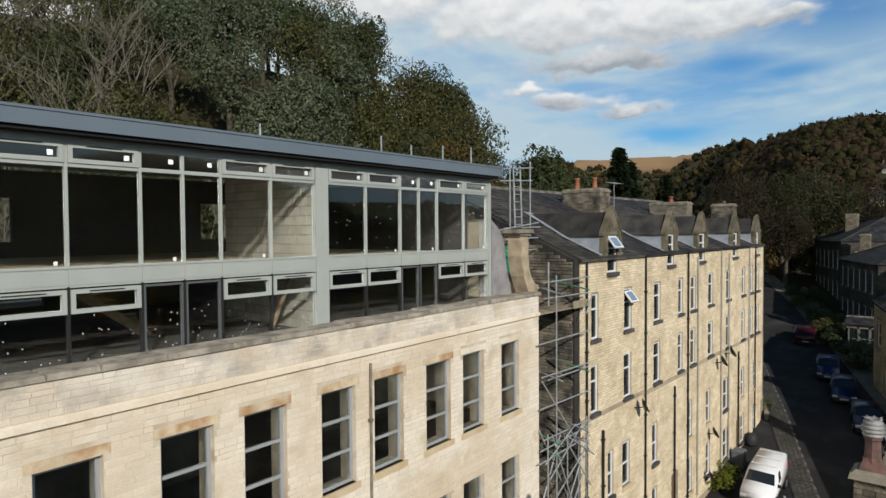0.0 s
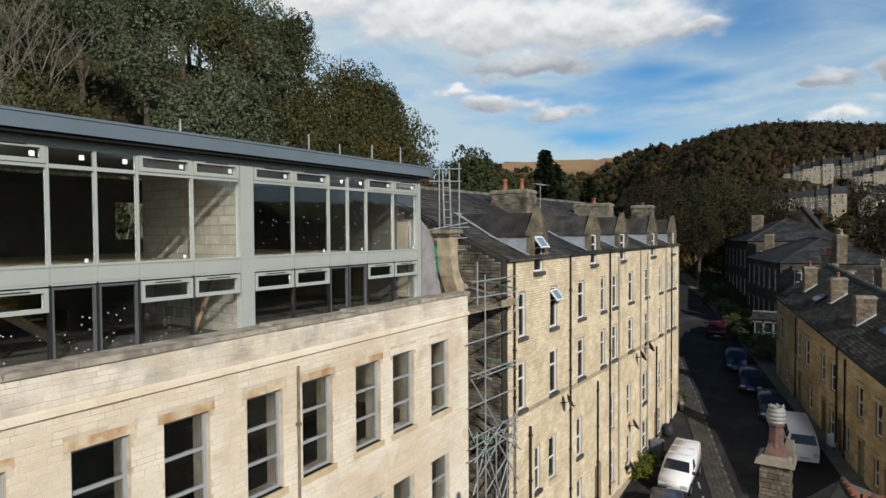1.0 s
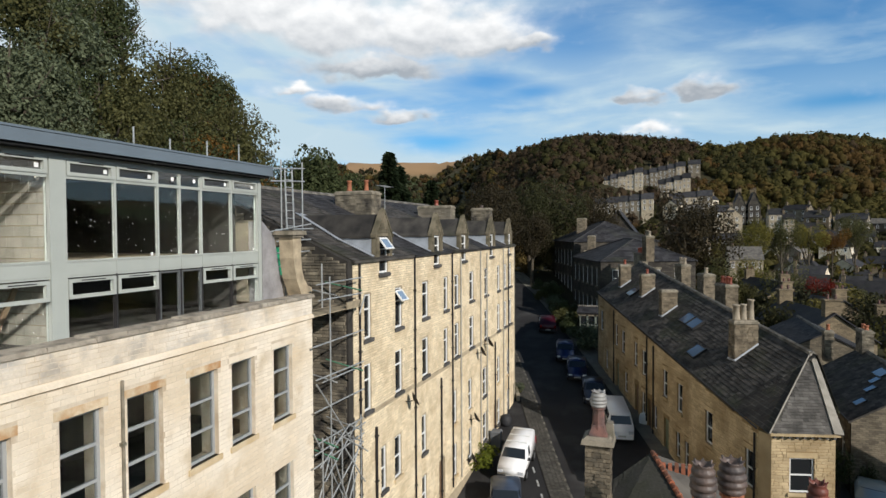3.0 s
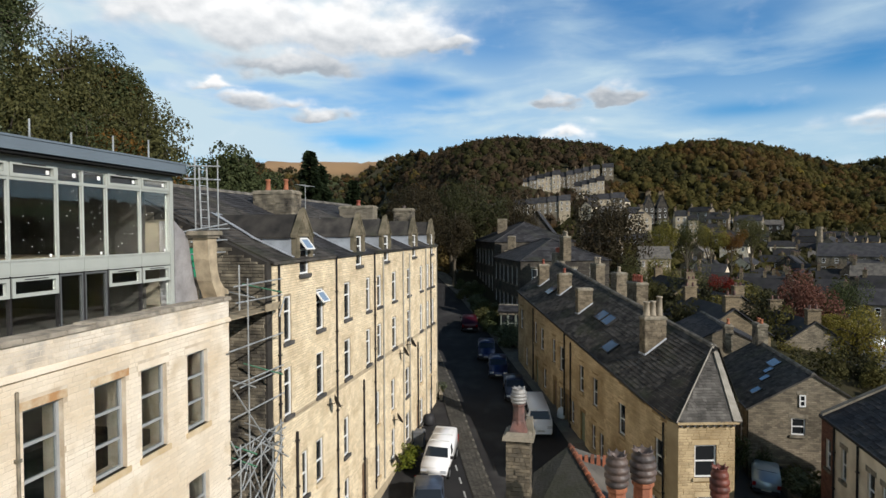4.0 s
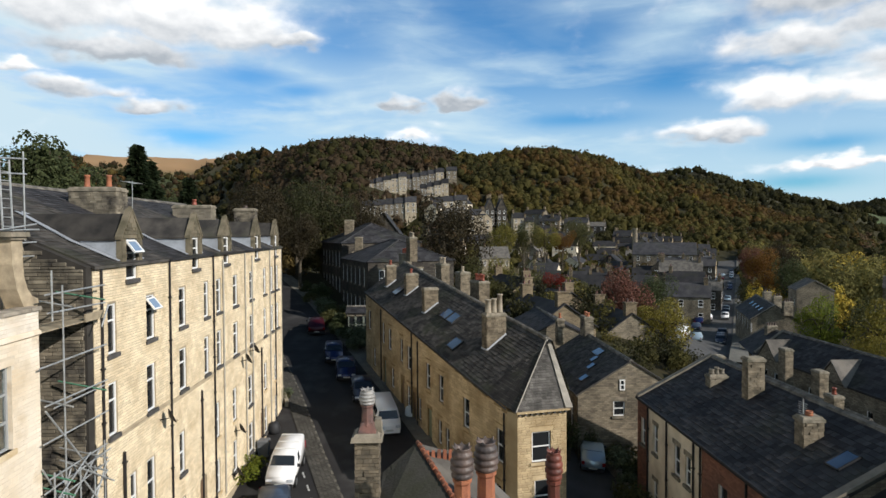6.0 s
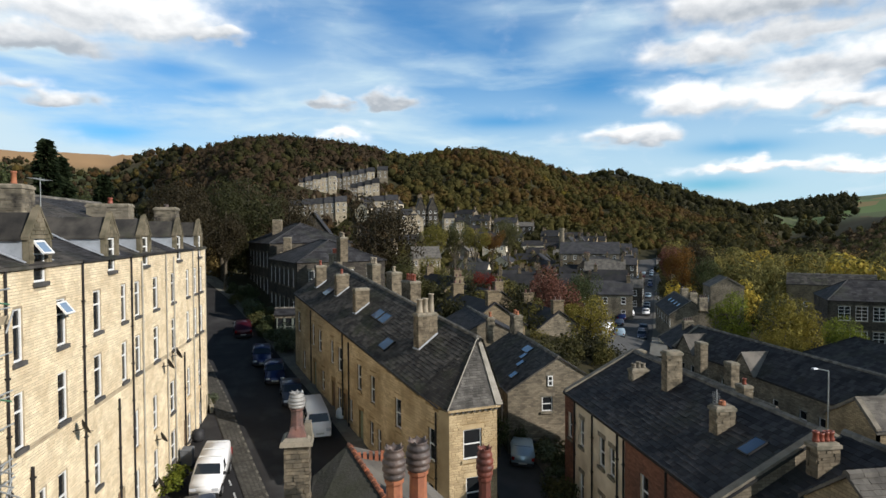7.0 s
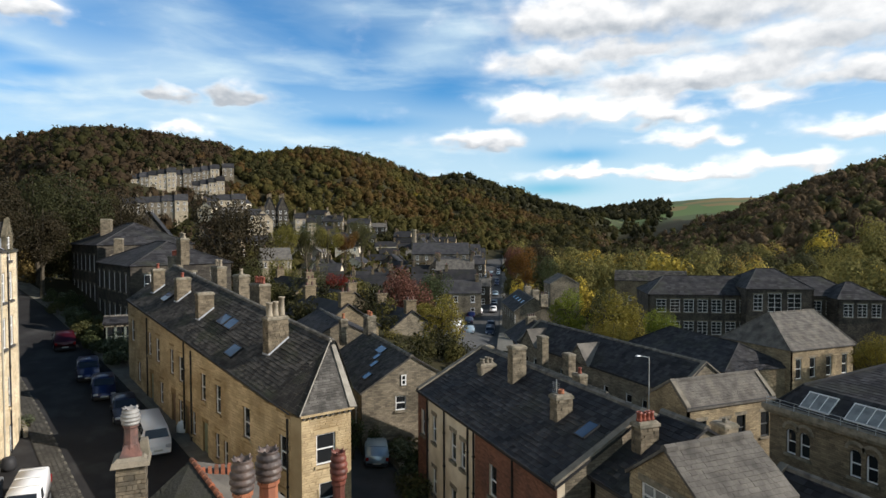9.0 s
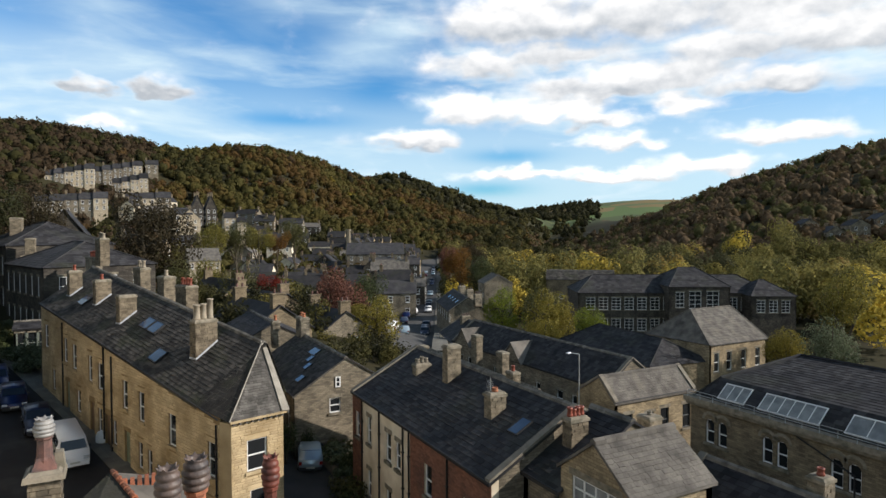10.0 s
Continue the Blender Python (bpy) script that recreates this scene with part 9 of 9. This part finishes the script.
# ---- scaffold in the gap, roof-top scaffold, bracket and wall fittings ----
def scaffold():
    sc = thing("scaffold", "galvanised tube scaffold in the gap between mill and terrace", "scaffold")
    rng = random.Random(6)

    def t(a, c, mat=STEEL, name="tube"):
        b = Mesh()
        b.tube(a, c, 0.026, 8)
        b.put(name, mat, sc)

    for x, y, z0, z1 in ((17.78, 10.2, 0.0, 12.75), (19.9, 10.2, 0, 7.6), (18.5, 10.2, 0, 7.3), (17.22, 10.2, 0.0, 7.6), (17.35, 11.6, 0, 13.4), (19.3, 10.2, 0, 7.0), (17.2, 10.15, 11.8, 13.2), (19.9, 11.5, 0, 12.5)):
        t((x, y, z0), (x, y, z1), name="standard")
    for z, x0, x1 in ((12.52, 17.0, 20.15), (12.05, 17.1, 20.15), (10.6, 16.7, 20.2), (9.5, 16.9, 20.2), (9.35, 17.3, 20.0), (8.5, 16.8, 20.2), (7.45, 17.0, 20.1), (7.15, 16.8, 20.3), (6.8, 16.7, 20.2)):
        t((x0, 10.22, z + rng.uniform(-0.04, 0.04)), (x1, 10.22, z + rng.uniform(-0.06, 0.06)), GREENTUBE if rng.random() < 0.25 else STEEL, "ledger")
    for z in (9.5, 7.4, 7.0, 12.3):
        for x in (17.4, 19.2):
            t((x, 9.75, z - 0.12), (x + 0.35, 11.4, z + 0.1), GREENTUBE if rng.random() < 0.4 else STEEL, "transom")
    for a, c in (((16.9, 9.4), (19.1, 6.9)), ((16.9, 7.8), (18.9, 5.0)), ((19.95, 6.6), (17.9, 5.3)), ((17.0, 5.6), (18.3, 7.3)), ((18.0, 7.6), (20.1, 6.2)), ((17.2, 6.2), (19.8, 7.4)), ((18.6, 5.0), (17.6, 7.5)), ((19.8, 5.2), (18.4, 7.4)), ((17.0, 6.7), (18.8, 7.6)), ((18.2, 4.4), (19.9, 6.9)), ((17.1, 3.0), (19.6, 5.6)), ((19.5, 11.3), (20.1, 11.9))):
        t((a[0], 10.1 + rng.uniform(-0.15, 0.25), a[1]), (c[0], 10.15 + rng.uniform(-0.15, 0.3), c[1]), name="brace")
    for i in range(4):
        b = Mesh()
        b.box(16.95, 20.1, 10.35 + i * 0.235, 10.575 + i * 0.235, 11.5, 11.54)
        b.put("board", BOARD, sc)
    b = Mesh()
    b.box(19.1, 20.2, 10.28, 10.32, 11.5, 11.75)
    b.put("toe_board", BOARD, sc)
    # guard rails and ladder on the flat roof's end
    for p, q in (((18.5, 12.5, 14.0), (18.5, 12.5, 16.75)), ((19.85, 12.5, 14.0), (19.85, 12.5, 16.8)), ((17.4, 12.5, 16.35), (20.0, 12.5, 16.58)), ((17.9, 12.5, 15.97), (20.0, 12.5, 16.1)), ((16.8, 12.3, 14.15), (20.1, 12.3, 14.52)), ((18.0, 12.4, 14.3), (20.4, 12.4, 14.35)), ((17.9, 12.3, 13.9), (20.2, 12.3, 13.95)), ((17.6, 12.2, 13.5), (20.0, 12.2, 13.52)), ((17.0, 12.0, 13.0), (17.9, 12.0, 13.1))):
        t(p, q, name="guard_rail")
    ld = thing("ladder", "aluminium ladder leaning over the parapet end", "ladder")
    for s in (0.0, 0.45):
        b = Mesh()
        b.tube((18.6 + s, 12.35, 14.3), (18.8 + s, 12.55, 16.5), 0.03, 6)
        b.put("stile", STEEL, ld)
    for i in range(8):
        b = Mesh()
        f = (i + 0.5) / 8
        b.tube((18.6 + 0.2 * f, 12.35 + 0.2 * f, 14.3 + 2.2 * f), (19.05 + 0.2 * f, 12.35 + 0.2 * f, 14.3 + 2.2 * f), 0.016, 6)
        b.put("rung", STEEL, ld)
    sh = thing("debris_sheet", "green debris sheet hung behind the scaffold", "sheet")
    b = Mesh()
    n = 10
    for i in range(n):
        x0, x1 = 18.0 + i * 0.09, 18.0 + (i + 1) * 0.09
        b.quad((x0, 12.6 + 0.06 * (i % 2), 12.7), (x1, 12.6 + 0.06 * ((i + 1) % 2), 12.7), (x1, 12.6 + 0.06 * ((i + 1) % 2), 13.7), (x0, 12.6 + 0.06 * (i % 2), 13.7))
    b.put("sheet", material("green_sheet", (0.01, 0.20, 0.10), 0.7, vary=0.2, scale=4, fine=20), sh)
    for i, (x, h) in enumerate(((11.0, 0.25), (12.3, 0.3), (14.0, 0.55))):
        pl = thing("roof_post", "short steel post on the flat roof", "post")
        b = Mesh()
        b.tube((x, 16.0, 16.2), (x, 16.0, 16.45 + h), 0.03, 6)
        b.put("post", STEEL, pl)


scaffold()


def bracket():
    """The carved stone kneeler at the mill's corner: a scroll that sweeps out at its foot under a moulded cap."""
    k = thing("stone_kneeler", "carved sandstone scroll kneeler at the parapet end", "kneeler", Matrix.Translation((0, MY + 0.3, 0)))
    outline = [(16.42, 14.05), (16.45, 13.4), (16.6, 12.75), (16.9, 12.2), (17.45, 12.2), (17.52, 12.3), (17.48, 12.42), (17.25, 12.5), (17.05, 12.72), (16.92, 13.05), (16.88, 13.5), (16.88, 14.05)]
    b = Mesh()
    b.prism([(x, 0.0, z) for x, z in outline], (0, 0.5, 0))
    b.put("scroll", KNEELER, k)
    b = Mesh()
    b.box(16.34, 16.96, -0.06, 0.56, 14.05, 14.13)
    b.box(16.26, 17.04, -0.12, 0.62, 14.13, 14.26, taper=0.02)
    b.put("moulded_cap", STONE_CAP, k)
    e = thing("coping_wall", "sloping stone coping beside the slate cheek", "wall", kind="structure")
    b = Mesh()
    b.prism([(15.8, MY + 1.5, 12.1), (17.0, MY + 1.5, 12.1), (16.9, MY + 1.5, 14.0), (15.8, MY + 1.5, 14.5)], (0, 6.0, 0))
    b.put("wall", STONE_GREY, e)


KNEELER = material("weathered_kneeler_stone", (0.46, 0.37, 0.25), 0.92, vary=0.3, scale=2.5, fine=28, tint=(0.27, 0.22, 0.15))
bracket()


def fittings():
    for i, (x, z) in enumerate(((24.98, 6.7), (36.05, 6.75), (37.75, 7.0), (34.0, 0.9), (34.6, 3.1))):
        d = thing("satellite_dish", "dark satellite dish on the terrace wall", "dish", Matrix.Translation((x, TY - 0.02, z)))
        b = Mesh()
        b.tube((0, 0, 0), (0, -0.3, 0.05), 0.025, 6)
        b.tube((0, -0.3, 0.05), (0.1, -0.45, 0.12), 0.02, 6)
        b.put("arm", DARK, d)
        b = Mesh()
        b.lathe([(0.05, 0.0), (0.18, 0.03), (0.31, 0.1), (0.33, 0.12), (0.30, 0.1), (0.16, 0.045)], 14)
        b.put("reflector", DARK, d, smooth=True, m=Matrix.Translation((0.05, -0.36, 0.08)) @ pose(0, 0, 0, 65, 0, 35))
        b = Mesh()
        b.tube((0.05, -0.36, 0.0), (0.12, -0.7, -0.06), 0.012, 5)
        b.put("feed", DARK, d)
    an = thing("tv_aerial", "thin television aerial on the terrace chimney", "aerial", Matrix.Translation((34.5, 15.9, 15.6)))
    b = Mesh()
    b.tube((0, 0, 0), (0, 0, 1.5), 0.02, 6)
    b.tube((-0.9, 0, 1.4), (0.9, 0.2, 1.4), 0.015, 6)
    for i in range(9):
        b.tube((-0.8 + i * 0.2, -0.25, 1.4), (-0.8 + i * 0.2, 0.25, 1.42), 0.01, 4)
    b.put("aerial", STEEL, an)
    an = thing("tv_aerial", "thin aerial mast on the cottage chimney", "aerial", Matrix.Translation((24.48, -15.54, 5.4)))
    b = Mesh()
    b.tube((0, 0, 0), (0, 0, 1.9), 0.02, 6)
    for i in range(6):
        b.tube((-0.25, 0, 1.3 + i * 0.09), (0.25, 0.05, 1.3 + i * 0.09), 0.01, 4)
    b.put("aerial", STEEL, an)
    lp = thing("street_lamp", "grey steel street lamp between the roofs", "lamp post", Matrix.Translation((35.0, -29.9, -5)))
    b = Mesh()
    b.tube((0, 0, 0), (0, 0, 10.2), 0.06, 8, 0.035)
    b.tube((0, 0, 10.2), (0.35, 0.6, 10.3), 0.03, 6)
    b.put("column", STEEL, lp)
    b = Mesh()
    b.box(0.25, 0.5, 0.5, 0.85, 10.26, 10.34, taper=0.03)
    b.put("lantern", LEAD, lp)
    # opened lights in the terrace windows
    for x, z, w in ((23.95, 11.7, 0.7), (22.4, 13.95, 0.75)):
        o = thing("open_casement", "white top-hung casement standing open", "window", Matrix.Translation((x, TY, z)) @ pose(0, 0, 0, -38, 0, 0))
        b = Mesh()
        for q in ((0, w, -0.06, 0), (0, w, -0.55, -0.49), (0, 0.06, -0.49, -0.06), (w - 0.06, w, -0.49, -0.06)):
            b.box(q[0], q[1], -0.03, 0.03, q[2], q[3])
        b.put("frame", WHITE, o)
        b = Mesh()
        b.box(0.05, w - 0.05, -0.008, 0.008, -0.5, -0.05)
        b.put("pane", SKYPANE2, o)
    # skylights on the lower terrace
    for s, up in ((8.5, 0.55), (11.6, 2.0), (12.8, 2.0), (22.5, 1.3)):
        m = frame_at(LC[0], LC[1], 0, LANG)
        o = thing("skylight", "roof window set in the stone-slate slope", "skylight", m @ plane_matrix((s, 0, 5.15 + LFALL * s + 0.05), (1, 0, LFALL), (0, -3.8, 2.65)))
        b = Mesh()
        w, h = 1.15, 0.95
        zz = -0.12
        for q in ((0, w, up, up + 0.07), (0, w, up + h - 0.07, up + h), (0, 0.07, up, up + h), (w - 0.07, w, up, up + h)):
            b.box(q[0], q[1], q[2], q[3], zz, 0.06 if zz > 0 else 0.0)
        b.put("frame", TRIM, o)
        b = Mesh()
        b.box(0.06, w - 0.06, up + 0.06, up + h - 0.06, zz + 0.02, zz + 0.06)
        b.put("pane", SKYPANE, o)


# paler blue base colour, painted as bright sky mirrored in the open casements
SKYPANE2 = glass("sky_painted_casement_glass", solid=(0.20, 0.27, 0.36))
fittings()


def garden_walls():
    for x0, y0, x1, y1, h in ((46.6, 10.3, 55.5, 13.4, 0.6), (47.5, 0.6, 66.0, 7.4, 0.7), (37.3, -11.9, 44.0, -11.0, 0.7), (33.4, -12.0, 37.3, -11.9, 0.6)):
        d = Vector((x1 - x0, y1 - y0, 0))
        gw = thing("garden_wall", "low rough stone garden wall", "wall", Matrix.Identity(4), kind="structure")
        n = int(d.length / 0.45)
        b = Mesh()
        rng = random.Random(int(x0 * 7))
        ang = math.degrees(math.atan2(d.y, d.x))
        for i in range(n):
            p = Vector((x0, y0, 0)) + d * (i / n)
            z = float(ground_height(p.x, p.y))
            m = Matrix.Translation((p.x, p.y, z)) @ pose(0, 0, 0, 0, 0, ang)
            for k in range(3):
                b.box(0.01, d.length / n - 0.01, -0.12 - rng.uniform(0, 0.03), 0.12 + rng.uniform(0, 0.03), -0.4 if k == 0 else h * k / 3 + 0.01, h * (k + 1) / 3, m)
        b.put("wall_stone", STONE_GREY, gw, kind="stuff")


garden_walls()
# ---- single stones of the walls ----
def lay(parent, L, z0, z1, holes, mat, course, run, seed, nearest=None, limit=0, top=None, x_from=0.0, m=None, proud=0.012, gap=0.008, edge=0.012):
    """Stones on a wall's face: those in the nearest stretch are parts of their own, the rest is joined."""
    rest = Mesh()
    count = 0
    shapes = {}
    for s in stones(L, z0, z1, holes, course, run, proud, seed, top, x_from):
        if nearest and count < limit and nearest[0] < s[0] < nearest[1] and nearest[2] < s[2] < nearest[3]:
            key = (round((s[1] - s[0]) / 0.06), round((s[3] - s[2]) / 0.02))
            if key not in shapes:
                b = Mesh()
                stone_faces(b, (0, s[1] - s[0], 0, s[3] - s[2], s[4]), gap, edge)
                shapes[key] = (b.data("stone", mat), s[1] - s[0], s[3] - s[2])
            me, w, h = shapes[key]
            k = Matrix.Translation((s[0], 0, s[2])) @ Matrix.Diagonal(((s[1] - s[0]) / w, 1, (s[3] - s[2]) / h, 1))
            piece("stone", me, parent, (m or Matrix()) @ k)
            count += 1
        else:
            stone_faces(rest, s, gap, edge)
    if rest.v:
        rest.put("stonework", mat, parent, kind="stuff", m=m)


def lintel_gaps(holes, up=0.24, side=0.16, down=0.16):
    return [(a - 0.004, c + 0.004, z0 - down, z1 + 0.002) for a, c, z0, z1 in holes] + [(a - side, c + side, z1, z1 + up) for a, c, z0, z1 in holes]


mo = 14.0
MH = [(x + mo, x + mo + w, z, z + 2.12) for x, w in MILL_WIN for z in (8.77, 5.27)]
lay(mill_ob, MILL_END + mo, 4.6, 11.45, lintel_gaps(MH, 0.17, 0.11), STONE_PALE, 0.115, 0.33, 11, nearest=(16.4, 24.0, 7.4, 11.3), limit=230, x_from=15.0, proud=0.005, gap=0.005, edge=0.006)
lay(mill_ob, MILL_END + mo, 11.63, 12.14, [], STONE_PARAPET, 0.1, 0.33, 12, nearest=(16.4, 21.0, 11.4, 12.1), limit=70, x_from=15.0, proud=0.006, gap=0.006, edge=0.006)
for th, L, holes, hi in TERRACE_STONES:
    keep = [(a, c, z0 - 0.15, z1) for a, c, z0, z1 in holes] + [(0, L, 7.08, 7.16)]
    lay(th, L, 0.0, TEAVE - 0.05, keep, STONE_TERRACE, 0.105, 0.29, 40 + hi, nearest=(0, 6, 7.2, 12) if hi == 0 else None, limit=250)
for e in GABLE:
    lay(e, 11.9, 0.0, 16.15, [], STONE_SOOT, 0.12, 0.42, 61, nearest=(8.3, 11.9, 8, 12.6), limit=150, m=frame_at(-0.35, 12.0, 0, -90), top=lambda x: 13.1 + 3.1 * (1 - abs(x - 5.0) / (5.0 if x < 5.0 else 7.0)), proud=0.03)
for th, L, holes, hi, e in LOWER_STONES:
    keep = [(a - 0.002, c + 0.002, z0 - 0.15, z1) for a, c, z0, z1 in holes] + [(a - 0.14, c + 0.14, z1, z1 + 0.24) for a, c, z0, z1 in holes]
    lay(th, L, -1.9, 6.0, keep, STONE_OCHRE, 0.16, 0.42, 80 + hi, top=lambda x: e(x) - 0.06)
for w, L, hole in HIP_STONES:
    keep = [(a, c, z0 - 0.15, z1) for a, c, z0, z1 in hole] + [(a - 0.14, c + 0.14, z1, z1 + 0.24) for a, c, z0, z1 in hole]
    lay(w, L, -1.9, 4.98, keep, STONE_OCHRE, 0.14, 0.36, 91, nearest=(0, 4, 1.5, 5.0), limit=200)
